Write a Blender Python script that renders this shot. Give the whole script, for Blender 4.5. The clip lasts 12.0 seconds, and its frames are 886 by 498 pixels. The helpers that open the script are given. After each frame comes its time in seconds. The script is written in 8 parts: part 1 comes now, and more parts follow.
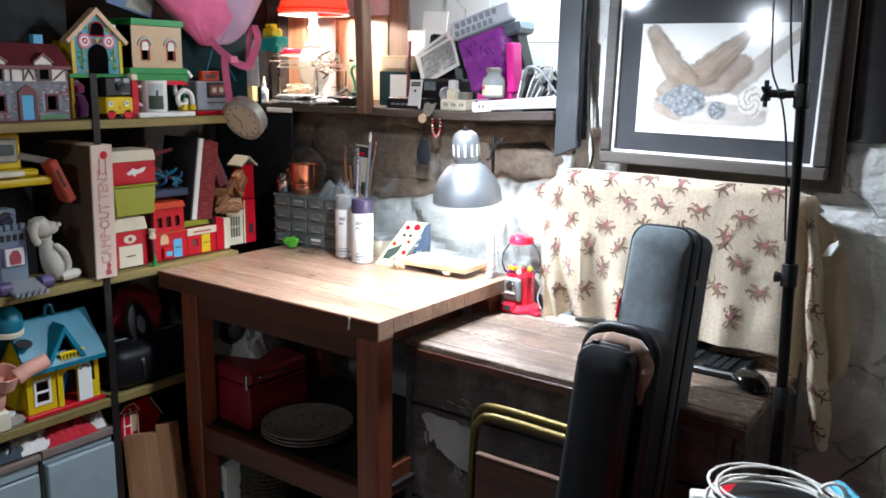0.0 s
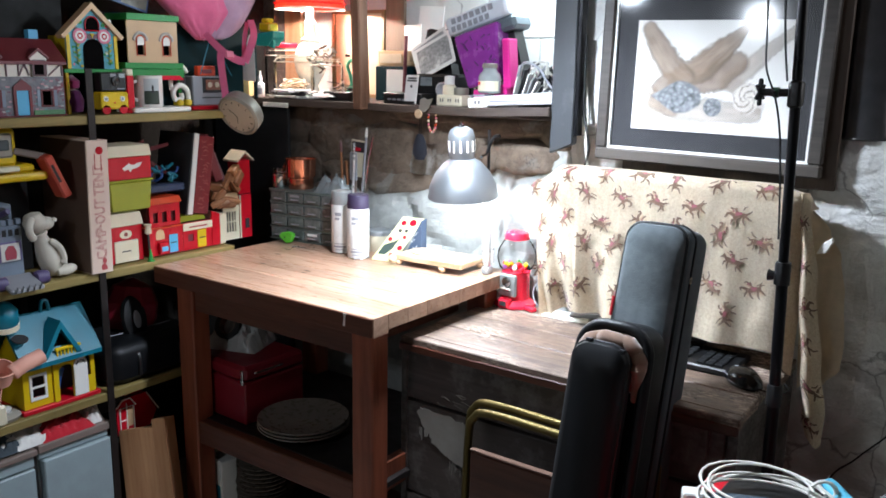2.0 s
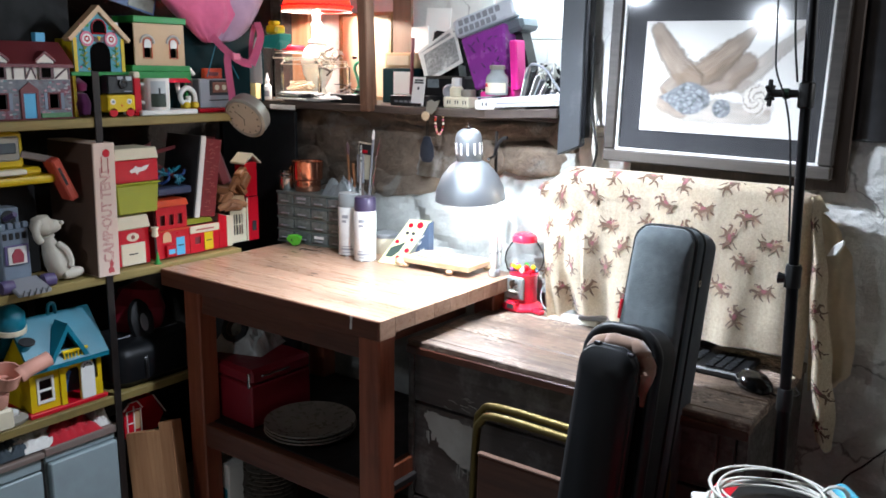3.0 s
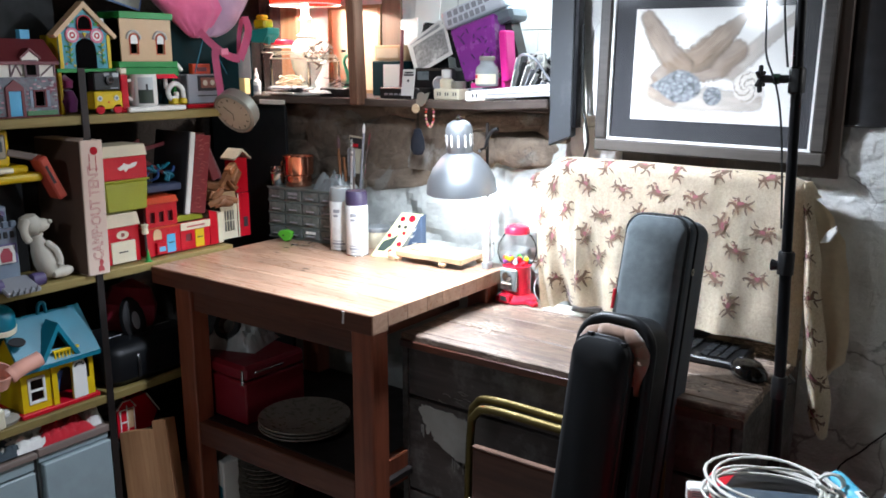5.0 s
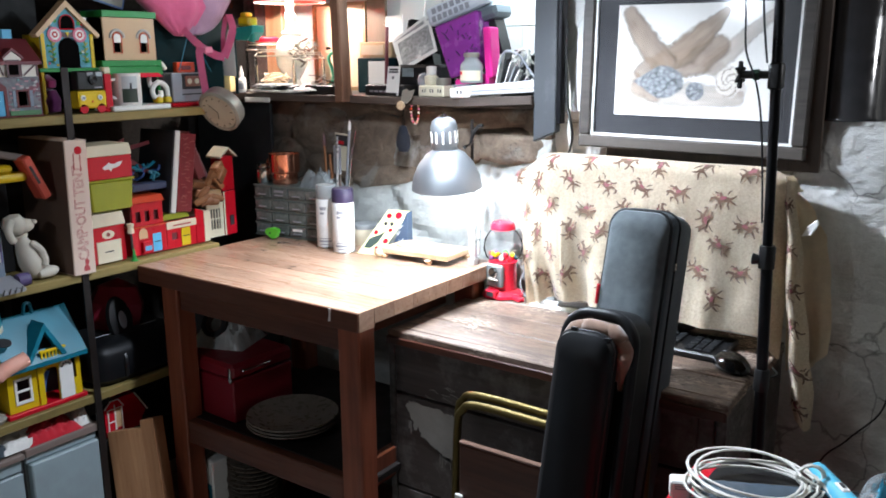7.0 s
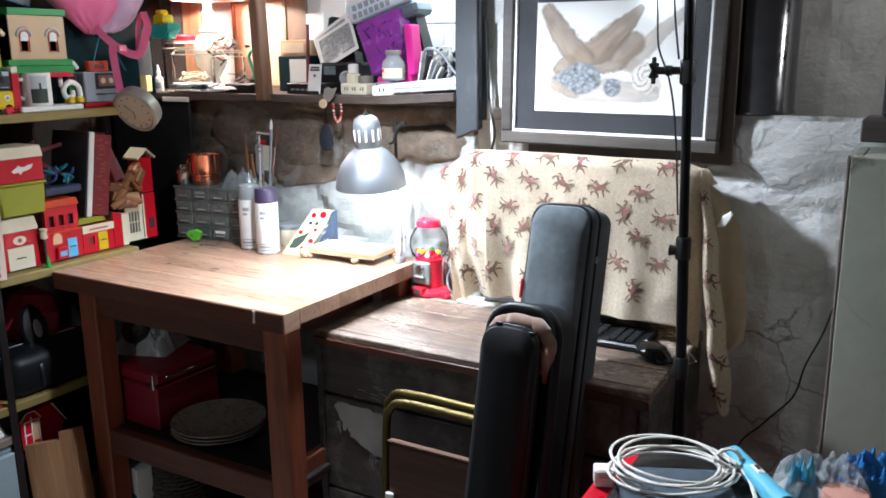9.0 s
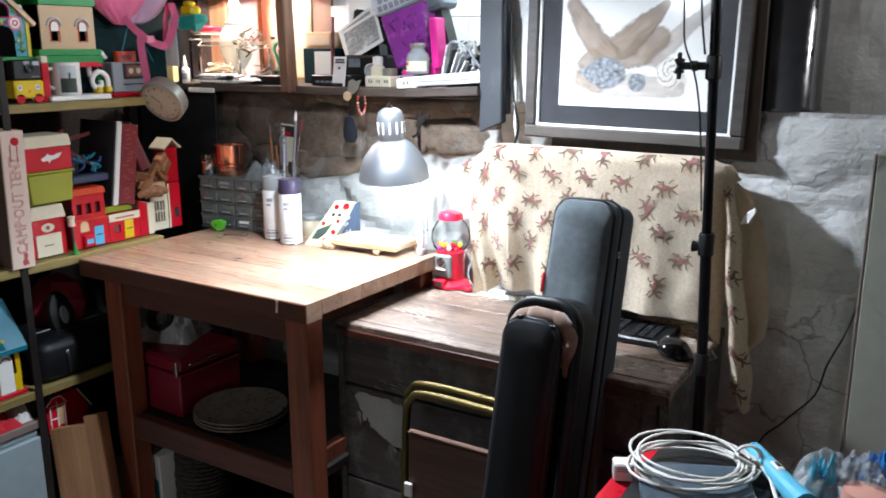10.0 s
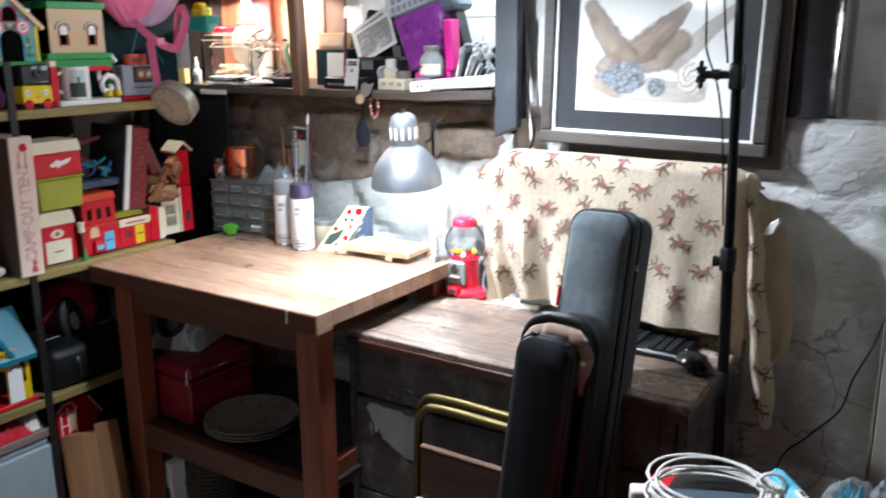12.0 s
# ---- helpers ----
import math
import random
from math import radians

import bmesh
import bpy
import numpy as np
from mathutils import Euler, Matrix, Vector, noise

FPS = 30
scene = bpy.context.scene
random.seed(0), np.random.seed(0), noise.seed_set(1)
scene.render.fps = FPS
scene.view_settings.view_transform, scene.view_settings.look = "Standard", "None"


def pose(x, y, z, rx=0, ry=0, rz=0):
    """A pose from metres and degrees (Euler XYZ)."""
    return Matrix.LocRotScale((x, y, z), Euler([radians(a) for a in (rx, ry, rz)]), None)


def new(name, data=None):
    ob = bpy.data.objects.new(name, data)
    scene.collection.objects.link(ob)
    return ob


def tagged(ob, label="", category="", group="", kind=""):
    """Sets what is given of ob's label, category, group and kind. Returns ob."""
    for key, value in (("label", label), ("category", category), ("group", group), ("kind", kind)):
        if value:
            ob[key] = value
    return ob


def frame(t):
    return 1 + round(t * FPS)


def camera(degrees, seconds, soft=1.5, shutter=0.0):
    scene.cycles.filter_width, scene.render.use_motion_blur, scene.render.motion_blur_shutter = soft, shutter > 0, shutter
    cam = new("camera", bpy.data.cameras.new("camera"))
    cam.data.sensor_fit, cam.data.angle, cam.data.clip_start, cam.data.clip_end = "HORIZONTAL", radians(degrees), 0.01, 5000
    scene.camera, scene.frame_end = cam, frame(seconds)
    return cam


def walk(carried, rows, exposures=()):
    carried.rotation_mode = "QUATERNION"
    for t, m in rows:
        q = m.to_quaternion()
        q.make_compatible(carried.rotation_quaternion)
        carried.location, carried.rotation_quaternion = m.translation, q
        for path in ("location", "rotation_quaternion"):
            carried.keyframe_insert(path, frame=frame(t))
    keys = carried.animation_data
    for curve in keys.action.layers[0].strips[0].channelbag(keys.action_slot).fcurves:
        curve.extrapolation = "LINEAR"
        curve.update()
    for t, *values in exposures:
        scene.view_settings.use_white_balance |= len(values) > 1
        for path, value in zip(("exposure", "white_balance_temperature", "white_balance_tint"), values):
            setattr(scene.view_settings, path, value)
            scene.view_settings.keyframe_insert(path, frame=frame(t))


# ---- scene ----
# camera and its path
cam = camera(55.51, 12.0, soft=1.7, shutter=0.6)
ROWS = [  # seconds, eye, yaw, pitch, roll
    (0.0, -0.0023, -0.0328, 1.4551, 36.168, -11.719, -0.849),
    (0.5, -0.0076, -0.0252, 1.4574, 35.557, -11.923, -0.694),
    (1.0, -0.0046, -0.0289, 1.4592, 35.615, -12.246, -0.924),
    (1.5, -0.0010, -0.0301, 1.4619, 35.939, -12.319, -1.054),
    (2.0, 0.0037, -0.0291, 1.4653, 36.074, -12.244, -0.975),
    (2.5, 0.0018, -0.0253, 1.4653, 36.100, -12.081, -0.905),
    (3.0, -0.0007, -0.0201, 1.4643, 36.584, -12.106, -0.817),
    (5.0, 0.0001, -0.0053, 1.4581, 36.108, -12.491, -0.000),
    (5.5, 0.0012, -0.0032, 1.4543, 36.299, -12.836, 0.016),
    (6.0, 0.0000, 0.0000, 1.4550, 36.273, -13.089, 0.037),
    (6.5, 0.0051, -0.0015, 1.4593, 36.107, -13.260, 0.198),
    (7.0, 0.0125, -0.0035, 1.4635, 35.344, -12.832, 0.374),
    (7.5, 0.0202, -0.0064, 1.4672, 34.038, -12.524, 0.479),
    (7.7, 0.0206, -0.0052, 1.4667, 33.450, -12.420, 0.494),
    (9.3, 0.0232, 0.0049, 1.4625, 30.300, -13.071, 0.599),
    (9.5, 0.0227, 0.0004, 1.4654, 31.284, -13.336, 0.431),
    (10.0, 0.0237, -0.0053, 1.4622, 31.979, -13.427, 0.111),
    (10.5, 0.0252, -0.0038, 1.4610, 34.931, -13.585, -0.040),
    (11.0, 0.0210, -0.0044, 1.4585, 34.755, -13.288, -0.122),
    (11.5, 0.0113, 0.0160, 1.4487, 35.539, -14.014, -0.393),
    (12.0, 0.0033, 0.0455, 1.4919, 33.158, -13.996, 0.292),
]
walk(cam, [(t, pose(x, y, z, 90 + pitch, roll, yaw)) for t, x, y, z, yaw, pitch, roll in ROWS], exposures=[(0.0, 0.0), (12.0, 0.0)])

# light: a cellar with no daylight, lit by bulbs and one added side fill
world = bpy.data.worlds.new("cellar_dark")
scene.world = world
world.use_nodes = True
world.node_tree.nodes["Background"].inputs[0].default_value = (0.6, 0.7, 0.8, 1)
world.node_tree.nodes["Background"].inputs[1].default_value = 0.004


def bulb_light(name, place, watts, colour, size):
    data = bpy.data.lights.new(name, "POINT")
    data.energy, data.color, data.shadow_soft_size = watts, colour, size
    ob = new(name, data)
    ob.location = place
    return ob


DESK_BULB = (-1.235, 1.775, 1.148)
SHADE_BULB = (-2.12, 2.07, 1.675)
WALL_BULB = (-1.12, 1.47, 1.72)
SIDE_FILL = (0.35, 1.93, 1.75)
LEDGE_BULB = (-1.27, 2.13, 1.72)
ROOM_BULB = (-1.36, -0.75, 1.84)
bulb_light("desk_lamp_light", DESK_BULB, 15.0, (0.82, 0.92, 1.03), 0.012)
bulb_light("shade_lamp_light", SHADE_BULB, 23.0, (0.98, 0.91, 0.87), 0.012)
# unseen fill, added to brighten the stove pipe and upper right wall
bulb_light("side_fill_light", SIDE_FILL, 7.0, (0.9, 0.92, 0.97), 0.05)
bulb_light("room_bulb_light", ROOM_BULB, 16.0, (0.82, 0.91, 1.03), 0.06)
bulb_light("ledge_bulb_light", LEDGE_BULB, 9.0, (0.72, 0.88, 1.0), 0.03)
# the shaded pendant over the desk throws its light downwards
pendant = bpy.data.lights.new("pendant_light", "SPOT")
pendant.energy, pendant.color, pendant.shadow_soft_size = 114.0, (0.79, 0.895, 1.05), 0.03
pendant.spot_size, pendant.spot_blend = 2.65, 0.9
new("pendant_light", pendant).matrix_basis = pose(*WALL_BULB, 0, -14)
bulb_light("pendant_glow_light", WALL_BULB, 12.0, (0.79, 0.895, 1.05), 0.03)


# helpers for meshes
def link(name, bm, material, parent=None, label="", smooth=False):
    me = bpy.data.meshes.new(name)
    bmesh.ops.recalc_face_normals(bm, faces=bm.faces)
    if smooth:
        for face in bm.faces:
            face.smooth = True
        for edge in bm.edges:
            if len(edge.link_faces) == 2 and edge.calc_face_angle(0) > 0.7:
                edge.smooth = False
    bm.to_mesh(me)
    bm.free()
    me.materials.append(material)
    ob = new(name, me)
    if parent is not None:
        ob.parent = parent
    if label:
        tagged(ob, label)
    return ob


def part(name, bm, material, parent, label="", smooth=False):
    return link(name, bm, material, parent, label, smooth)


def thing(name, label, category, place=(0, 0, 0), rz=0, group="", tilt=(0, 0)):
    ob = new(name)
    ob.matrix_basis = pose(*place, tilt[0], tilt[1], rz)
    ob.empty_display_size = 0.02
    return tagged(ob, label, category, group)


def single(name, bm, material, label, category, place=(0, 0, 0), rz=0, group="", smooth=False, tilt=(0, 0), kind=""):
    ob = link(name, bm, material, None, "", smooth)
    ob.matrix_basis = pose(*place, tilt[0], tilt[1], rz)
    return tagged(ob, label, category, group, kind)


def box(x0, x1, y0, y1, z0, z1, bevel=0.0, bm=None, seg=1, m=None):
    b = bmesh.new()
    bmesh.ops.create_cube(b, size=1)
    for v in b.verts:
        v.co = Vector((x0 + (x1 - x0) * (v.co.x + 0.5), y0 + (y1 - y0) * (v.co.y + 0.5), z0 + (z1 - z0) * (v.co.z + 0.5)))
    if bevel:
        bmesh.ops.bevel(b, geom=list(b.edges), offset=bevel, segments=seg, profile=0.5, affect="EDGES")
    return merge(bm, b, m)


def merge(bm, b, m=None):
    if m is not None:
        bmesh.ops.transform(b, matrix=m, verts=b.verts)
    if bm is None:
        return b
    me = bpy.data.meshes.new("join")
    b.to_mesh(me)
    b.free()
    bm.from_mesh(me)
    bpy.data.meshes.remove(me)
    return bm


def lathe(profile, seg=28, bm=None, m=None, cap=True):
    b = bmesh.new()
    rings = []
    for r, z in profile:
        if r < 1e-5:
            rings.append([b.verts.new((0, 0, z))])
        else:
            rings.append([b.verts.new((r * math.cos(2 * math.pi * i / seg), r * math.sin(2 * math.pi * i / seg), z)) for i in range(seg)])
    for a, c in zip(rings, rings[1:]):
        for i in range(seg):
            j = (i + 1) % seg
            if len(a) == 1 and len(c) > 1:
                b.faces.new((a[0], c[i], c[j]))
            elif len(c) == 1 and len(a) > 1:
                b.faces.new((a[i], c[0], a[j]))
            elif len(a) > 1:
                b.faces.new((a[i], a[j], c[j], c[i]))
    if cap:
        for ring in (rings[0], rings[-1]):
            if len(ring) > 2:
                b.faces.new(ring)
    return merge(bm, b, m)


def tube(points, r, seg=8, bm=None, closed=False, m=None):
    b = bmesh.new()
    pts = [Vector(p) for p in points]
    n = len(pts)
    radius = r if isinstance(r, (list, tuple)) else [r] * n
    rings, up = [], None
    for i, p in enumerate(pts):
        a = pts[i - 1] if (i > 0 or closed) else p
        c = pts[(i + 1) % n] if (i < n - 1 or closed) else p
        t = (c - a).normalized()
        if up is None:
            up = t.orthogonal().normalized()
        up = (up - t * up.dot(t)).normalized()
        side = t.cross(up)
        rings.append([b.verts.new(p + radius[i] * (math.cos(2 * math.pi * k / seg) * up + math.sin(2 * math.pi * k / seg) * side)) for k in range(seg)])
    pairs = list(zip(rings, rings[1:])) + ([(rings[-1], rings[0])] if closed else [])
    for a, c in pairs:
        for k in range(seg):
            b.faces.new((a[k], a[(k + 1) % seg], c[(k + 1) % seg], c[k]))
    if not closed:
        b.faces.new(rings[0])
        b.faces.new(rings[-1])
    return merge(bm, b, m)


def smooth_path(points, n=6):
    """Catmull-Rom through the points."""
    p = [Vector(q) for q in points]
    p = [p[0] * 2 - p[1]] + p + [p[-1] * 2 - p[-2]]
    out = []
    for i in range(1, len(p) - 2):
        for k in range(n):
            t = k / n
            out.append(0.5 * (2 * p[i] + (p[i + 1] - p[i - 1]) * t + (2 * p[i - 1] - 5 * p[i] + 4 * p[i + 1] - p[i + 2]) * t * t
                              + (3 * p[i] - p[i - 1] - 3 * p[i + 1] + p[i + 2]) * t ** 3))
    return out + [p[-2]]


def prism(outline, y0, y1, bm=None, bevel=0.0, m=None):
    """An outline of (x, z) pushed from y0 to y1."""
    b = bmesh.new()
    front = [b.verts.new((x, y0, z)) for x, z in outline]
    back = [b.verts.new((x, y1, z)) for x, z in outline]
    b.faces.new(front)
    b.faces.new(back[::-1])
    n = len(outline)
    for i in range(n):
        b.faces.new((front[i], back[i], back[(i + 1) % n], front[(i + 1) % n]))
    if bevel:
        bmesh.ops.bevel(b, geom=list(b.edges), offset=bevel, segments=1, profile=0.5, affect="EDGES")
    return merge(bm, b, m)


def plate(x0, x1, z0, z1, y0, y1, holes, bm=None):
    """A wall plate with rectangular openings (hx0, hx1, hz0, hz1) that go through it."""
    b = bmesh.new()
    xs = sorted({x0, x1, *[h[0] for h in holes], *[h[1] for h in holes]})
    zs = sorted({z0, z1, *[h[2] for h in holes], *[h[3] for h in holes]})
    for a, c in zip(xs, xs[1:]):
        for d, e in zip(zs, zs[1:]):
            mx, mz = (a + c) / 2, (d + e) / 2
            if not any(h[0] < mx < h[1] and h[2] < mz < h[3] for h in holes):
                box(a, c, y0, y1, d, e, bm=b)
    bmesh.ops.remove_doubles(b, verts=b.verts, dist=1e-5)
    b.verts.index_update()
    seen = {}
    for face in b.faces:
        seen.setdefault(frozenset(v.index for v in face.verts), []).append(face)
    bmesh.ops.delete(b, geom=[f for fs in seen.values() if len(fs) > 1 for f in fs], context="FACES")
    return merge(bm, b)


def arch(x0, x1, z0, z1, n=8):
    """The outline of an opening with a round head."""
    r = (x1 - x0) / 2
    cx = (x0 + x1) / 2
    return [(x0, z0), (x1, z0)] + [(cx + r * math.cos(math.pi * k / n), z1 - r + r * math.sin(math.pi * k / n)) for k in range(n + 1)]


def disc(cx, cz, r, n=20, sx=1.0):
    return [(cx + sx * r * math.cos(2 * math.pi * k / n), cz + r * math.sin(2 * math.pi * k / n)) for k in range(n)]


def soft_block(w, d, h, r, n=5, bm=None, m=None):
    """A block with round upright edges and a slightly domed, rounded rim."""
    b = bmesh.new()
    rings = []
    for inset, z in ((r * 0.4, 0), (0, r * 0.4), (0, h - r * 0.6), (r * 0.25, h - r * 0.2), (r * 0.7, h)):
        ring = []
        for sx, sy, a0 in ((1, 1, 0), (-1, 1, 90), (-1, -1, 180), (1, -1, 270)):
            for k in range(n + 1):
                a = radians(a0 + 90 * k / n)
                ring.append(b.verts.new((sx * (w / 2 - r) + (r - inset) * math.cos(a), sy * (d / 2 - r) + (r - inset) * math.sin(a), z)))
        rings.append(ring)
    for a, c in zip(rings, rings[1:]):
        k = len(a)
        for i in range(k):
            b.faces.new((a[i], a[(i + 1) % k], c[(i + 1) % k], c[i]))
    b.faces.new(rings[0])
    b.faces.new(rings[-1])
    return merge(bm, b, m)


def lettering(text, size, depth=0.0008, outline=0.0):
    """Letters as a mesh in the x-z plane, facing -y, centred."""
    cu = bpy.data.curves.new("lettering", "FONT")
    cu.body, cu.size, cu.align_x, cu.align_y, cu.extrude = text, size, "CENTER", "CENTER", depth / 2
    cu.resolution_u = 2
    if outline:
        cu.fill_mode, cu.extrude, cu.bevel_depth, cu.bevel_resolution = "NONE", 0.0, outline, 0
    ob = bpy.data.objects.new("lettering", cu)
    scene.collection.objects.link(ob)
    me = bpy.data.meshes.new_from_object(ob.evaluated_get(bpy.context.evaluated_depsgraph_get()))
    bpy.data.objects.remove(ob)
    b = bmesh.new()
    b.from_mesh(me)
    bpy.data.meshes.remove(me)
    bmesh.ops.transform(b, matrix=pose(0, 0, 0, 90), verts=b.verts)
    return b


# materials
def lin(h):
    out = []
    for i in (1, 3, 5):
        c = int(h[i:i + 2], 16) / 255
        out.append(c / 12.92 if c <= 0.04045 else ((c + 0.055) / 1.055) ** 2.4)
    return out


def shader(name):
    m = bpy.data.materials.new(name)
    m.use_nodes = True
    t = m.node_tree
    return m, t, t.nodes["Principled BSDF"]


def node(t, kind, **values):
    n = t.nodes.new(kind)
    for key, value in values.items():
        n.inputs[key].default_value = value
    return n


def mixed(t, fac, a, b):
    n = t.nodes.new("ShaderNodeMix")
    n.data_type = "RGBA"
    for i, value in ((0, fac), (6, a), (7, b)):
        if isinstance(value, (tuple, list)):
            n.inputs[i].default_value = (*value[:3], 1)
        elif isinstance(value, (int, float)):
            n.inputs[i].default_value = value
        else:
            t.links.new(value, n.inputs[i])
    return n.outputs[2]


def ramp(t, fac, lo, hi, a=0.0, b=1.0):
    n = t.nodes.new("ShaderNodeMapRange")
    n.inputs[1].default_value, n.inputs[2].default_value, n.inputs[3].default_value, n.inputs[4].default_value = lo, hi, a, b
    t.links.new(fac, n.inputs[0])
    return n.outputs[0]


def coords(t, scale=(1, 1, 1)):
    c = t.nodes.new("ShaderNodeTexCoord")
    mp = t.nodes.new("ShaderNodeMapping")
    mp.inputs["Scale"].default_value = scale
    t.links.new(c.outputs["Object"], mp.inputs[0])
    return mp.outputs[0]


def noise_out(t, vec, scale, detail=4.0, rough=0.55, distortion=0.0):
    n = node(t, "ShaderNodeTexNoise", Scale=scale, Detail=detail, Roughness=rough, Distortion=distortion)
    t.links.new(vec, n.inputs["Vector"])
    return n.outputs[0]


def bumped(t, p, height, strength, distance):
    b = node(t, "ShaderNodeBump", Strength=strength, Distance=distance)
    t.links.new(height, b.inputs["Height"])
    t.links.new(b.outputs[0], p.inputs["Normal"])


def paint(name, colour, rough=0.45, metal=0.0, var=0.18, scale=22.0, bump=0.15, fine=180.0, dirt=0.25, dirt_colour="#2b241c", spec=0.5, coat=0.0):
    """Any plain coloured surface: fine mottling, coarse grime, slight relief."""
    m, t, p = shader(name)
    base = lin(colour)
    v = coords(t)
    a, g = noise_out(t, v, scale), noise_out(t, v, scale / 5.3, 6.0, 0.65)
    c = mixed(t, a, [max(0, x * (1 - var)) for x in base], [min(1, x * (1 + var)) for x in base])
    c = mixed(t, ramp(t, g, 0.52, 0.78, 0.0, dirt), c, lin(dirt_colour))
    t.links.new(c, p.inputs["Base Color"])
    t.links.new(ramp(t, a, 0.3, 0.7, max(0.03, rough - 0.08), min(1, rough + 0.1)), p.inputs["Roughness"])
    p.inputs["Metallic"].default_value = metal
    p.inputs["Specular IOR Level"].default_value = spec
    p.inputs["Coat Weight"].default_value = coat
    if bump:
        bumped(t, p, noise_out(t, v, fine, 3.0), bump, 0.002)
    return m


def wood(name, dark, mid, light, axis=0, rough=0.5, grain=1.0, wear=0.3, wear_colour="#1d140d", bump=0.25, per_piece=0.25):
    """Grain that runs along an axis, with pores, knots and worn dirt."""
    m, t, p = shader(name)
    stretch = [26.0 * grain] * 3
    stretch[axis] = 1.6 * grain
    v = coords(t, stretch)
    info = t.nodes.new("ShaderNodeObjectInfo")
    shift = t.nodes.new("ShaderNodeVectorMath")
    shift.operation = "ADD"
    mult = t.nodes.new("ShaderNodeMath")
    mult.operation = "MULTIPLY"
    mult.inputs[1].default_value = 57.0
    t.links.new(info.outputs["Random"], mult.inputs[0])
    t.links.new(v, shift.inputs[0])
    t.links.new(mult.outputs[0], shift.inputs[1])
    v = shift.outputs[0]
    broad, fine = noise_out(t, v, 0.8, 5.0, 0.6, 1.2), noise_out(t, v, 4.0, 4.0, 0.7)
    c = mixed(t, ramp(t, broad, 0.32, 0.68), lin(dark), lin(light))
    c = mixed(t, 0.45, c, lin(mid))
    c = mixed(t, ramp(t, fine, 0.52, 0.72, 0.0, 0.5), c, lin(dark))
    tone = mixed(t, info.outputs["Random"], [1 - per_piece] * 3, [1 + per_piece * 0.6] * 3)
    mul = t.nodes.new("ShaderNodeMix")
    mul.data_type, mul.blend_type = "RGBA", "MULTIPLY"
    mul.inputs[0].default_value = 1
    t.links.new(c, mul.inputs[6])
    t.links.new(tone, mul.inputs[7])
    u = coords(t)
    stain = noise_out(t, u, 7.0, 7.0, 0.68)
    c = mixed(t, ramp(t, stain, 0.5, 0.72, 0.0, wear), mul.outputs[2], lin(wear_colour))
    t.links.new(c, p.inputs["Base Color"])
    t.links.new(ramp(t, fine, 0.3, 0.7, rough - 0.1, rough + 0.15), p.inputs["Roughness"])
    bumped(t, p, fine, bump, 0.002)
    return m


def masonry(name, colour, shade, patch, patch_amount, scale=9.0, bump=0.7, rough=0.85, crack_width=0.012):
    """Rough stone or old limewash with bare patches, pits and hairline cracks."""
    m, t, p = shader(name)
    v = coords(t)
    a, g, f = noise_out(t, v, scale, 8.0, 0.65, 0.4), noise_out(t, v, scale * 0.35, 5.0, 0.6, 0.6), noise_out(t, v, scale * 9, 4.0, 0.7)
    c = mixed(t, ramp(t, a, 0.3, 0.7), lin(shade), lin(colour))
    c = mixed(t, ramp(t, g, 0.62 - patch_amount, 0.68 - patch_amount, 0.0, 0.9), c, lin(patch))
    crack = node(t, "ShaderNodeTexVoronoi", Scale=scale * 0.6)
    crack.feature = "DISTANCE_TO_EDGE"
    warp = t.nodes.new("ShaderNodeVectorMath")
    warp.operation = "ADD"
    wn = node(t, "ShaderNodeTexNoise", Scale=scale * 1.1, Detail=5.0)
    t.links.new(v, wn.inputs["Vector"])
    sc = t.nodes.new("ShaderNodeVectorMath")
    sc.operation = "SCALE"
    sc.inputs["Scale"].default_value = 0.12
    t.links.new(wn.outputs["Color"], sc.inputs[0])
    t.links.new(v, warp.inputs[0])
    t.links.new(sc.outputs[0], warp.inputs[1])
    t.links.new(warp.outputs[0], crack.inputs["Vector"])
    line = ramp(t, crack.outputs[0], 0.0, crack_width, 0.55 if crack_width < 0.02 else 0.95, 0.0)
    gate = t.nodes.new("ShaderNodeMath")
    gate.operation = "MULTIPLY"
    t.links.new(line, gate.inputs[0])
    t.links.new(ramp(t, g, 0.45, 0.55), gate.inputs[1])
    c = mixed(t, gate.outputs[0], c, lin("#2a2520"))
    t.links.new(c, p.inputs["Base Color"])
    p.inputs["Roughness"].default_value = rough
    p.inputs["Specular IOR Level"].default_value = 0.2
    add = t.nodes.new("ShaderNodeMath")
    add.operation = "MULTIPLY_ADD"
    add.inputs[1].default_value = 0.25
    t.links.new(f, add.inputs[0])
    t.links.new(a, add.inputs[2])
    bumped(t, p, add.outputs[0], bump, 0.02)
    return m


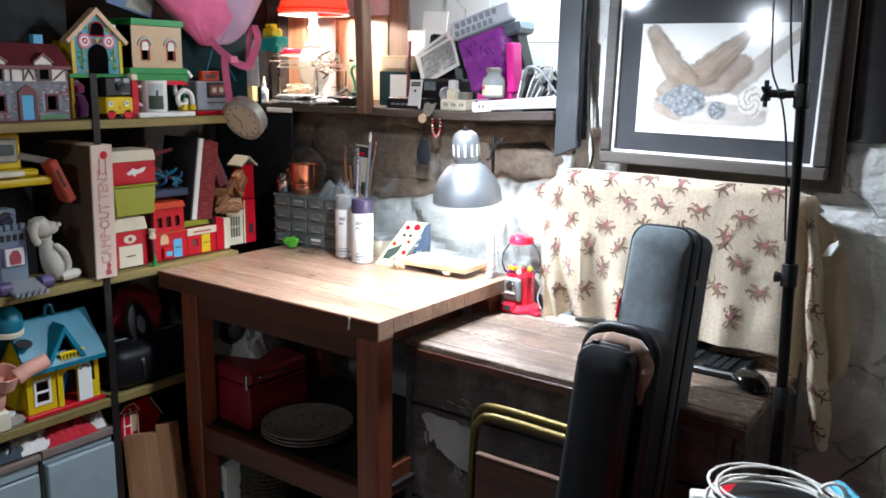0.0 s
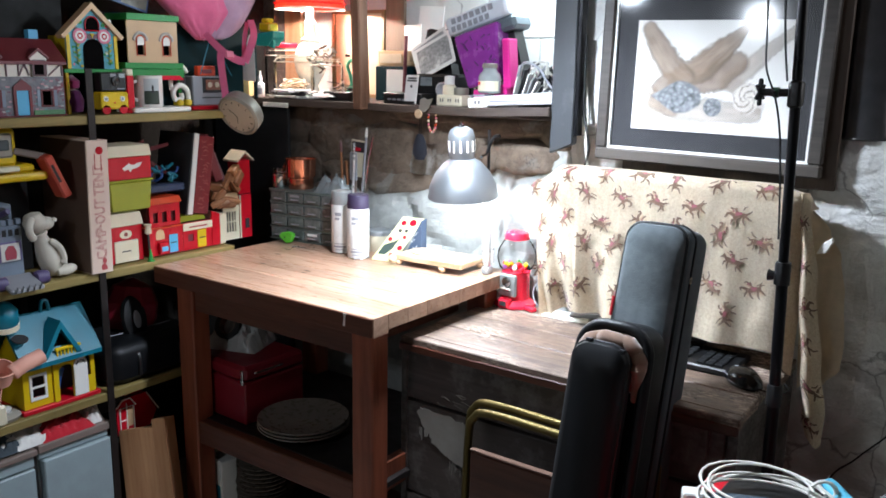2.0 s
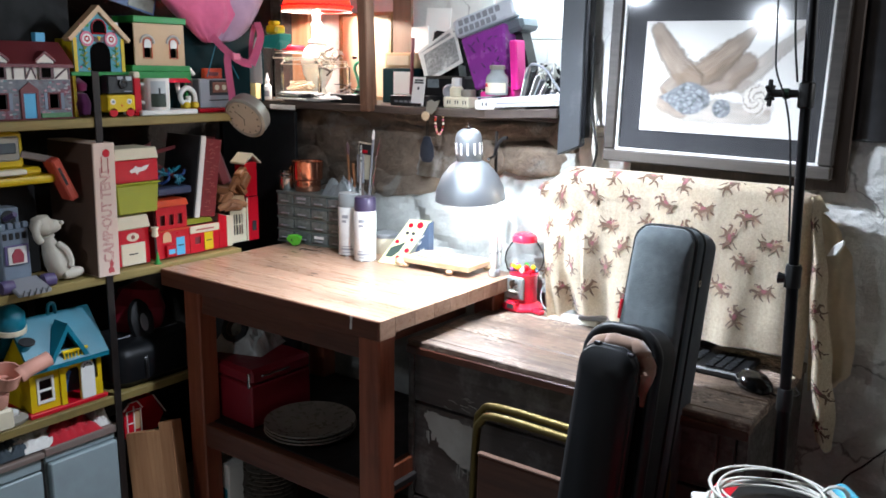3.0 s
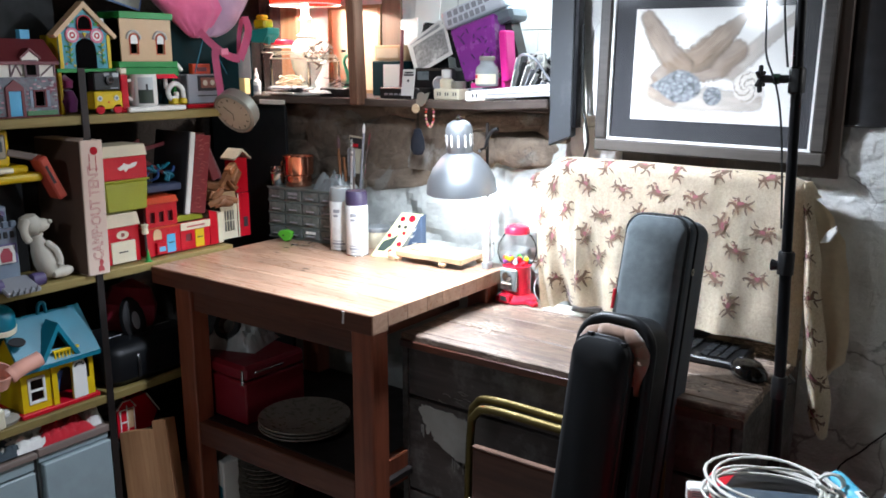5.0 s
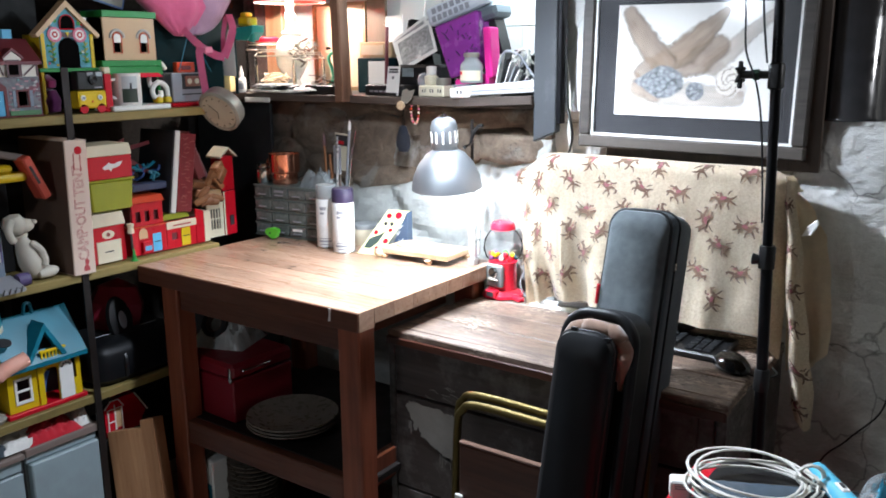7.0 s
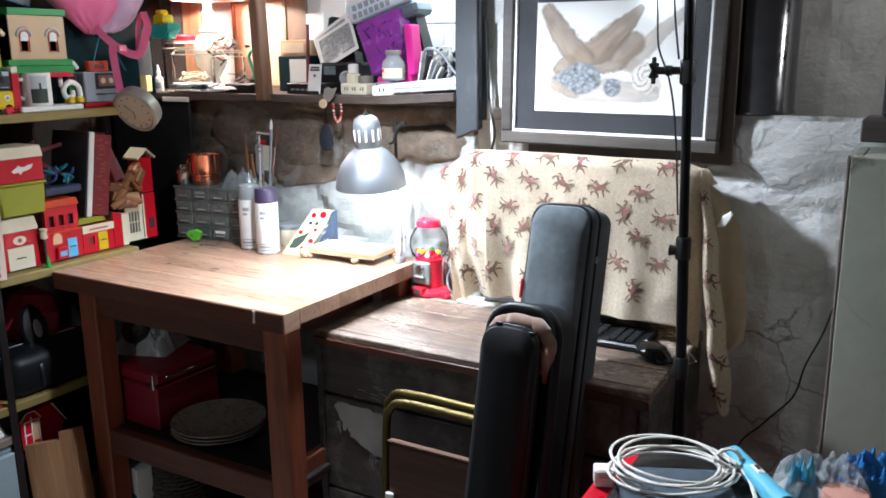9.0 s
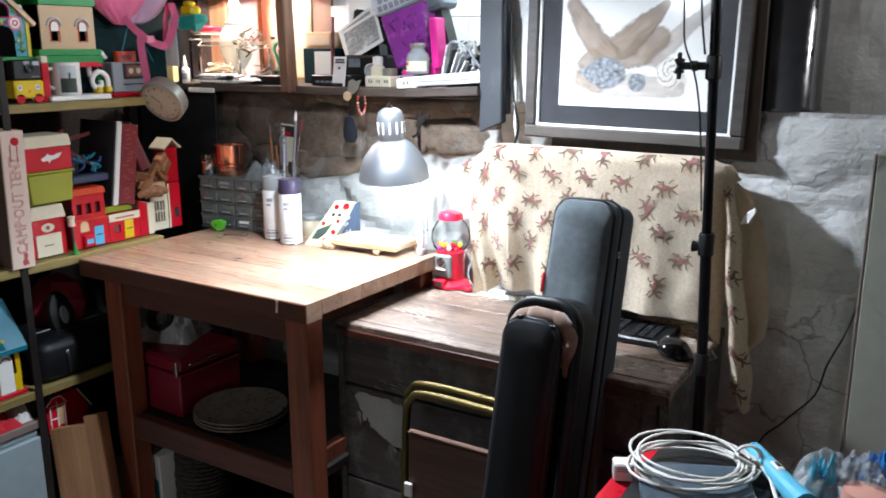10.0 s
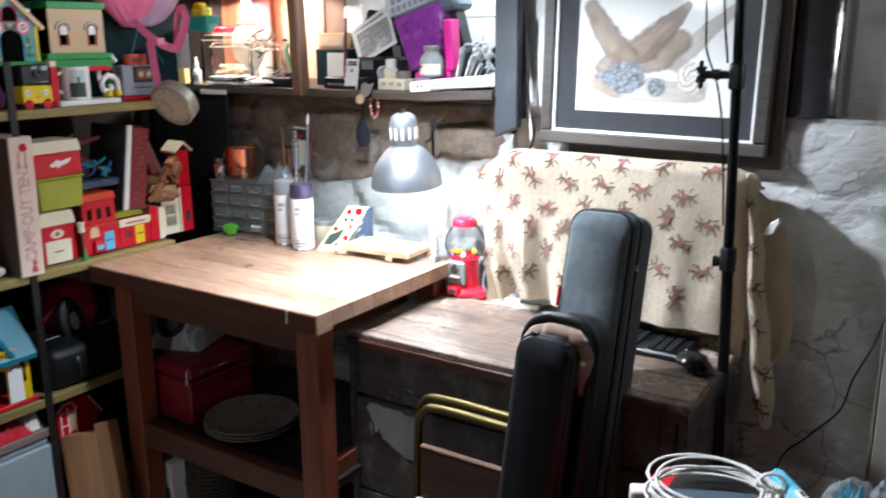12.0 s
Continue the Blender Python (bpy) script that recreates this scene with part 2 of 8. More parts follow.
def fabric(name, colour, rough=0.9, weave=900.0, var=0.2, dirt=0.15, sheen=0.3, crease=0.0):
    m, t, p = shader(name)
    base = lin(colour)
    v = coords(t)
    w = t.nodes.new("ShaderNodeTexChecker")
    w.inputs["Scale"].default_value = weave
    t.links.new(v, w.inputs["Vector"])
    a, g = noise_out(t, v, 60.0), noise_out(t, v, 8.0, 6.0)
    c = mixed(t, a, [x * (1 - var) for x in base], [min(1, x * (1 + var)) for x in base])
    c = mixed(t, ramp(t, g, 0.45, 0.75, 0.0, dirt), c, lin("#2a241e"))
    t.links.new(c, p.inputs["Base Color"])
    p.inputs["Roughness"].default_value = rough
    p.inputs["Sheen Weight"].default_value = sheen
    p.inputs["Specular IOR Level"].default_value = 0.25
    if crease:
        s = t.nodes.new("ShaderNodeMath")
        s.operation = "MULTIPLY_ADD"
        t.links.new(noise_out(t, v, 420.0, 3.0), s.inputs[0])
        s.inputs[1].default_value = 0.03
        t.links.new(noise_out(t, v, 5.0, 1.5, 0.4), s.inputs[2])
        bumped(t, p, s.outputs[0], 0.8, 0.02 * crease)
    else:
        bumped(t, p, noise_out(t, v, 500.0, 3.0), 0.25, 0.001)
    return m


def clear_glass(name, tint=(1, 1, 1)):
    m, t, p = shader(name)
    p.inputs["Base Color"].default_value = (*tint, 1)
    p.inputs["Transmission Weight"].default_value = 1.0
    p.inputs["Roughness"].default_value = 0.03
    p.inputs["IOR"].default_value = 1.42
    v = coords(t)
    bumped(t, p, noise_out(t, v, 30.0), 0.05, 0.002)
    return m


def pane_glass(name, index=1.45):
    m, t, p = shader(name)
    out = t.nodes["Material Output"]
    tr = node(t, "ShaderNodeBsdfTransparent")
    gl = node(t, "ShaderNodeBsdfGlossy", Roughness=0.1)
    fr = node(t, "ShaderNodeFresnel", IOR=index)
    mx = t.nodes.new("ShaderNodeMixShader")
    t.links.new(fr.outputs[0], mx.inputs[0])
    t.links.new(tr.outputs[0], mx.inputs[1])
    t.links.new(gl.outputs[0], mx.inputs[2])
    t.links.new(mx.outputs[0], out.inputs[0])
    return m


def glow(name, colour, strength):
    m, t, p = shader(name)
    p.inputs["Base Color"].default_value = (*colour, 1)
    p.inputs["Emission Color"].default_value = (*colour, 1)
    p.inputs["Emission Strength"].default_value = strength
    return m

# the materials of the place
STONE = masonry("foundation_stone", "#776a5d", "#524840", "#5c5a58", 0.02, 7.0, 0.5)
FIELDSTONE = masonry("brown_fieldstone", "#807264", "#564c43", "#7b7670", 0.05, 16.0, 0.8)
# a thin grey parging covers the lower part of the stones, ragged at its upper edge
t = STONE.node_tree
p = t.nodes["Principled BSDF"]
stone_colour = p.inputs["Base Color"].links[0].from_socket
v = coords(t)
split = t.nodes.new("ShaderNodeSeparateXYZ")
t.links.new(v, split.inputs[0])
height = t.nodes.new("ShaderNodeMath")
height.operation = "MULTIPLY_ADD"
height.inputs[1].default_value = -0.55
t.links.new(noise_out(t, v, 3.2, 6.0, 0.65, 0.5), height.inputs[0])
t.links.new(split.outputs[2], height.inputs[2])
slope = t.nodes.new("ShaderNodeMath")
slope.operation = "MULTIPLY_ADD"
slope.inputs[1].default_value = -0.3
t.links.new(split.outputs[0], slope.inputs[0])
t.links.new(height.outputs[0], slope.inputs[2])
grey = mixed(t, noise_out(t, v, 14.0, 6.0, 0.7), lin("#7c7f7d"), lin("#b7b9b5"))
t.links.new(mixed(t, ramp(t, slope.outputs[0], 1.375, 1.3), stone_colour, grey), p.inputs["Base Color"])
LIMEWASH = masonry("old_limewash", "#d9d9d6", "#b9b7b2", "#8f8b85", -0.08, 8.0, 0.6)
# painted shade and bare stone brown the foot of the wall, ragged at its edge
t = LIMEWASH.node_tree
p = t.nodes["Principled BSDF"]
wash = p.inputs["Base Color"].links[0].from_socket
v = coords(t)
split = t.nodes.new("ShaderNodeSeparateXYZ")
t.links.new(v, split.inputs[0])
foot_shade = t.nodes.new("ShaderNodeMath")
foot_shade.operation = "MULTIPLY_ADD"
foot_shade.inputs[1].default_value = 0.7
t.links.new(noise_out(t, v, 4.5, 6.0, 0.7, 0.4), foot_shade.inputs[0])
t.links.new(split.outputs[2], foot_shade.inputs[2])
bare = mixed(t, noise_out(t, v, 18.0, 6.0, 0.7), lin("#6f635a"), lin("#a1978d"))
t.links.new(mixed(t, ramp(t, foot_shade.outputs[0], 1.2, 1.45, 0.9, 0.0), wash, bare), p.inputs["Base Color"])
CHIPPED = masonry("chipped_limewash", "#d9d9d6", "#b3b0aa", "#8a857e", -0.03, 8.0, 0.95, crack_width=0.018)
BLOCKS = masonry("painted_block", "#d6d5d0", "#c2c0ba", "#a9a49c", -0.06, 6.0, 0.35)
FLOOR = masonry("cellar_concrete", "#a39d93", "#8b857c", "#77716a", 0.0, 4.0, 0.4)
# near-black masonry for the wall behind the shelves
DARKWALL = masonry("dark_masonry", "#24201d", "#171412", "#2c2824", 0.0, 6.0, 0.7)
JOISTWOOD = wood("joist_wood", "#3a2b1f", "#5a4632", "#75603f", 0, 0.7)
POSTWOOD = wood("rough_post_wood", "#5b3d2c", "#7d5a45", "#946f57", 2, 0.75, wear=0.35)
LEDGEWOOD = wood("grey_ledge_board", "#332a25", "#4b3f38", "#64574d", 0, 0.8, wear=0.4)
SHELFWOOD = wood("olive_shelf_board", "#6a5a2e", "#8a7743", "#9d8a54", 1, 0.6, wear=0.25)
BENCHTOP = wood("laminated_maple", "#82604a", "#a9866f", "#c0a089", 0, 0.3, wear=0.22, wear_colour="#4a2c1a", per_piece=0.13)
BENCHLEG = wood("red_stained_fir", "#64301e", "#86442c", "#9c5a3e", 2, 0.45, wear=0.25)
BENCHRAIL = wood("red_stained_rail", "#3f1f15", "#59301f", "#6b3d2a", 0, 0.5, wear=0.3)
m, t, p = shader("worn_grey_pine")
DESKTOP = m
v, along = coords(t), coords(t, (1.0, 9.0, 9.0))
c = mixed(t, ramp(t, noise_out(t, along, 7.0, 7.0, 0.65, 0.6), 0.3, 0.7), lin("#43352d"), lin("#7f6a5b"))
c = mixed(t, ramp(t, noise_out(t, v, 6.0, 6.0, 0.6, 0.4), 0.5, 0.66, 0.0, 0.75), c, lin("#3b312a"))
fleck = t.nodes.new("ShaderNodeMath")
fleck.operation = "MULTIPLY"
t.links.new(ramp(t, noise_out(t, coords(t, (1.0, 2.6, 2.6)), 55.0, 6.0, 0.75), 0.5, 0.55), fleck.inputs[0])
t.links.new(ramp(t, noise_out(t, v, 4.5, 4.0, 0.6), 0.5, 0.66), fleck.inputs[1])
c = mixed(t, fleck.outputs[0], c, lin("#b9a797"))
c = mixed(t, ramp(t, noise_out(t, coords(t, (1.0, 4.0, 4.0)), 26.0, 6.0, 0.7, 1.0), 0.62, 0.67, 0.0, 0.9), c, lin("#1f1915"))
t.links.new(c, p.inputs["Base Color"])
t.links.new(ramp(t, noise_out(t, v, 9.0), 0.35, 0.65, 0.38, 0.75), p.inputs["Roughness"])
bumped(t, p, noise_out(t, along, 40.0, 5.0), 0.5, 0.002)
DESKBODY = wood("dark_drawer_wood", "#2b2422", "#3d3431", "#544b47", 0, 0.42, wear=0.7, wear_colour="#8d8a85", bump=0.3)
REDBROWN = wood("redbrown_board", "#351a11", "#482418", "#5a3222", 0, 0.4)
PLANKWOOD = wood("bare_plank", "#8f5f3d", "#b07f57", "#c4946a", 2, 0.6, wear=0.12)
BLACKMETAL = paint("black_painted_steel", "#17171a", 0.35, 0.6, dirt=0.15)
DARKMETAL = paint("dark_shelf_steel", "#2b2523", 0.5, 0.5, dirt=0.3)
GREYBOARD = paint("slate_grey_board", "#34373a", 0.55, var=0.3, dirt=0.4, dirt_colour="#8a8a86")
SILVER = paint("brushed_silver", "#9b9fa1", 0.38, 0.45, var=0.1, bump=0.05, dirt=0.08)
CHROME = paint("chrome", "#d0d2d3", 0.14, 1.0, var=0.05, bump=0.02, dirt=0.05)
STEELROD = paint("bright_rod", "#d5d6d4", 0.3, 0.6, var=0.05, dirt=0.05)
BRASS = paint("old_brass", "#5c4f2d", 0.42, 0.85, var=0.25, dirt=0.35)
COPPER = paint("copper", "#e8a083", 0.14, 0.95, var=0.12, bump=0.04, dirt=0.1)
WHITEPAINT = paint("white_plastic", "#e2e0da", 0.4, var=0.06, dirt=0.1)
CREAM = paint("cream_plastic", "#d9cfb5", 0.45, var=0.08, dirt=0.2)
BLACK = paint("black_plastic", "#131314", 0.4, var=0.2, dirt=0.1, dirt_colour="#3a3a3a")
RED = paint("red_plastic", "#bf0a22", 0.34, var=0.12, dirt=0.12, spec=0.35)
BRIGHTRED = paint("glossy_red", "#d01f35", 0.2, var=0.06, dirt=0.04, coat=0.3)
YELLOW = paint("yellow_plastic", "#d6b514", 0.35, var=0.1, dirt=0.15)
LIME = paint("lime_plastic", "#949a26", 0.4, var=0.1, dirt=0.12)
GREEN = paint("green_plastic", "#1f8a3a", 0.4, var=0.12, dirt=0.12)
TEAL = paint("teal_plastic", "#0e6c80", 0.38, var=0.12, dirt=0.15)
SKY = paint("sky_blue_plastic", "#55aed6", 0.4, var=0.08, dirt=0.1)
MAROON = paint("maroon_plastic", "#6d2b30", 0.42, var=0.15, dirt=0.2)
ORANGE = paint("orange_plastic", "#cf4420", 0.38, var=0.12, dirt=0.1)
PINK = paint("pink_plastic", "#d4728a", 0.4, var=0.1, dirt=0.1)
PURPLE = paint("purple_plastic", "#94479f", 0.3, var=0.15, dirt=0.05)
MAGENTA = paint("magenta_plastic", "#e32d8f", 0.35, var=0.08, dirt=0.05)
TAN = paint("tan_plastic", "#cdaa82", 0.45, var=0.08, dirt=0.15)
GREYPLASTIC = paint("grey_plastic", "#8c8d92", 0.45, var=0.12, dirt=0.2)
BLUEGREY = paint("blue_grey_plastic", "#7f8c9c", 0.5, var=0.15, dirt=0.25)
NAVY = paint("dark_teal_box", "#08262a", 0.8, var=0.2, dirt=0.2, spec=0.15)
CARDBOARD = paint("printed_card", "#d8c0b0", 0.65, var=0.06, dirt=0.2, dirt_colour="#8a6a55")
BROWNCARD = paint("brown_carton", "#5a4438", 0.7, var=0.15, dirt=0.3)
PAPER = paint("white_paper", "#e6e4de", 0.75, var=0.04, dirt=0.06)
INK = paint("dark_ink", "#2a2a2c", 0.6, var=0.2, dirt=0.0)
REDINK = paint("red_ink", "#b5484a", 0.6, var=0.15, dirt=0.0)
PEWTER = paint("grey_tin", "#9a958a", 0.4, 0.5, var=0.15, dirt=0.3)
CABBLUE = paint("worn_bluegrey_paint", "#8e9da1", 0.5, var=0.1, scale=12, dirt=0.45, dirt_colour="#5b5450")
CABEDGE = paint("bare_edge", "#7a6a62", 0.6, var=0.2, dirt=0.3)
GLASS = clear_glass("clear_glass")
PANE = pane_glass("picture_glass")
GREYCLOTH = fabric("grey_nylon", "#585f62", 0.9, var=0.35, dirt=0.35, sheen=0.12, crease=1.6)
BLACKCLOTH = fabric("black_nylon", "#090b0e", 0.45, dirt=0.1, sheen=0.02, crease=0.6)
DARKCLOTH = fabric("dark_grey_nylon", "#3a4349", 0.75, sheen=0.1, crease=1.0)
FLEECE = fabric("brown_fleece", "#7b5f4e", 0.95, var=0.3, sheen=0.6)
PINKCLOTH = fabric("pink_nylon", "#d8668c", 0.7, var=0.12)
MAUVECLOTH = fabric("mauve_nylon", "#b490a6", 0.75, var=0.12)
REDCLOTH = fabric("red_cloth", "#b8202e", 0.9)
WHITECLOTH = fabric("white_cloth", "#d5d2cc", 0.9)
CORDWHITE = paint("white_cord", "#d4d1c8", 0.5, var=0.08, dirt=0.15)
CORDBLACK = paint("black_cord", "#101010", 0.5, var=0.1, dirt=0.0)

# the closed cellar room
X0, X1, Y0, Y1, CEIL = -2.5, 1.9, -1.7, 2.34, 2.25
LEDGE_Z, RIGHT_Z, FACE_Y = 1.352, 1.322, 2.0


def rough_sheet(x0, x1, z0, z1, step, depth, seed, flat=0.0):
    """A bulging masonry face in the x-z plane, facing -y, closed to a slab behind."""
    nx, nz = max(2, int((x1 - x0) / step)), max(2, int((z1 - z0) / step))
    b = bmesh.new()
    rows = []
    for j in range(nz + 1):
        row = []
        for i in range(nx + 1):
            x, z = x0 + (x1 - x0) * i / nx, z0 + (z1 - z0) * j / nz
            q = Vector((x * 3.1 + seed, seed, z * 4.3))
            d = noise.fractal(q, 0.9, 2.1, 5) * depth
            cell = noise.voronoi(Vector((x * 3.0 + 0.15 * noise.noise(q * 2), seed, z * 4.6)))[0]
            d += depth * 1.1 * min(1.0, (cell[1] - cell[0]) * 3.0) - depth
            row.append(b.verts.new((x, -d if abs(z - z1) > 1e-6 else -d * 0.5, z)))
        rows.append(row)
    for a, c in zip(rows, rows[1:]):
        for i in range(nx):
            b.faces.new((a[i], a[i + 1], c[i + 1], c[i]))
    back = [b.verts.new((p[0], 0.25, p[1])) for p in ((x0, z0), (x1, z0), (x1, z1), (x0, z1))]
    b.faces.new(back)
    return b


# floor kept pale so that it bounces fill up under the bench
tagged(link("floor", box(X0 - 0.2, X1 + 0.2, Y0 - 0.2, Y1 + 0.2, -0.2, 0.0), FLOOR), "bare grey concrete cellar floor", "floor", kind="structure")
tagged(link("ceiling", box(X0 - 0.2, X1 + 0.2, Y0 - 0.2, Y1 + 0.2, CEIL, CEIL + 0.15), JOISTWOOD), "dark boarded cellar ceiling", "ceiling", kind="structure")
left = single("wall_west", box(-0.2, 0, Y0, Y1 + 0.2, 0, CEIL), DARKWALL, "dark masonry cellar wall behind shelves", "wall", (X0, 0, 0), kind="structure")
# the two unseen walls are white to bounce fill light into the room
single("wall_south", box(X0 - 0.2, X1 + 0.2, -0.2, 0, 0, CEIL), LIMEWASH, "unseen cellar wall, whitewashed to bounce light", "wall", (0, Y0, 0), kind="structure")
single("wall_east", box(0, 0.2, Y0, Y1 + 0.2, 0, CEIL), LIMEWASH, "unseen side wall, whitewashed to bounce light", "wall", (X1, 0, 0), kind="structure")
upper = single("wall_north", box(X0, X1, 0, 0.2, 0, CEIL), BLOCKS, "white painted block wall above the stone ledge", "wall", (0, Y1, 0), kind="structure")
# courses of painted block, proud of their joints
random.seed(4)
for row in range(5):
    z = LEDGE_Z + 0.004 + row * 0.2
    for k in range(8):
        x = -1.74 + k * 0.4 - (0.2 if row % 2 else 0.0)
        lo, hi = max(x, -1.72), min(x + 0.3985, -0.56)
        if hi - lo > 0.05 and z < CEIL - 0.05:
            part("block", box(lo, hi, -0.012 - random.random() * 0.004, -0.001, z, min(z + 0.1985, CEIL), 0.003), BLOCKS, upper)
tagged(link("foundation_wall", rough_sheet(X0, -1.06, 0, LEDGE_Z - 0.03, 0.02, 0.02, 3.7), STONE), "rough dark fieldstone foundation with grey mortar", "wall", kind="structure").location = (0, FACE_Y + 0.03, 0)
rubble = bpy.data.objects["foundation_wall"]


def boulder(w, h, d, seed):
    """A weathered fieldstone, its face flattened, sunk into the mortar behind it."""
    b = bmesh.new()
    bmesh.ops.create_icosphere(b, subdivisions=4, radius=1.0)
    for q in b.verts:
        c = q.co.copy()
        for k in range(3):
            c[k] = math.copysign(abs(c[k]) ** 0.72, c[k])
        k = 1 + 0.16 * noise.fractal(c * 1.3 + Vector((seed, 0, seed)), 0.9, 2.1, 4) + 0.05 * noise.fractal(c * 5 + Vector((0, seed, 0)), 0.8, 2.2, 4)
        q.co = Vector((c.x * w / 2 * k, c.y * d * k, c.z * h / 2 * k))
    return b


for x, z, w, h, lean in ((-1.70, 1.205, 0.27, 0.155, -4), (-1.505, 1.255, 0.17, 0.12, 6), (-1.21, 1.218, 0.19, 0.095, 3), (-1.265, 1.297, 0.27, 0.055, -3), (-1.105, 1.285, 0.10, 0.07, 10), (-1.93, 1.235, 0.22, 0.15, 5), (-1.665, 1.105, 0.24, 0.065, -9), (-1.37, 1.205, 0.14, 0.10, -14), (-1.885, 1.105, 0.2, 0.09, 6), (-2.08, 1.13, 0.16, 0.12, 0), (-1.56, 1.318, 0.3, 0.05, 2)):
    part("fieldstone", merge(None, boulder(w * 1.12, h * 1.12, 0.02, x * 7 + z * 3), pose(x, 0.013, z, 0, lean)), FIELDSTONE, rubble, smooth=True)
tagged(link("foundation_wall", rough_sheet(-1.06, -0.6, 0, RIGHT_Z, 0.02, 0.013, 9.2), LIMEWASH), "lumpy whitewashed stone foundation behind the desk", "wall", kind="structure").location = (0, FACE_Y + 0.035, 0)
tagged(link("foundation_wall", rough_sheet(-0.6, X1, 0, RIGHT_Z, 0.012, 0.018, 9.2), CHIPPED), "lumpy whitewashed stone foundation, cracked and chipped", "wall", kind="structure").location = (0, FACE_Y + 0.016, 0)

tagged(link("wall_upper", rough_sheet(-0.55, X1, RIGHT_Z - 0.06, CEIL, 0.025, 0.006, 21.3), BLOCKS), "whitewashed plaster wall above the narrow ledge", "wall", kind="structure").location = (0, 2.2, 0)
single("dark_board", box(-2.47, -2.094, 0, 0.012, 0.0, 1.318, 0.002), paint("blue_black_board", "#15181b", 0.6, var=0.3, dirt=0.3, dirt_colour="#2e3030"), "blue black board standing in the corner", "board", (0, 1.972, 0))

single("wall_pier", box(-1.062, -0.93, 0, 0.34, RIGHT_Z - 0.002, CEIL, 0.006), LIMEWASH, "whitewashed pier beside the framed picture", "wall", (0, 1.99, 0), kind="structure")

# ledge boards on top of the foundation
ledge = thing("ledge_shelf", "grey weathered board ledge along the stone wall", "shelf", (0, 0, 0))
part("board", box(-2.48, -1.06, FACE_Y - 0.045, FACE_Y + 0.33, LEDGE_Z - 0.024, LEDGE_Z, 0.003), LEDGEWOOD, ledge)

part("white_strip", box(-2.19, -2.07, FACE_Y - 0.052, FACE_Y - 0.046, LEDGE_Z - 0.03, LEDGE_Z - 0.014, 0.002), WHITEPAINT, ledge, "white painted strip under the board")

post = thing("wooden_post", "rough reddish wooden post with old nails", "post", (-1.742, 1.985, LEDGE_Z - 0.02))
part("timber", box(-0.019, 0.017, -0.06, -0.016, 0.0, 0.9, 0.004, m=pose(0, 0, 0, 0, -2.0)), POSTWOOD, post)
for x, z in ((-0.03, 0.16), (-0.02, 0.06)):
    part("nail", lathe([(0.003, 0), (0.003, 0.012), (0.005, 0.012), (0.005, 0.014)], 8, m=pose(x, -0.06, z, 90)), DARKMETAL, post)

# grey board that hangs beside the picture, with its cables
column = thing("hanging_board", "slate grey scuffed upright board with worn edge", "board", (-1.08, 1.94, 1.245))
part("face", prism([(0, 0), (0.066, 0.028), (0.066, 0.75), (0, 0.75)], 0, 0.03, bevel=0.003), GREYBOARD, column)
part("edge", box(0.067, 0.079, 0.002, 0.03, 0.05, 0.75, 0.002), BLACKMETAL, column)
cable = smooth_path([(-0.995, 1.955, 1.55), (-0.992, 1.957, 1.36), (-0.978, 1.95, 1.31), (-0.972, 1.955, 1.26), (-0.99, 1.962, 1.20)])
single("power_cable", tube(cable, 0.0035), CORDBLACK, "black power cable down the wall", "cable", smooth=True)
cable = smooth_path([(-0.998, 1.965, 1.45), (-0.986, 1.965, 1.35), (-0.984, 1.962, 1.27), (-0.975, 1.964, 1.21)])
single("power_cable", tube(cable, 0.004), CORDWHITE, "grey power cable down the wall", "cable", smooth=True)

# ---- workbench ----
bench = thing("workbench", "butcher block workbench with red stained legs", "workbench", (-2.015, 1.37, 0))
W = 0.815
edges = [0, 0.055, 0.128, 0.205, 0.27, 0.345, 0.42, 0.49, 0.565, 0.6]
for i, (a, c) in enumerate(zip(edges, edges[1:])):
    part("stave", box(0, W, a + 0.0003, c - 0.0003, 0.853 if i == 0 else 0.862, 0.9, 0.0007), BENCHTOP, bench)
# thin strip that makes the front face darker than the staves
part("front_edge", box(0.001, W - 0.002, -0.0035, -0.0002, 0.8535, 0.8985, 0.001), BENCHRAIL, bench, "dark red brown front edge")
for lx in (0.07, W - 0.085):
    for ly in (0.018, 0.5):
        part("leg", box(lx, lx + 0.066, ly, ly + 0.06, 0.0, 0.8525 if ly < 0.1 else 0.8615, 0.004), BENCHLEG, bench)
part("apron", box(0.075, W - 0.025, 0.03, 0.052, 0.785, 0.8525, 0.002), BENCHRAIL, bench)
part("side_apron", box(0.08, 0.102, 0.08, 0.5, 0.785, 0.8615, 0.002), BENCHRAIL, bench)
part("side_apron", box(W - 0.13, W - 0.11, 0.08, 0.5, 0.785, 0.8615, 0.002), BENCHRAIL, bench)
part("stretcher", box(0.137, W - 0.086, 0.022, 0.052, 0.39, 0.458, 0.003), BENCHRAIL, bench)
part("side_rail", box(W - 0.06, W - 0.034, 0.09, 0.56, 0.42, 0.50, 0.003), BENCHLEG, bench)
part("lower_shelf", box(0.075, W - 0.02, 0.053, 0.56, 0.44, 0.458, 0.002), DARKMETAL, bench, "dark lower shelf board")
part("bottom_shelf", box(0.075, W - 0.02, 0.053, 0.56, 0.09, 0.11, 0.002), BENCHRAIL, bench)
part("paint_drip", prism([(0.725, 0.868), (0.731, 0.868), (0.7325, 0.89), (0.735, 0.898), (0.7255, 0.898), (0.728, 0.89)], -0.005, -0.0036), WHITEPAINT, bench, "dried white paint drip")
random.seed(11)
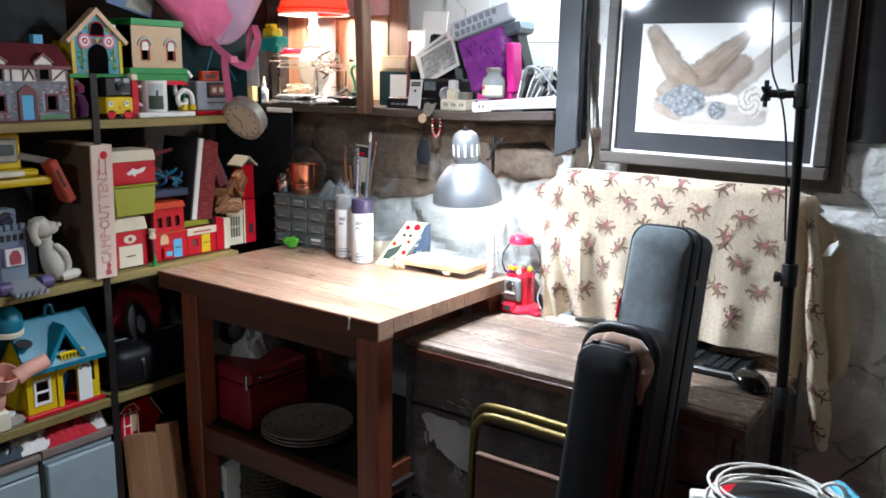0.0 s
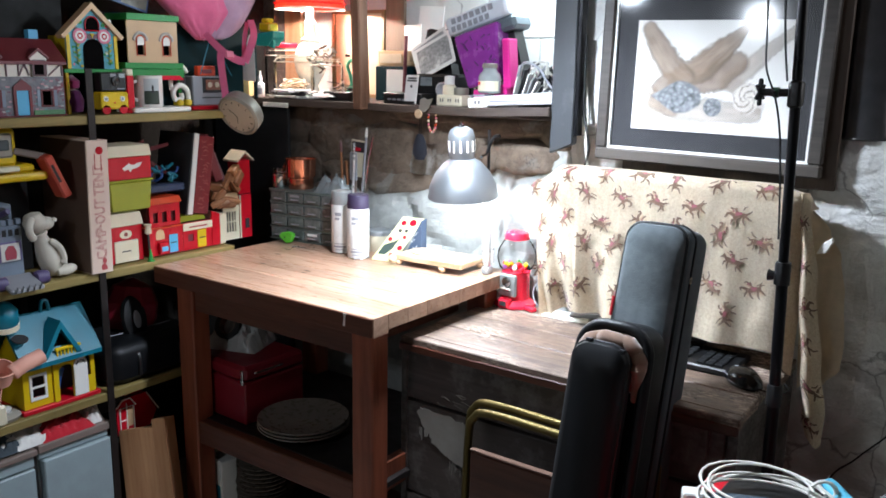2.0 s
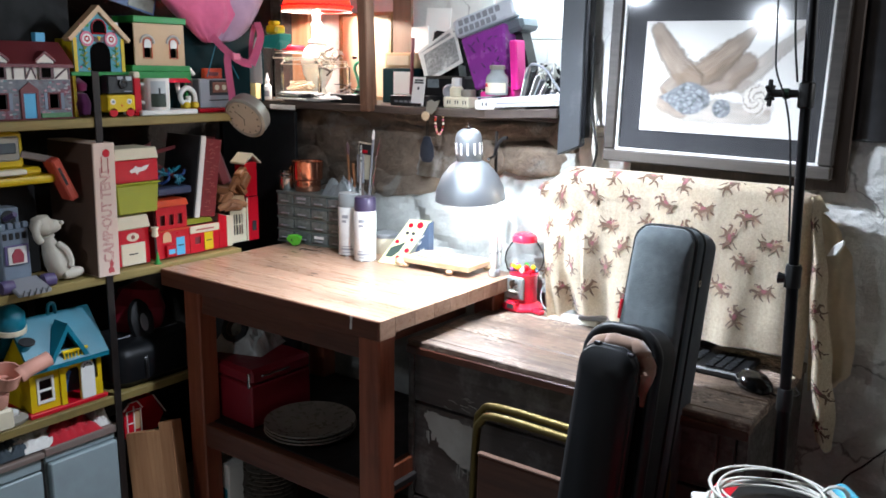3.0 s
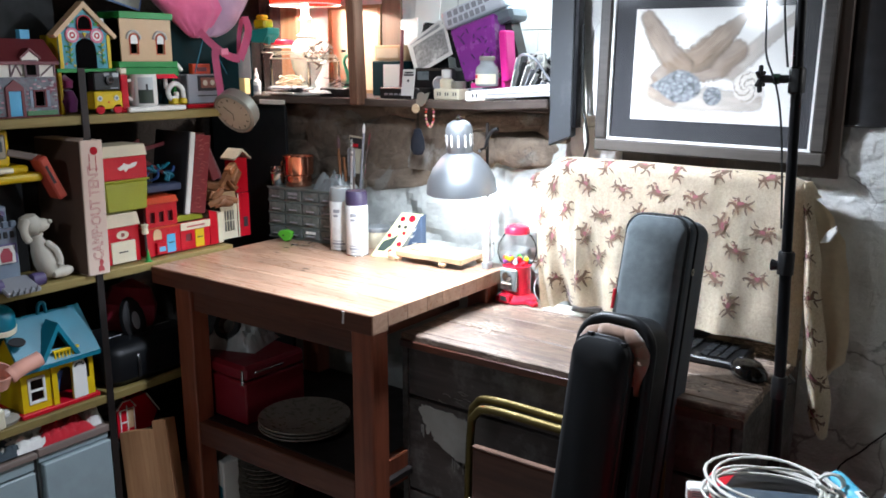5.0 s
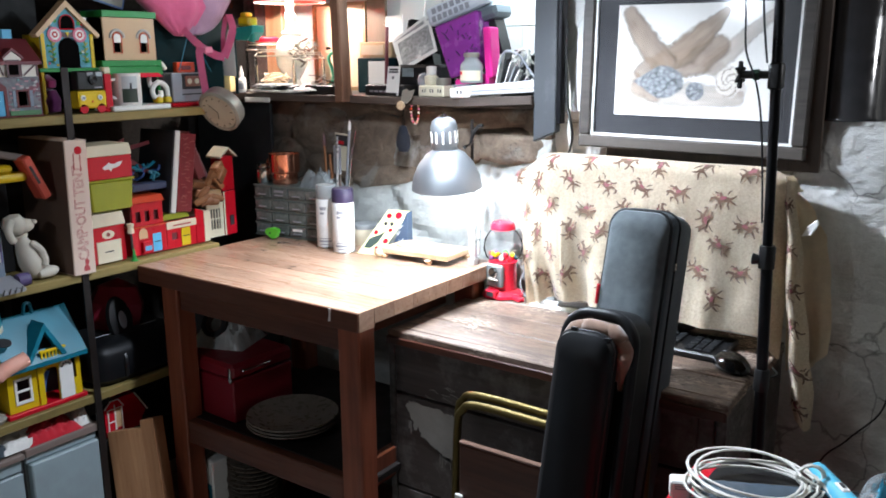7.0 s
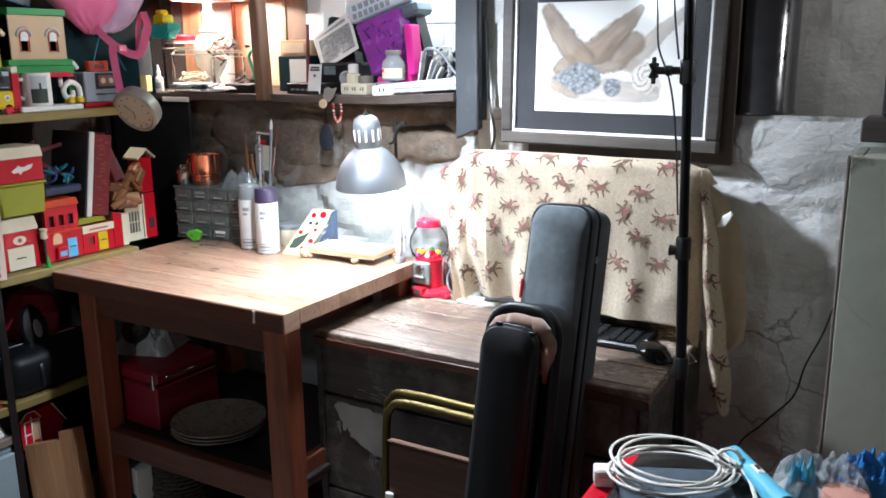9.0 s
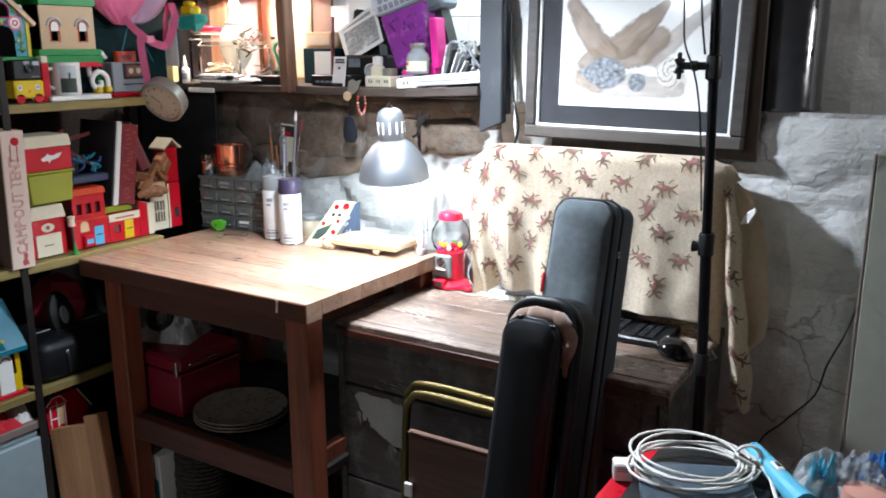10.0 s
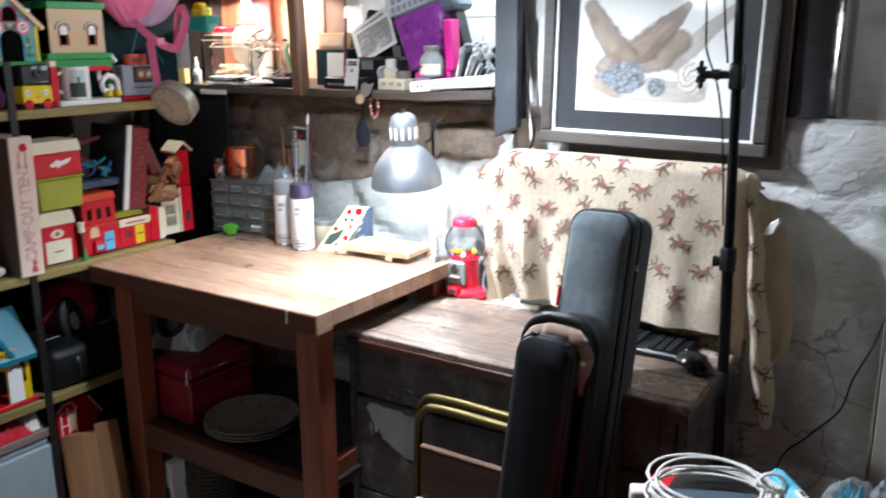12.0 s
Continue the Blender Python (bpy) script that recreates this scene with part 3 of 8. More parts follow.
for k in range(9):
    x, y = random.uniform(0.1, 0.7), random.uniform(0.02, 0.4)
    part("dent", lathe([(0.002 + random.random() * 0.006, 0), (0.001, 0.0006)], 7, m=pose(x, y, 0.9, 0, 0, 0) @ Matrix.Diagonal((2.2, 0.7, 1, 1))), DARKMETAL, bench)

# ---- old chest used as a desk ----
desk = thing("wooden_desk", "old weathered pine desk with dark drawer fronts", "desk", (-1.25, 1.53, 0))
DW, DD = 0.835, 0.45
cuts = [0, 0.033, 0.145, 0.262, 0.37, 0.449]
for i, (a, c) in enumerate(zip(cuts, cuts[1:])):
    part("top_board", box(0.002 * (i % 2), DW - 0.004 * (i % 3), a + 0.001, c - 0.0012, 0.785, 0.81 - 0.0012 * (i % 2), 0.0025), DESKTOP, desk)
part("front_lip", box(0.0, DW, -0.006, -0.0005, 0.776, 0.797, 0.003), REDBROWN, desk)
part("body", box(0.025, DW - 0.03, 0.022, DD, 0.0, 0.7845, 0.002), DESKBODY, desk)
for z0, z1 in ((0.653, 0.776), (0.40, 0.646), (0.12, 0.394)):
    part("drawer_front", box(0.02, DW - 0.06, 0.006, 0.0215, z0, z1, 0.002), DESKBODY, desk)
part("corner_stile", box(0.0, 0.0185, 0.005, 0.06, 0.0, 0.7845, 0.002), DESKBODY, desk)
part("right_panel", box(DW - 0.029, DW - 0.008, 0.03, DD, 0.0, 0.7845, 0.002), DESKBODY, desk)
random.seed(61)
for k in range(34):
    x, y = random.uniform(0.6, DW - 0.03), random.uniform(0.05, 0.4)
    part("worm_hole", prism(disc(0, 0, random.uniform(0.0012, 0.003), 8, random.uniform(1.0, 2.2)), -0.0003, 0.0004, m=pose(x, y, 0.8102, 90)), BLACK, desk)
PATCH_OUTLINE = [(0.05, 0.62), (0.07, 0.638), (0.1, 0.632), (0.17, 0.63), (0.2, 0.622), (0.21, 0.50), (0.195, 0.495), (0.19, 0.51), (0.17, 0.50), (0.165, 0.515), (0.13, 0.535), (0.1, 0.55), (0.09, 0.57), (0.075, 0.56), (0.072, 0.585)]
ragged = []
for (x, z), (x2, z2) in zip(PATCH_OUTLINE, PATCH_OUTLINE[1:] + PATCH_OUTLINE[:1]):
    for k in range(6):
        q = Vector((x + (x2 - x) * k / 6, 0, z + (z2 - z) * k / 6))
        ragged.append((q.x + 0.006 * noise.noise(q * 130), q.z + 0.008 * noise.noise(q * 150 + Vector((3, 0, 0)))))
part("stripped_patch", prism(ragged, 0.0046, 0.0059),
     paint("bare_grey_wood", "#8e8983", 0.7, var=0.45, scale=9, dirt=0.8, dirt_colour="#2b2522"), desk, "grey stripped patch on the drawer")

DRIP = bpy.data.materials["bare_grey_wood"]
random.seed(14)
for k in range(13):
    x = random.choice([random.uniform(0.058, 0.08), random.uniform(0.15, 0.205)])
    z = 0.57 if x < 0.1 else 0.505
    part("drip", tube([(x, 0.0052, z + 0.012), (x + random.uniform(-0.001, 0.001), 0.0052, z - random.uniform(0.004, 0.022))], 0.0011, 4), DRIP, desk)
for k in range(9):
    x, z = random.uniform(0.08, 0.25), random.uniform(0.66, 0.7)
    part("scuff", tube(smooth_path([(x, 0.0056, z), (x + 0.012, 0.0054, z + random.uniform(-0.006, 0.003)), (x + 0.024, 0.0056, z - random.uniform(0.0, 0.01))], 3), 0.0009, 4), DRIP, desk)

# ---- folding chair of brass tube, folded against the desk ----
chair = thing("folding_chair", "folded brass tube chair with brown panel", "chair", (-1.0, 1.44, 0), tilt=(-3, 0))
for dy, dx in ((0.0, 0.0), (-0.022, 0.014)):
    run = smooth_path([(dx, dy, 0.0), (dx, dy, 0.4), (dx, dy, 0.655 - dx), (dx + 0.012, dy, 0.705 - dx), (dx + 0.055, dy, 0.725 - dx), (dx + 0.25, dy, 0.725 - dx), (0.40 - dx, dy, 0.724 - dx),
                       (0.442 - dx, dy, 0.70 - dx), (0.45 - dx, dy, 0.655), (0.45 - dx, dy, 0.3), (0.45 - dx, dy, 0.0)], 5)
    part("tube_frame", tube(run, 0.0095, 12), BRASS, chair, smooth=True)
part("back_panel", box(0.05, 0.40, -0.012, 0.0, 0.12, 0.635, 0.004, m=pose(0, -0.035, 0, 2)), REDBROWN, chair, "brown hardboard panel with pale edge")
part("panel_edge", box(0.05, 0.40, -0.0135, 0.001, 0.636, 0.642, 0.002, m=pose(0, -0.035, 0, 2)), paint("raw_board_edge", "#6a4d3d", 0.7), chair)
part("clip", box(0.045, 0.066, -0.022, -0.0135, 0.485, 0.52, 0.003, m=pose(0, -0.035, 0, 2)), WHITEPAINT, chair, "small white plastic clip")


# ---- soft instrument cases ----
def case_outline(w, h, r, n=7, taper=0.0):
    pts = [(-w / 2 - taper, 0), (w / 2 + taper, 0)]
    pts += [(w / 2 - r + r * math.cos(math.pi / 2 * k / n), h - r + r * math.sin(math.pi / 2 * k / n)) for k in range(n + 1)]
    pts += [(-w / 2 + r - r * math.sin(math.pi / 2 * k / n), h - r + r * math.cos(math.pi / 2 * k / n)) for k in range(n + 1)]
    return pts


def padded(outline, y0, y1, puff, soft):
    """A stuffed slab: the outline swells towards the middle of its front."""
    b = bmesh.new()
    n = len(outline)
    cx = sum(p[0] for p in outline) / n
    cz = sum(p[1] for p in outline) / n
    rings = []
    for inset, y in ((0.0, y1), (0.0, y0 + soft), (soft * 0.3, y0 + soft * 0.3), (soft, y0), (soft * 2.5, y0 - puff)):
        ring = []
        for x, z in outline:
            v = Vector((cx - x, 0, cz - z))
            l = max(v.length, 1e-6)
            ring.append(b.verts.new((x + v.x / l * inset + 0.0016 * noise.noise(Vector((x * 30, z * 22, 3.3))), y + 0.0015 * noise.noise(Vector((x * 40, z * 25, y * 9))), z + v.z / l * inset)))
        rings.append(ring)
    for a, c in zip(rings, rings[1:]):
        for i in range(n):
            b.faces.new((a[i], a[(i + 1) % n], c[(i + 1) % n], c[i]))
    b.faces.new(rings[0])
    b.faces.new(rings[-1])
    return b


def rim(outline, y, r, skip_bottom=True):
    pts = [(x, y, z) for x, z in outline[1:]] + [(outline[0][0], y, outline[0][1])]
    return tube(pts, r, 12)


grey = thing("instrument_case", "grey padded nylon instrument case leaning on the desk", "instrument case", (-0.615, 1.235, 0.03), tilt=(-15.5, 0), group="instrument cases")
out = case_outline(0.132, 1.185, 0.034, taper=0.008)
part("body", padded(out, 0.022, 0.12, 0.0, 0.012), DARKCLOTH, grey, smooth=True)
part("front_panel", padded([(x * 0.93, z * 0.995 + 0.001) for x, z in out], 0.0, 0.022, 0.004, 0.01), GREYCLOTH, grey, smooth=True)
part("piping", rim([(x * 0.95, z * 0.9965) for x, z in out], 0.012, 0.0035), BLACKCLOTH, grey)
part("zipper", rim([(x * 1.005, z * 1.0005) for x, z in out], 0.05, 0.003), BLACKCLOTH, grey)
part("zip_pull", box(-0.066, -0.060, -0.006, 0.0, 0.985, 1.025, 0.0015), RED, grey, "small red fabric pull tab")
part("side_ring", lathe([(0.007, -0.002), (0.007, 0.002), (0.004, 0.002), (0.004, -0.002)], 12, m=pose(0.069, 0.045, 1.08, 0, 90)), CHROME, grey)

black = thing("instrument_case", "open black nylon instrument case with brown fleece lining", "instrument case", (-0.606, 1.105, 0.02), tilt=(-12.5, 0), group="instrument cases")
out = case_outline(0.138, 1.02, 0.05, taper=0.004)
part("back_shell", padded(out, 0.055, 0.13, 0.0, 0.01), BLACKCLOTH, black, smooth=True)
part("side_wall", rim([(x * 0.98, z * 0.996) for x, z in out], 0.045, 0.011), BLACKCLOTH, black, smooth=True)
lin_out = [(x * 0.9, z * 0.987) for x, z in case_outline(0.137, 1.02, 0.05, 12)]
lin_out = [(x, max(z, 0.9)) for x, z in lin_out]
part("lining", padded(lin_out, 0.036, 0.056, 0.004, 0.012), FLEECE, black, "crumpled brown fleece lining", smooth=True)
arc = [q for q in case_outline(0.112, 0.99, 0.044, 14)][2:]
fold = [(arc[0][0] - 0.006, 0.05, 0.885), (arc[0][0], 0.038, 0.93)] + [(x + 0.007 * noise.noise(Vector((x * 70, z * 70, 1))), 0.034 + 0.009 * noise.noise(Vector((x * 60, z * 60, 5))), z + 0.007 * noise.noise(Vector((x * 80, z * 80, 9)))) for x, z in arc]
fold += [(arc[-1][0] + 0.006, 0.05, 0.9)]
part("fleece_roll", tube(fold, [0.005, 0.012] + [0.0165] * (len(fold) - 4) + [0.013, 0.005], 12), FLEECE, black, smooth=True)
flap = case_outline(0.11, 0.985, 0.036)
part("front_flap", padded([(x - 0.006, z) for x, z in flap], -0.012, 0.024, 0.006, 0.012), BLACKCLOTH, black, "glossy black outer flap", smooth=True)
part("zipper", rim([(x - 0.006, z * 1.001) for x, z in flap], 0.004, 0.0028), BLACK, black)
for x, z in ((-0.03, 0.986), (0.036, 0.977)):
    part("zip_slider", box(x - 0.006, x + 0.006, -0.006, 0.004, z - 0.003, z + 0.004, 0.001), BLACKMETAL, black)

# ---- covered monitors: a printed cloth draped over them ----
m, t, p = shader("printed_cotton")
v = coords(t)
CLOTHPAT = m
weave, patch2 = noise_out(t, v, 190.0, 5.0, 0.7), noise_out(t, v, 6.0, 5.0)
c = mixed(t, ramp(t, weave, 0.3, 0.7), lin("#c6b397"), lin("#ecdfc9"))
c = mixed(t, ramp(t, patch2, 0.45, 0.75, 0.0, 0.3), c, lin("#d8c6a8"))
zig = node(t, "ShaderNodeTexWave", Scale=16.0, Distortion=6.0)
zig.inputs["Detail Scale"].default_value = 9.0
t.links.new(v, zig.inputs["Vector"])
c = mixed(t, ramp(t, zig.outputs[1], 0.86, 0.98, 0.0, 0.35), c, lin("#efe6d2"))
t.links.new(c, p.inputs["Base Color"])
p.inputs["Roughness"].default_value = 0.92
p.inputs["Sheen Weight"].default_value = 0.2
bumped(t, p, noise_out(t, v, 420.0, 3.0), 0.3, 0.001)
PRINTBROWN = fabric("brown_print", "#6f5645", 0.9, var=0.35)
PRINTRED = fabric("rose_print", "#985a60", 0.9)
PRINTTAN = fabric("tan_print", "#bda283", 0.9, var=0.35)


def between(x, table):
    for (a, va), (c, vc) in zip(table, table[1:]):
        if x <= c:
            k = (x - a) / (c - a)
            k = k * k * (3 - 2 * k)
            return va + (vc - va) * max(0, min(1, k))
    return table[-1][1]


CL0, CL1 = -1.094, -0.408
TOPZ = [(-1.113, 1.165), (-1.084, 1.181), (-0.998, 1.226), (-0.485, 1.224), (-0.427, 1.208), (-0.408, 1.17)]
BOTZ = [(-1.094, 0.818), (-1.06, 0.817), (-1.01, 0.84), (-0.93, 0.85), (-0.69, 0.857), (-0.45, 0.857), (-0.408, 0.80)]


def cloth_at(x, s):
    """The hanging sheet: s runs from its upper edge (0) to its hem (1)."""
    zt, zb = between(x, TOPZ), between(x, BOTZ)
    z = zt + (zb - zt) * s
    y = 1.862 - 0.02 * s + 0.07 * s * s * between(x, [(-1.0, 1.0), (-0.8, 0.0)])
    y -= 0.007 * math.sin(x * 31 + 0.6) * s * s + 0.005 * math.sin(x * 67 + 2 * s) * s
    y += 0.012 * noise.noise(Vector((x * 7, z * 5, 2.3))) + 0.003 * noise.noise(Vector((x * 23, z * 19, 7.1)))
    if x < -0.95:
        k = (-0.95 - x) / 0.17
        y += 0.03 * k * k + 0.01 * s * s * k - 0.03 * s * k * (1 - k) * math.sin(9 * s + 1)
        y += 0.009 * s * math.sin(k * 15 + 3 * s)
        x += (0.02 * min(1.0, s / 0.2) + 0.025 * s) * k * k
    ridge = -0.985 + 0.05 * s
    y -= 0.024 * s * math.exp(-((x - ridge) / (0.016 + 0.014 * s)) ** 2)
    y += 0.018 * s * s * math.exp(-((x - ridge - 0.04) / 0.022) ** 2)
    if x > -0.455:
        k = (x + 0.455) / 0.047
        y += 0.045 * k * k
    if s < 0.045:
        y += 0.02 * (1 - s / 0.045) ** 2
    return Vector((x, y, z))


b = bmesh.new()
NU, NV = 110, 44
grid = [[b.verts.new(cloth_at(CL0 + (CL1 - CL0) * i / NU, j / NV)) for i in range(NU + 1)] for j in range(NV + 1)]
back = [b.verts.new(cloth_at(CL0 + (CL1 - CL0) * i / NU, 0) + Vector((0, 0.06, -0.004))) for i in range(NU + 1)]
for j in range(NV):
    for i in range(NU):
        b.faces.new((grid[j][i], grid[j][i + 1], grid[j + 1][i + 1], grid[j + 1][i]))
for i in range(NU):
    b.faces.new((back[i], back[i + 1], grid[0][i + 1], grid[0][i]))
bmesh.ops.solidify(b, geom=list(b.faces), thickness=0.0015)
cloth = thing("dust_cover", "cream cotton cloth with brown printed motifs over a screen", "cloth", (0, 0, 0))
part("sheet", b, CLOTHPAT, cloth, smooth=True)
# the cloth's end: one rounded fold in front, a slack flap behind it
FOLD_R = [(0.655, -0.332), (0.72, -0.331), (0.826, -0.350), (1.012, -0.379), (1.19, -0.409), (1.21, -0.415)]
FOLD_L = [(0.655, -0.362), (0.715, -0.379), (0.817, -0.393), (1.007, -0.415), (1.21, -0.432)]
FLAP_R = [(0.76, -0.372), (0.78, -0.346), (0.815, -0.320), (0.865, -0.317), (0.985, -0.328), (1.072, -0.343), (1.118, -0.370), (1.203, -0.438)]


def fold_at(u, s):
    z = 1.21 - 0.545 * s + 0.016 * math.sin(u * 5.0) * s
    x0, x1 = between(z, FOLD_L), between(z, FOLD_R)
    return Vector((x0 + (x1 - x0) * u, 1.902 - 0.01 * s - (0.022 + 0.03 * s) * max(0.0, math.sin(math.pi * u)) ** 0.8 + 0.006 * noise.noise(Vector((u * 2, z * 16, 4))), z))


def flap_at(u, s):
    z = 1.203 - 0.44 * s + 0.02 * u * s * math.sin(4.0 * u)
    x1 = between(z, FLAP_R)
    x0 = min(-0.43 + 0.03 * s, x1 - 0.002)
    return Vector((x0 + (x1 - x0) * u, 1.925 + 0.02 * u - 0.012 * math.sin(u * 7 + 2 * s) * s + 0.008 * noise.noise(Vector((u * 3, z * 9, 8))), z))


for n_, where in (("fold", fold_at), ("side_flap", flap_at)):
    b = bmesh.new()
    mesh_rows = [[b.verts.new(where(i / 16, j / 48)) for i in range(17)] for j in range(49)]
    for a_, c_ in zip(mesh_rows, mesh_rows[1:]):
        for i in range(16):
            b.faces.new((a_[i], a_[i + 1], c_[i + 1], c_[i]))
    bmesh.ops.solidify(b, geom=list(b.faces), thickness=0.0015)
    part(n_, b, CLOTHPAT if n_ == "fold" else fabric("cloth_reverse", "#d8c8ae", 0.95, var=0.15), cloth, smooth=True)
# printed motifs: loose brown strokes with rose dabs
def blot(where, u, s, wide, high, size, points, material, lift):
    """One flat blot of print on the cloth, drawn through points round its middle."""
    bb = bmesh.new()
    ring = [bb.verts.new(where(u + x * size / wide, min(1.0, max(0.0, s - z * size / high))) + Vector((0, -lift, 0))) for x, z in points]
    mid = bb.verts.new(where(u + sum(p_[0] for p_ in points) / len(points) * size / wide, min(1.0, max(0.0, s - sum(p_[1] for p_ in points) / len(points) * size / high))) + Vector((0, -lift, 0)))
    for a_, c_ in zip(ring, ring[1:] + ring[:1]):
        bb.faces.new((a_, c_, mid))
    part("printed_motif", bb, material, cloth)


def sprig(where, u, s, wide, high, size, turn):
    """A loose sprig: a pronged brown blot, a rose dab on it and a pale tan ground stroke."""
    ca, sa = math.cos(radians(turn)), math.sin(radians(turn))
    flip = random.choice((-1, 1))

    def turned(pts):
        return [((x * ca - z * sa) * flip, x * sa + z * ca) for x, z in pts]

    def dab(n, rx, rz, at):
        return [(at[0] + rx * random.uniform(0.75, 1.2) * math.cos(2 * math.pi * k / n), at[1] + rz * random.uniform(0.75, 1.2) * math.sin(2 * math.pi * k / n)) for k in range(n)]

    def stroke(ax, az, bx, bz, w0, w1):
        """A brush stroke, bent a little, from (ax, az) to (bx, bz)."""
        ax, az, bx, bz = (q_ + random.uniform(-0.09, 0.09) for q_ in (ax, az, bx, bz))
        l = math.hypot(bx - ax, bz - az)
        nx, nz = -(bz - az) / l, (bx - ax) / l
        bow = random.uniform(-0.14, 0.14)
        mx, mz, wm = (ax + bx) / 2 + nx * bow, (az + bz) / 2 + nz * bow, (w0 + w1) * 0.55
        return [(ax - nx * w0, az - nz * w0), (mx - nx * wm, mz - nz * wm), (bx - nx * w1, bz - nz * w1), (bx + nx * w1, bz + nz * w1), (mx + nx * wm, mz + nz * wm), (ax + nx * w0, az + nz * w0)]

    def put(points, material, lift):
        blot(where, u, s, wide, high, size, turned(points), material, lift)

    put(stroke(-0.8, -0.55, 0.7, 0.75, 0.03, 0.04), PRINTTAN, 0.0021)
    put(stroke(-0.9, 0.55, -0.35, 0.3, 0.03, 0.05), PRINTBROWN, 0.0021)
    put(stroke(0.2, 0.6, 0.55, 0.86, 0.04, 0.07), PRINTBROWN, 0.0021)
    put(stroke(-0.55, 0.02, 0.5, 0.1, 0.16, 0.19), PRINTBROWN, 0.0024)
    put(stroke(0.42, 0.1, 0.92, 0.5, 0.13, 0.08), PRINTBROWN, 0.0027)
    put(stroke(0.84, 0.5, 1.05, 0.22, 0.1, 0.05), PRINTBROWN, 0.003)
    put(stroke(-0.5, 0.02, -1.0, 0.22, 0.1, 0.03), PRINTBROWN, 0.0027)
    for ax, bx, bz in ((-0.48, -0.85, -0.55), (-0.38, -0.3, -0.7), (0.4, 0.3, -0.66), (0.48, 0.9, -0.4)):
        put(stroke(ax, -0.02, bx + random.uniform(-0.1, 0.1), bz, 0.09, 0.04), PRINTBROWN, 0.0027)
    put(stroke(-0.02, 0.15, 0.1, 0.68, 0.13, 0.09), PRINTBROWN, 0.0031)
    put(stroke(-0.22, 0.16, 0.24, 0.24, 0.1, 0.13), PRINTRED, 0.0035)
    put(dab(6, 0.09, 0.1, (0.3, 0.55)), PRINTRED, 0.0035)


random.seed(21)
for row in range(7):
    for k in range(8):
        x = -1.08 + k * 0.098 + (0.049 if row % 2 else 0) + random.uniform(-0.008, 0.008)
        s = 0.03 + row * 0.155 + random.uniform(-0.02, 0.02)
        if x > -0.445 or s > 0.95:
            continue
        sprig(cloth_at, x, s, 1.0, between(x, TOPZ) - between(x, BOTZ), 0.0285, random.choice([10, -20, 35, 55, -45, 75]))
for u, s in ((0.5, 0.12), (0.35, 0.3), (0.6, 0.46), (0.4, 0.62), (0.6, 0.78), (0.4, 0.93)):
    sprig(fold_at, u, s, 0.055, 0.545, 0.026, random.uniform(-50, 50))
single("monitor", box(-0.5, 0.5, 0, 0.03, 0, 0.31, 0.005, m=Matrix.Diagonal((0.52, 1, 1, 1))), BLACK, "flat screen hidden under the printed cloth", "monitor", (-0.74, 1.93, 0.895))
single("monitor_stand", soft_block(0.2, 0.05, 0.085, 0.02), BLACK, "low black foot of the covered screen", "stand", (-0.72, 1.955, 0.81))
single("cloth_clip", prism([(0, 0), (0.02, 0.004), (0.034, 0.03), (0.03, 0.04), (0.012, 0.026)], 0, 0.008, bevel=0.002), WHITEPAINT, "white plastic peg on the cloth edge", "clip", (-0.388, 1.895, 1.08))

# ---- framed drawing ----
picture = thing("framed_picture", "framed brown wash drawing with dark mat", "picture", (-0.96, 1.962, 1.24), tilt=(-1.0, 0.6))
PW, PH = 0.548, 0.47
FRAME = wood("grey_brown_frame", "#332e2a", "#423c37", "#524b45", 0, 0.5, wear=0.15)
f = 0.03
for n_, q in (("frame_rail", (0, PW, 0, f)), ("frame_rail", (0, PW, PH - f, PH)), ("frame_stile", (0, f, f + 0.0004, PH - f - 0.0004)), ("frame_stile", (PW - f, PW, f + 0.0004, PH - f - 0.0004))):
    part(n_, box(q[0], q[1], 0, 0.028, q[2], q[3], 0.004), FRAME, picture)
for q in ((f, PW - f, f, f + 0.006), (f, PW - f, PH - f - 0.006, PH - f), (f, f + 0.006, f + 0.0062, PH - f - 0.0062), (PW - f - 0.006, PW - f, f + 0.0062, PH - f - 0.0062)):
    part("white_fillet", box(q[0], q[1], 0.008, 0.02, q[2], q[3]), PAPER, picture)
part("mat_board", box(f + 0.004, PW - f - 0.004, 0.016, 0.024, f + 0.004, PH - f - 0.004), paint("slate_mat", "#2c2c2f", 0.8, var=0.08, dirt=0.05), picture, "slate dark mat board")
part("paper", box(0.089, 0.474, 0.0135, 0.0156, 0.083, 0.345), paint("drawing_paper", "#cfccc5", 0.8, var=0.03, dirt=0.05), picture)
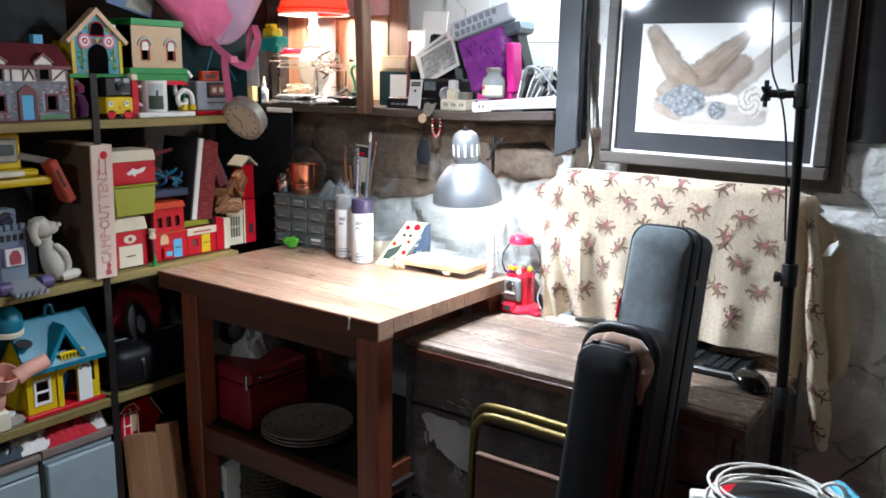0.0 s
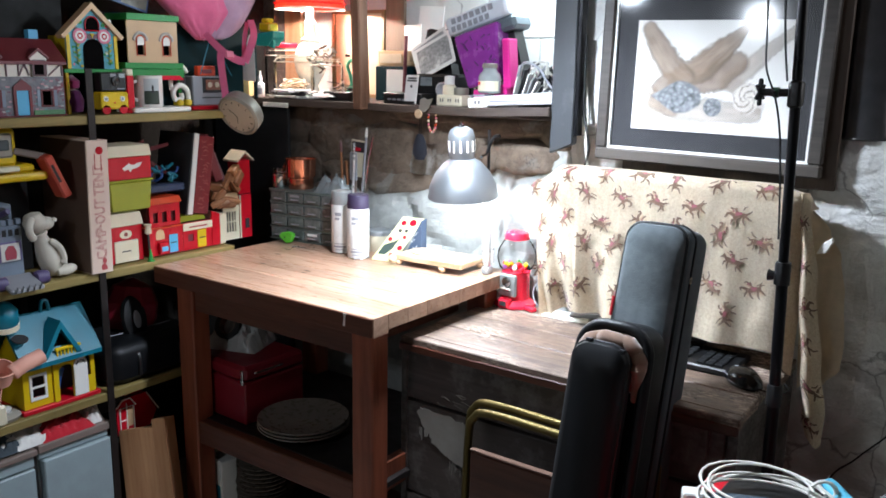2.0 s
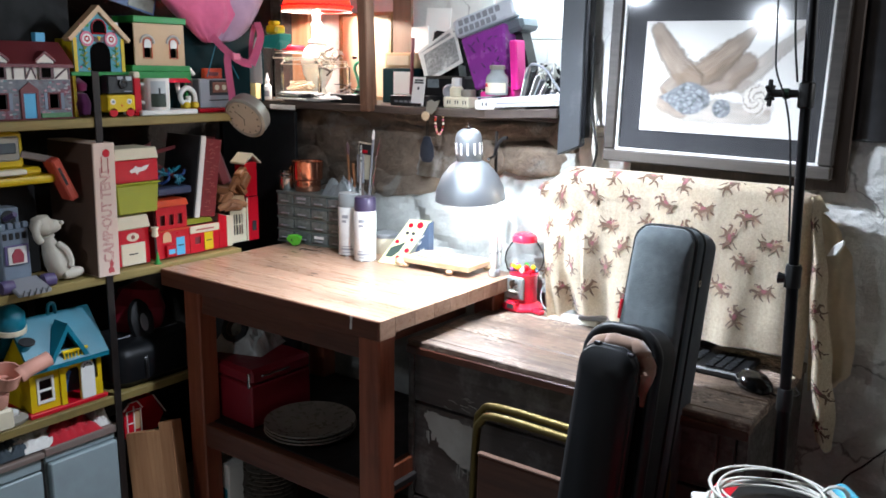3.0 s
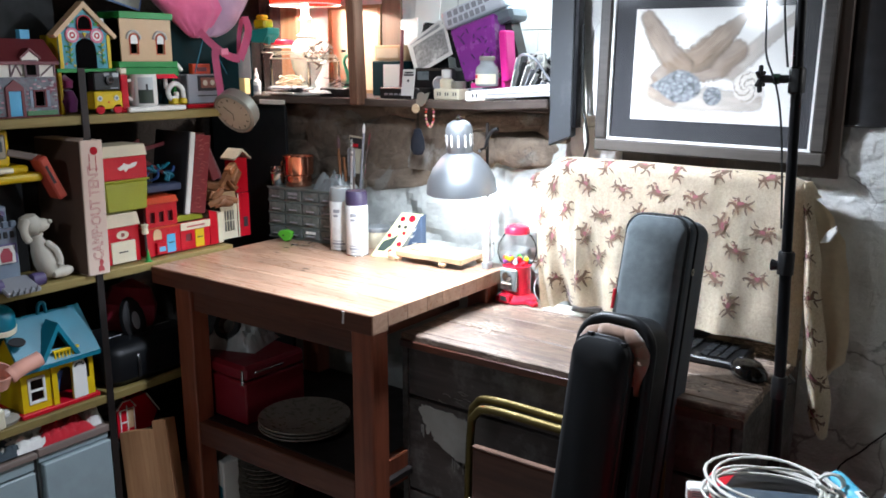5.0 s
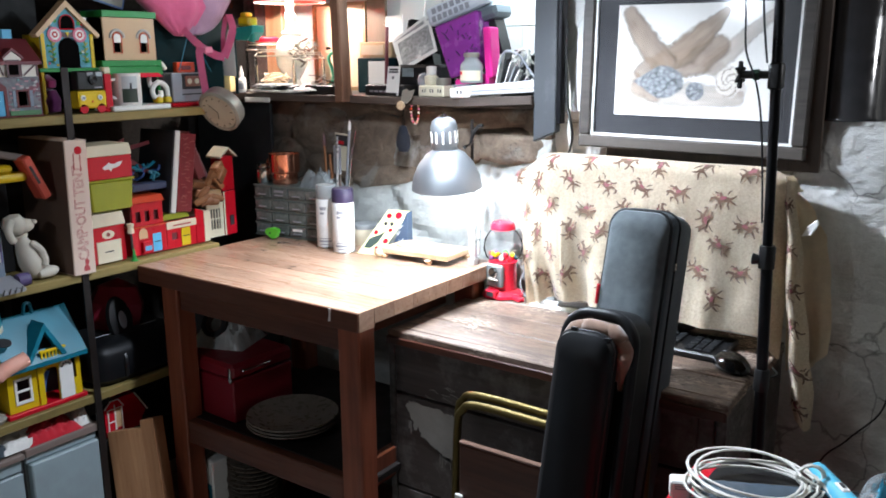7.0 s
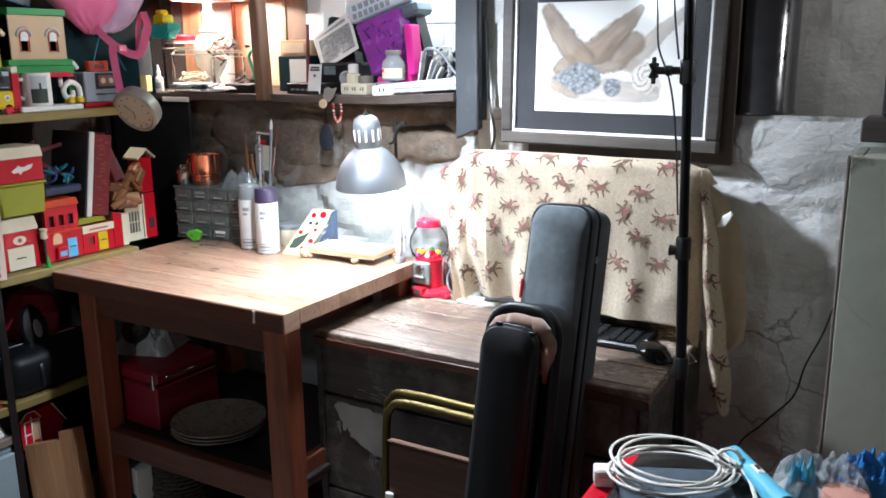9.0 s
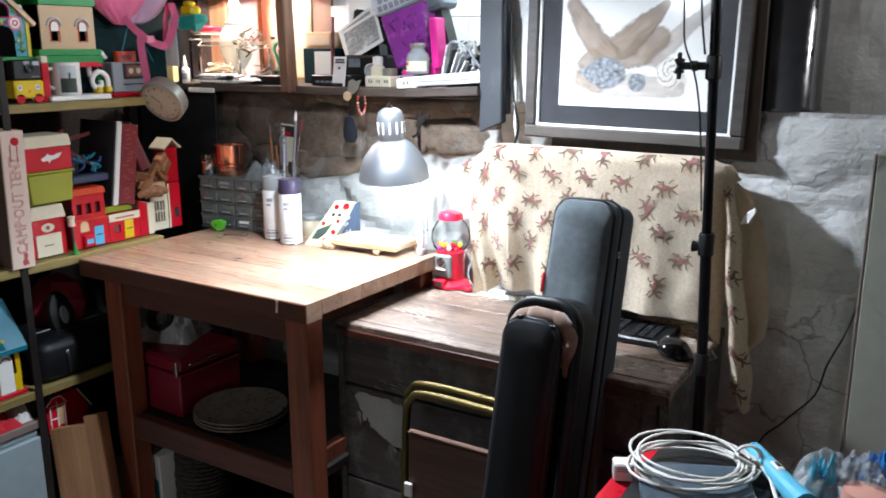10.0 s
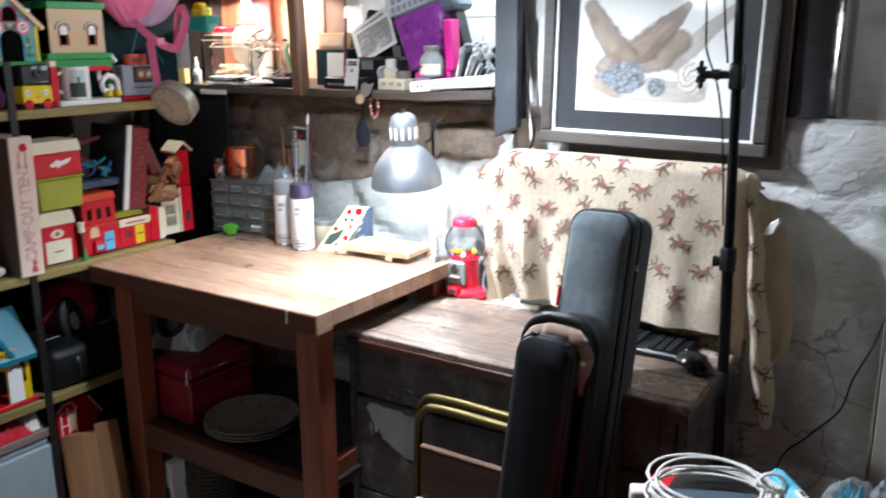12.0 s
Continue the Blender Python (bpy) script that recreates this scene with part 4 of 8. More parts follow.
# the drawing itself: washes laid on the paper as colour, limb by limb
BOUGHS = [  # run of (x, z, half width) and how strong the brown is
    ([(0.120, 0.324, 0.020), (0.152, 0.275, 0.030), (0.181, 0.236, 0.033), (0.215, 0.211, 0.027)], 0.9),
    ([(0.150, 0.188, 0.014), (0.172, 0.203, 0.020), (0.205, 0.200, 0.022)], 0.85),
    ([(0.350, 0.325, 0.010), (0.306, 0.280, 0.027), (0.258, 0.236, 0.036), (0.202, 0.207, 0.026)], 0.95),
    ([(0.338, 0.248, 0.028), (0.292, 0.215, 0.036), (0.235, 0.198, 0.03)], 0.88),
    ([(0.462, 0.323, 0.011), (0.404, 0.275, 0.018), (0.365, 0.236, 0.022), (0.325, 0.205, 0.026)], 0.6),
    ([(0.340, 0.195, 0.020), (0.372, 0.170, 0.030), (0.395, 0.150, 0.016)], 0.35),
    ([(0.149, 0.1515, 0.020), (0.21, 0.136, 0.030), (0.29, 0.137, 0.030), (0.385, 0.133, 0.022)], 0.62),
    ([(0.135, 0.168, 0.022), (0.15, 0.15, 0.026), (0.19, 0.135, 0.022)], 0.7)]


def near_run(x, z, run):
    best = (9.0, 0.0, 0.0)
    far = 0.0
    for (ax, az, aw), (bx, bz, bw) in zip(run, run[1:]):
        dx, dz = bx - ax, bz - az
        l2 = dx * dx + dz * dz
        k = max(0.0, min(1.0, ((x - ax) * dx + (z - az) * dz) / l2))
        off = math.hypot(x - ax - dx * k, z - az - dz * k) / (aw + (bw - aw) * k)
        if off < best[0]:
            side = ((x - ax) * dz - (z - az) * dx) / math.sqrt(l2)
            best = (off, far + k * math.sqrt(l2), side)
        far += math.sqrt(l2)
    return best


def blend(a, c, k):
    return [p_ + (q_ - p_) * k for p_, q_ in zip(a, c)]


def drawn(x, z):
    q = Vector((x, 0.0, z))
    c = lin("#dedbd5")[:3]
    wob = 0.12 * noise.noise(q * 60) + 0.13 * noise.noise(q * 170) + 0.08 * noise.noise(q * 420)
    for run, strength in reversed(BOUGHS):
        off, along_, side = near_run(x, z, run)
        cover = max(0.0, min(1.0, (1.12 - off - wob) / 0.3)) * strength
        if cover <= 0:
            continue
        streak = 0.5 + 0.5 * noise.noise(Vector((along_ * 22, side * 190, strength * 9))) + 0.25 * noise.noise(q * 45)
        tone = blend(lin("#6a5644")[:3], lin("#a38d79")[:3], max(0.0, min(1.0, streak)))
        if strength > 0.5:
            edge = max(0.0, 1 - abs(off + wob - 0.86) / 0.16)
            tone = blend(tone, lin("#4a3a2e")[:3], 0.6 * edge + 0.3 * max(0.0, min(1.0, -side * 45)))
        c = blend(c, tone, cover)
    for cx, cz, rx, rz, cell in ((0.200, 0.165, 0.060, 0.038, 90.0), (0.290, 0.1445, 0.021, 0.021, 130.0)):
        ex, ez = (x - cx) / rx, (z - cz) / rz
        if ex < 0 and rx > 0.03:
            ez /= max(0.12, 1 + 0.75 * ex)
        off = math.hypot(ex, ez) + 0.3 * wob
        if off < 1.08:
            d_ = noise.voronoi(Vector((x * cell * 0.7, 0.3, z * cell)))[0]
            line = max(0.0, 1 - (d_[1] - d_[0]) / 0.3) ** 1.2
            tone = blend(lin("#5f656b")[:3], lin("#a4a8aa")[:3], 0.5 + 0.5 * noise.noise(q * 90))
            tone = blend(tone, lin("#20262d")[:3], max(0.9 * line, 0.55 * max(0.0, 1 - abs(off - 0.97) / 0.09)) * (0.75 + 0.5 * noise.noise(q * 70)))
            c = blend(c, tone, max(0.0, min(1.0, (1.08 - off) / 0.1)))
    off = math.hypot((x - 0.368) / 0.026, (z - 0.167) / 0.027) + 1.2 * wob
    if off < 1.3:
        curl = abs(math.sin(off * 5.5 + 2.0 * math.atan2(z - 0.167, x - 0.368)))
        tone = blend(lin("#51463d")[:3], lin("#d3ccc1")[:3], min(1.0, curl * 1.6))
        c = blend(c, tone, max(0.0, min(0.8, (1.3 - off) / 0.2)))
    return c


b = bmesh.new()
GU, GV = 230, 156
spots = [(0.0892 + 0.3846 * i / GU, 0.0832 + 0.2616 * j / GV) for j in range(GV + 1) for i in range(GU + 1)]
dots = [b.verts.new((x, 0.0132, z)) for x, z in spots]
for j in range(GV):
    for i in range(GU):
        k = j * (GU + 1) + i
        b.faces.new((dots[k], dots[k + 1], dots[k + GU + 2], dots[k + GU + 1]))
m, t, p = shader("wash_drawing")
col = node(t, "ShaderNodeAttribute")
col.attribute_name = "wash"
tooth = noise_out(t, coords(t), 700.0, 3.0)
t.links.new(mixed(t, ramp(t, tooth, 0.35, 0.7, 0.0, 0.12), col.outputs[0], lin("#b9b2a6")), p.inputs["Base Color"])
p.inputs["Roughness"].default_value = 0.85
bumped(t, p, tooth, 0.15, 0.0005)
drawing = part("drawing", b, m, picture, "brown and grey wash drawing on white paper")
layer = drawing.data.color_attributes.new("wash", "FLOAT_COLOR", "POINT")
for k, (x, z) in enumerate(spots):
    layer.data[k].color = (*drawn(x, z), 1.0)
pane = part("glass", box(f + 0.001, PW - f - 0.001, 0.0065, 0.0078, f + 0.001, PH - f - 0.001), PANE, picture)
pane.visible_shadow = False
# brown board stands in for the shadow the picture frame casts
single("backing_board", box(-0.51, 0, 0, 0.012, 0, 0.5, 0.002), wood("frame_shadow_brown", "#43362d", "#57483d", "#66554a", 2, 0.6), "dark brown board in place of the picture frame's shadow", "board", (-0.384, 1.992, 1.207))

# ---- stove pipe on the ledge ----
pipe = thing("stove_pipe", "glossy black enamelled stove pipe on the ledge", "pipe", (-0.352, 2.085, RIGHT_Z - 0.002))
part("pipe", lathe([(0.074, 0.0), (0.081, 0.003), (0.081, 0.008), (0.0785, 0.012), (0.0785, 0.92)], 44), paint("black_enamel", "#303032", 0.13, 0.0, spec=0.9, var=0.3, scale=30, bump=0.06, fine=40, dirt=0.3, dirt_colour="#3a3733"), pipe, smooth=True)
part("seam", box(-0.004, 0.004, -0.0815, -0.078, 0.012, 0.92, 0.001, m=pose(0, 0, 0, 0, 0, -35)), BLACKMETAL, pipe)

# ---- lighting stand ----
stand = thing("light_stand", "black telescopic stand with a clamp and cable", "stand", (-0.35, 1.55, 0))
part("lower_tube", tube([(0, 0, 0.02), (-0.012, 0, 0.88)], 0.0118, 14), BLACKMETAL, stand, smooth=True)
part("middle_tube", tube([(-0.012, 0, 0.86), (-0.02, 0, 1.12)], 0.0105, 14), BLACKMETAL, stand, smooth=True)
part("upper_tube", tube([(-0.02, 0, 1.10), (-0.038, 0, 1.75)], 0.009, 14), BLACKMETAL, stand, smooth=True)
for z, x in ((0.87, -0.012), (1.105, -0.02)):
    part("collar", lathe([(0.0, -0.022), (0.0145, -0.02), (0.0145, 0.018), (0.0125, 0.022), (0, 0.022)], 16, m=pose(x, 0, z)), BLACK, stand, smooth=True)
part("collar_knob", lathe([(0, 0), (0.008, 0), (0.011, 0.012), (0, 0.014)], 8, m=pose(-0.032, -0.004, 1.10, 0, -90)), BLACK, stand)
part("clamp", soft_block(0.025, 0.028, 0.046, 0.008, m=pose(-0.029, 0, 1.405)), BLACK, stand, smooth=True)
part("clamp_arm", tube([(-0.035, -0.004, 1.43), (-0.085, -0.01, 1.43)], 0.007, 10), BLACK, stand)
part("green_ring", tube([(-0.056, -0.006, 1.43), (-0.066, -0.007, 1.43)], 0.0095, 12), paint("dark_green_grip", "#1d3b2a", 0.5), stand)
for a in (0, 60, 120):
    part("wing_knob", box(-0.004, 0.004, -0.003, 0.003, -0.024, 0.024, 0.002, m=pose(-0.088, -0.01, 1.43, a)), BLACK, stand)
for a in (90, 210, 330):
    part("leg", tube([(0, 0, 0.35), (0.32 * math.cos(radians(a)), 0.32 * math.sin(radians(a)), 0.01)], 0.008, 8), BLACKMETAL, stand)
part("cable", tube(smooth_path([(-0.095, -0.004, 1.76), (-0.092, -0.006, 1.63), (-0.086, -0.008, 1.53), (-0.08, -0.012, 1.47), (-0.058, -0.02, 1.42), (-0.045, -0.02, 1.36), (-0.036, -0.018, 1.27), (-0.03, -0.014, 1.17)]), 0.002, 6), CORDBLACK, stand, smooth=True)
part("cable", tube(smooth_path([(-0.07, -0.004, 1.76), (-0.062, -0.004, 1.6), (-0.054, -0.008, 1.52), (-0.043, -0.012, 1.45)]), 0.0022, 6), CORDBLACK, stand, smooth=True)

PALE = masonry("pale_panel_paint", "#9fa092", "#8b8c80", "#7d796d", -0.05, 5.0, 0.12)
# ---- pale cabinet and the dark shelf at the far end ----
panel = thing("pale_cabinet", "tall pale painted cabinet beside the whitewashed wall", "cabinet", (-0.122, 1.78, 0))
part("side", box(0, 0.02, 0.021, 0.2, 0.0, 1.265, 0.002), PALE, panel)
part("front", box(0, 0.9, 0, 0.02, 0.0, 1.265, 0.003), PALE, panel)
part("top", box(0.021, 0.9, 0.021, 0.2, 1.245, 1.265, 0.002), PALE, panel)
part("edge_strip", box(-0.005, -0.0005, 0.0, 0.02, 0.0, 1.265, 0.001), CABEDGE, panel)
bracket = thing("wall_shelf", "short dark wooden shelf on the whitewashed wall", "shelf", (-0.115, 1.86, 1.285))
part("board", box(0, 0.8, 0, 0.14, 0.0, 0.045, 0.003), DESKBODY, bracket)
single("canister", lathe([(0.05, 0), (0.055, 0.004), (0.055, 0.12), (0.05, 0.125), (0, 0.126)], 32), paint("grey_canister", "#3a3c40", 0.25, 0.3), "dark glossy canister on the short shelf", "canister", (-0.03, 1.93, 1.331), smooth=True)
single("phone_cable", tube(smooth_path([(-0.14, 1.985, 0.92), (-0.16, 1.985, 0.84), (-0.19, 1.985, 0.76), (-0.21, 1.985, 0.68), (-0.27, 1.985, 0.6), (-0.33, 1.985, 0.5), (-0.34, 1.975, 0.2), (-0.34, 1.965, 0.0)]), 0.0022, 6), CORDBLACK, "thin black cable along the wall", "cable", smooth=True)

# ---- shelving along the west wall ----
SX = -2.02
shelves = thing("shelving_unit", "steel upright shelving with olive wooden boards", "shelving", (0, 0, 0))
for z, y1 in ((1.303, 1.70), (0.887, 1.665), (0.545, 1.5)):
    part("shelf_board", box(SX - 0.42, SX, 0.2, y1, z, z + 0.023, 0.002), SHELFWOOD, shelves)
for y in (0.25, 1.2):
    for x in (SX + 0.001, SX - 0.43):
        part("upright", box(x, x + 0.004, y, y + 0.02, 0, 1.445, 0.0008), DARKMETAL, shelves)
# near-black paint for the shade in the toy houses' openings
INSIDE_SHADE = paint("inside_shade_black", "#0a0808", 0.95, var=0.1, dirt=0.0, spec=0.05)
S1, S2, S3 = 1.3265, 0.9105, 0.5685


def on_shelf(name, label, category, y, z, back=0.03, group="toys on the shelves", turn=0):
    """A thing whose front looks out of the shelf: local x runs along the shelf, y into it."""
    return thing(name, label, category, (SX - back, y, z), 90 + turn, group)


# timbered dollhouse
WALLWHITE = paint("toy_wall_white", "#e0d8cc", 0.5, var=0.06, dirt=0.25)
WALLSTONE = masonry("toy_stone_print", "#8f8f92", "#6b6f78", "#8a5560", 0.02, 60.0, 0.05)
TIMBER = paint("toy_timber_brown", "#5f4548", 0.5, dirt=0.1)
d = on_shelf("toy_house", "toy timbered house with maroon roof and blue door", "toy", 0.917, S1, 0.03)
d.scale = (1.0, 1.0, 0.97)
HW = 0.243
part("lower_wall", plate(0, HW, 0.004, 0.1, 0, 0.004, [(0.185, 0.21, 0.028, 0.064), (0.055, 0.08, 0.028, 0.064)]), WALLSTONE, d)
part("upper_wall", plate(0, HW, 0.1, 0.134, 0, 0.004, [(0.165, 0.193, 0.104, 0.1339), (0.05, 0.078, 0.104, 0.1339)]), WALLWHITE, d)
part("side_wall", prism([(0, 0.004), (0.11, 0.004), (0.11, 0.134), (0.055, 0.18), (0, 0.134)], -0.004, 0, m=pose(HW - 0.0, 0.004, 0, 0, 0, 90)), MAROON, d)
part("inside", box(0.004, HW - 0.006, 0.05, 0.11, 0.004, 0.13), INSIDE_SHADE, d, "black block painted as the shade inside")
part("base", box(-0.004, HW + 0.004, -0.006, 0.116, 0, 0.0039, 0.001), MAROON, d)
part("roof", prism([(-0.008, 0.130), (0.056, 0.186), (0.12, 0.130), (0.12, 0.138), (0.056, 0.195), (-0.008, 0.138)], -0.008, HW + 0.008, m=pose(0, 0, 0, 0, 0, 90) @ Matrix.Diagonal((1, -1, 1, 1))), MAROON, d)
for x0 in (0.158, 0.043):
    part("dormer", prism([(x0, 0.134), (x0 + 0.042, 0.134), (x0 + 0.042, 0.146), (x0 + 0.021, 0.163), (x0, 0.146)], -0.006, 0.05), WALLWHITE, d)
    part("dormer_roof", prism([(x0 - 0.005, 0.143), (x0 + 0.021, 0.164), (x0 + 0.047, 0.143), (x0 + 0.047, 0.149), (x0 + 0.021, 0.171), (x0 - 0.005, 0.149)], -0.009, 0.05), MAROON, d)
    part("dormer_window", plate(x0 + 0.004, x0 + 0.038, 0.1005, 0.142, -0.0075, -0.0062, [(x0 + 0.009, x0 + 0.033, 0.105, 0.138)]), TIMBER, d)
    part("window_dark", box(x0 + 0.009, x0 + 0.033, -0.0066, -0.0061, 0.105, 0.138), INSIDE_SHADE, d)
for a, c in (((0.2, 0.101), (0.2, 0.133)), ((0.24, 0.101), (0.24, 0.133)), ((0.205, 0.103), (0.238, 0.131)), ((0.13, 0.101), (0.13, 0.133)), ((0.131, 0.103), (0.145, 0.131)), ((0.156, 0.103), (0.145, 0.131)), ((0.1, 0.101), (0.1, 0.133))):
    part("timber", tube([(a[0], -0.001, a[1]), (c[0], -0.001, c[1])], 0.0022, 4), TIMBER, d)
part("door", box(0.119, 0.150, -0.003, 0, 0.004, 0.066, 0.0008), SKY, d, "sky blue toy door")
part("door_frame", prism([(0.112, 0.004), (0.119, 0.004), (0.119, 0.066), (0.150, 0.066), (0.150, 0.004), (0.157, 0.004), (0.157, 0.075), (0.1345, 0.094), (0.112, 0.075)], -0.005, 0), MAROON, d)
for x0 in (0.185, 0.055):
    part("window_frame", plate(x0 - 0.004, x0 + 0.029, 0.024, 0.068, -0.003, 0.0, [(x0, x0 + 0.025, 0.028, 0.064)]), MAROON, d)
    for sx in (x0 - 0.013, x0 + 0.03):
        part("shutter", box(sx, sx + 0.008, -0.002, 0, 0.026, 0.066), BLUEGREY, d)
part("chimney", box(0.195, 0.22, 0.06, 0.08, 0.18, 0.218, 0.001), SKY, d, "light blue chimney")
part("flower_bed", box(0.16, HW - 0.004, -0.0052, -0.001, 0.004, 0.016, 0.001), paint("flower_print", "#5d8a62", 0.6, var=0.5, scale=220), d)

random.seed(37)
PRINTS = [paint("print_pink", "#b98a92", 0.5), paint("print_teal", "#6f9a98", 0.5), paint("print_pale", "#b5b3b2", 0.5), paint("print_plum", "#7d5a68", 0.5)]
for k in range(120):
    x, z = random.uniform(0.01, HW - 0.006), random.uniform(0.008, 0.097)
    if 0.108 < x < 0.16 or (0.168 < x < 0.224 and 0.022 < z < 0.07) or (0.038 < x < 0.094 and 0.022 < z < 0.07):
        continue
    part("printed_stone", box(x, x + random.uniform(0.005, 0.01), -0.0009 - 0.000004 * k, -0.0002, z, z + random.uniform(0.003, 0.005)), random.choice(PRINTS), d)

# raised green street platform with a schoolhouse and a shop
g = on_shelf("toy_street", "green toy street platform with owl schoolhouse and shop", "toy", 1.18, S1, 0.055)
part("platform", box(0, 0.17, 0, 0.12, 0.106, 0.116, 0.001), GREEN, g)
part("platform", box(0.172, 0.365, -0.004, 0.12, 0.094, 0.118, 0.001), GREEN, g)
for x in (0.004, 0.158, 0.176, 0.35):
    part("support", box(x, x + 0.01, 0.004, 0.014, 0, 0.106 if x < 0.17 else 0.094, 0.001), GREEN if x > 0.1 else YELLOW, g)
    part("support", box(x, x + 0.01, 0.1, 0.11, 0, 0.106 if x < 0.17 else 0.094, 0.001), GREEN, g)
OWL = paint("printed_floral", "#4f9fae", 0.5, var=0.35, scale=90, dirt=0.1)
gab = [(0.012, 0.1165), (0.157, 0.1165), (0.157, 0.20), (0.0845, 0.268), (0.012, 0.20)]
part("school_front", prism(gab, 0.004, 0.008), OWL, g, "school front printed with an owl")
part("yellow_border", box(0.012, 0.0215, 0.0015, 0.0038, 0.1165, 0.203), YELLOW, g)
part("yellow_border", box(0.1475, 0.157, 0.0015, 0.0038, 0.1165, 0.203), YELLOW, g)
part("school_body", box(0.014, 0.155, 0.0085, 0.09, 0.1165, 0.20), YELLOW, g)
part("doorway", prism(arch(0.058, 0.114, 0.1165, 0.193), 0.001, 0.0038), INSIDE_SHADE, g)
part("bell_window", prism(arch(0.066, 0.105, 0.214, 0.25), 0.0005, 0.0038), INSIDE_SHADE, g)
part("window_ring", tube([(x, 0.0, z) for x, z in arch(0.066, 0.105, 0.214, 0.25)], 0.0018, 5, closed=True), RED, g)
for k, cx in enumerate((0.05, 0.119)):
    for r, mm in ((0.019, PINK), (0.013, PAPER), (0.008, RED), (0.004, PAPER)):
        part("owl_eye", prism(disc(cx, 0.2, r), 0.0005 - 0.019 * (0.03 - r), 0.0036 - 0.019 * (0.03 - r)), mm, g)
part("owl_brow", prism([(0.035, 0.226), (0.06, 0.21), (0.0845, 0.203), (0.11, 0.21), (0.135, 0.226), (0.133, 0.205), (0.0845, 0.190), (0.037, 0.205)], 0.002, 0.0037), TIMBER, g)
part("owl_beak", prism([(0.079, 0.207), (0.09, 0.207), (0.0845, 0.195)], -0.0002, 0.0018), YELLOW, g)
random.seed(31)
for k in range(46):
    x = random.uniform(0.028, 0.142)
    z = random.choice([random.uniform(0.122, 0.175), random.uniform(0.225, 0.24)])
    if 0.055 < x < 0.117:
        continue
    part("flower", prism(disc(x, z, random.uniform(0.0026, 0.006), 9), 0.002 - 0.00002 * k, 0.0036), random.choice([PINK, RED, YELLOW, GREEN, PAPER]), g)
for x in (0.04, 0.13):
    for k in range(9):
        part("leaf", prism([(x - 0.0005, 0.128 + 0.0065 * k), (x + 0.004, 0.126 + 0.0065 * k), (x + (0.011 if k % 2 else -0.011), 0.136 + 0.0065 * k), (x, 0.133 + 0.0065 * k)], 0.0006 - 0.00002 * k, 0.0018), LIME if k % 3 else GREEN, g)
part("school_roof", prism([(0.002, 0.192), (0.0845, 0.269), (0.167, 0.192), (0.174, 0.2), (0.0845, 0.286), (-0.005, 0.2)], -0.006, 0.025), TAN, g, "tan pitched roof edge")
part("shop_wall", plate(0.19, 0.352, 0.1185, 0.232, 0.004, 0.008, [(0.219, 0.241, 0.140, 0.166), (0.303, 0.325, 0.140, 0.166)]), TAN, g)
part("shop_body", box(0.192, 0.35, 0.02, 0.1, 0.1185, 0.23), INSIDE_SHADE, g)
part("shop_side", box(0.349, 0.352, 0.0085, 0.1, 0.1185, 0.232), TAN, g)
for x in (0.23, 0.314):
    part("window_arch", prism(arch(x - 0.011, x + 0.011, 0.166, 0.19), 0.001, 0.0038), PAPER, g)
    part("window_frame", tube([(q, 0.002, z) for q, z in arch(x - 0.013, x + 0.013, 0.138, 0.192)], 0.0016, 5, closed=True), ORANGE, g)
    part("arch_stone", tube([(x + 0.021 * math.cos(a), 0.003, 0.178 + 0.021 * math.sin(a)) for a in [math.pi * k / 8 for k in range(9)]], 0.004, 6), paint("pale_stone", "#b9b4ad", 0.6), g)
part("shop_roof", box(0.186, 0.356, -0.004, 0.1, 0.2325, 0.25, 0.001), GREEN, g)
for piece in g.children:  # the shop stands on a thicker block than the school
    if piece.name.split(".")[0] in ("shop_wall", "shop_body", "shop_side", "shop_roof", "window_arch", "window_frame", "arch_stone"):
        piece.location.z += 0.016
part("shop_base", box(0.174, 0.363, -0.0045, 0.119, 0.1185, 0.1342, 0.001), GREEN, g)
part("awning", prism([(0.25, 0.088), (0.345, 0.088), (0.33, 0.1), (0.255, 0.1)], -0.03, -0.005), BRIGHTRED, g)

# things at the shelf's front edge
q = on_shelf("toy_phone", "yellow toy telephone with painted eyes", "toy", 1.246, S1, 0.006)
part("body", box(0, 0.083, 0, 0.04, 0.012, 0.058, 0.006, seg=2), YELLOW, q)
for x in (0.016, 0.066):
    part("wheel", lathe([(0.0, 0), (0.012, 0), (0.012, 0.006), (0, 0.006)], 16, m=pose(x, 0.006, 0.012, 90)), RED, q)
    part("eye", lathe([(0, 0), (0.0075, 0), (0.007, 0.002), (0, 0.0022)], 16, m=pose(x - 0.001 if x < 0.03 else x - 0.003, 0.0004, 0.04, 90)), PAPER, q)
    part("pupil", lathe([(0, 0), (0.004, 0), (0.004, 0.0008), (0, 0.0008)], 12, m=pose(x - 0.001 if x < 0.03 else x - 0.003, -0.0020, 0.04, 90)), BLUEGREY, q)
part("nose", lathe([(0, 0), (0.003, 0.001), (0, 0.002)], 8, m=pose(0.04, 0.0, 0.03, 90)), ORANGE, q)
q = on_shelf("compact_camera", "black compact film camera on the toy phone", "camera", 1.25, S1 + 0.0585, 0.01, "")
part("body", box(0, 0.078, 0, 0.03, 0, 0.05, 0.004), BLACK, q)
part("lens", lathe([(0.0, 0), (0.013, 0), (0.013, 0.006), (0.009, 0.007), (0, 0.003)], 20, m=pose(0.045, 0, 0.028, 90)), BLACK, q)
part("viewfinder", box(0.03, 0.046, -0.001, 0.004, 0.038, 0.047), GREYPLASTIC, q)
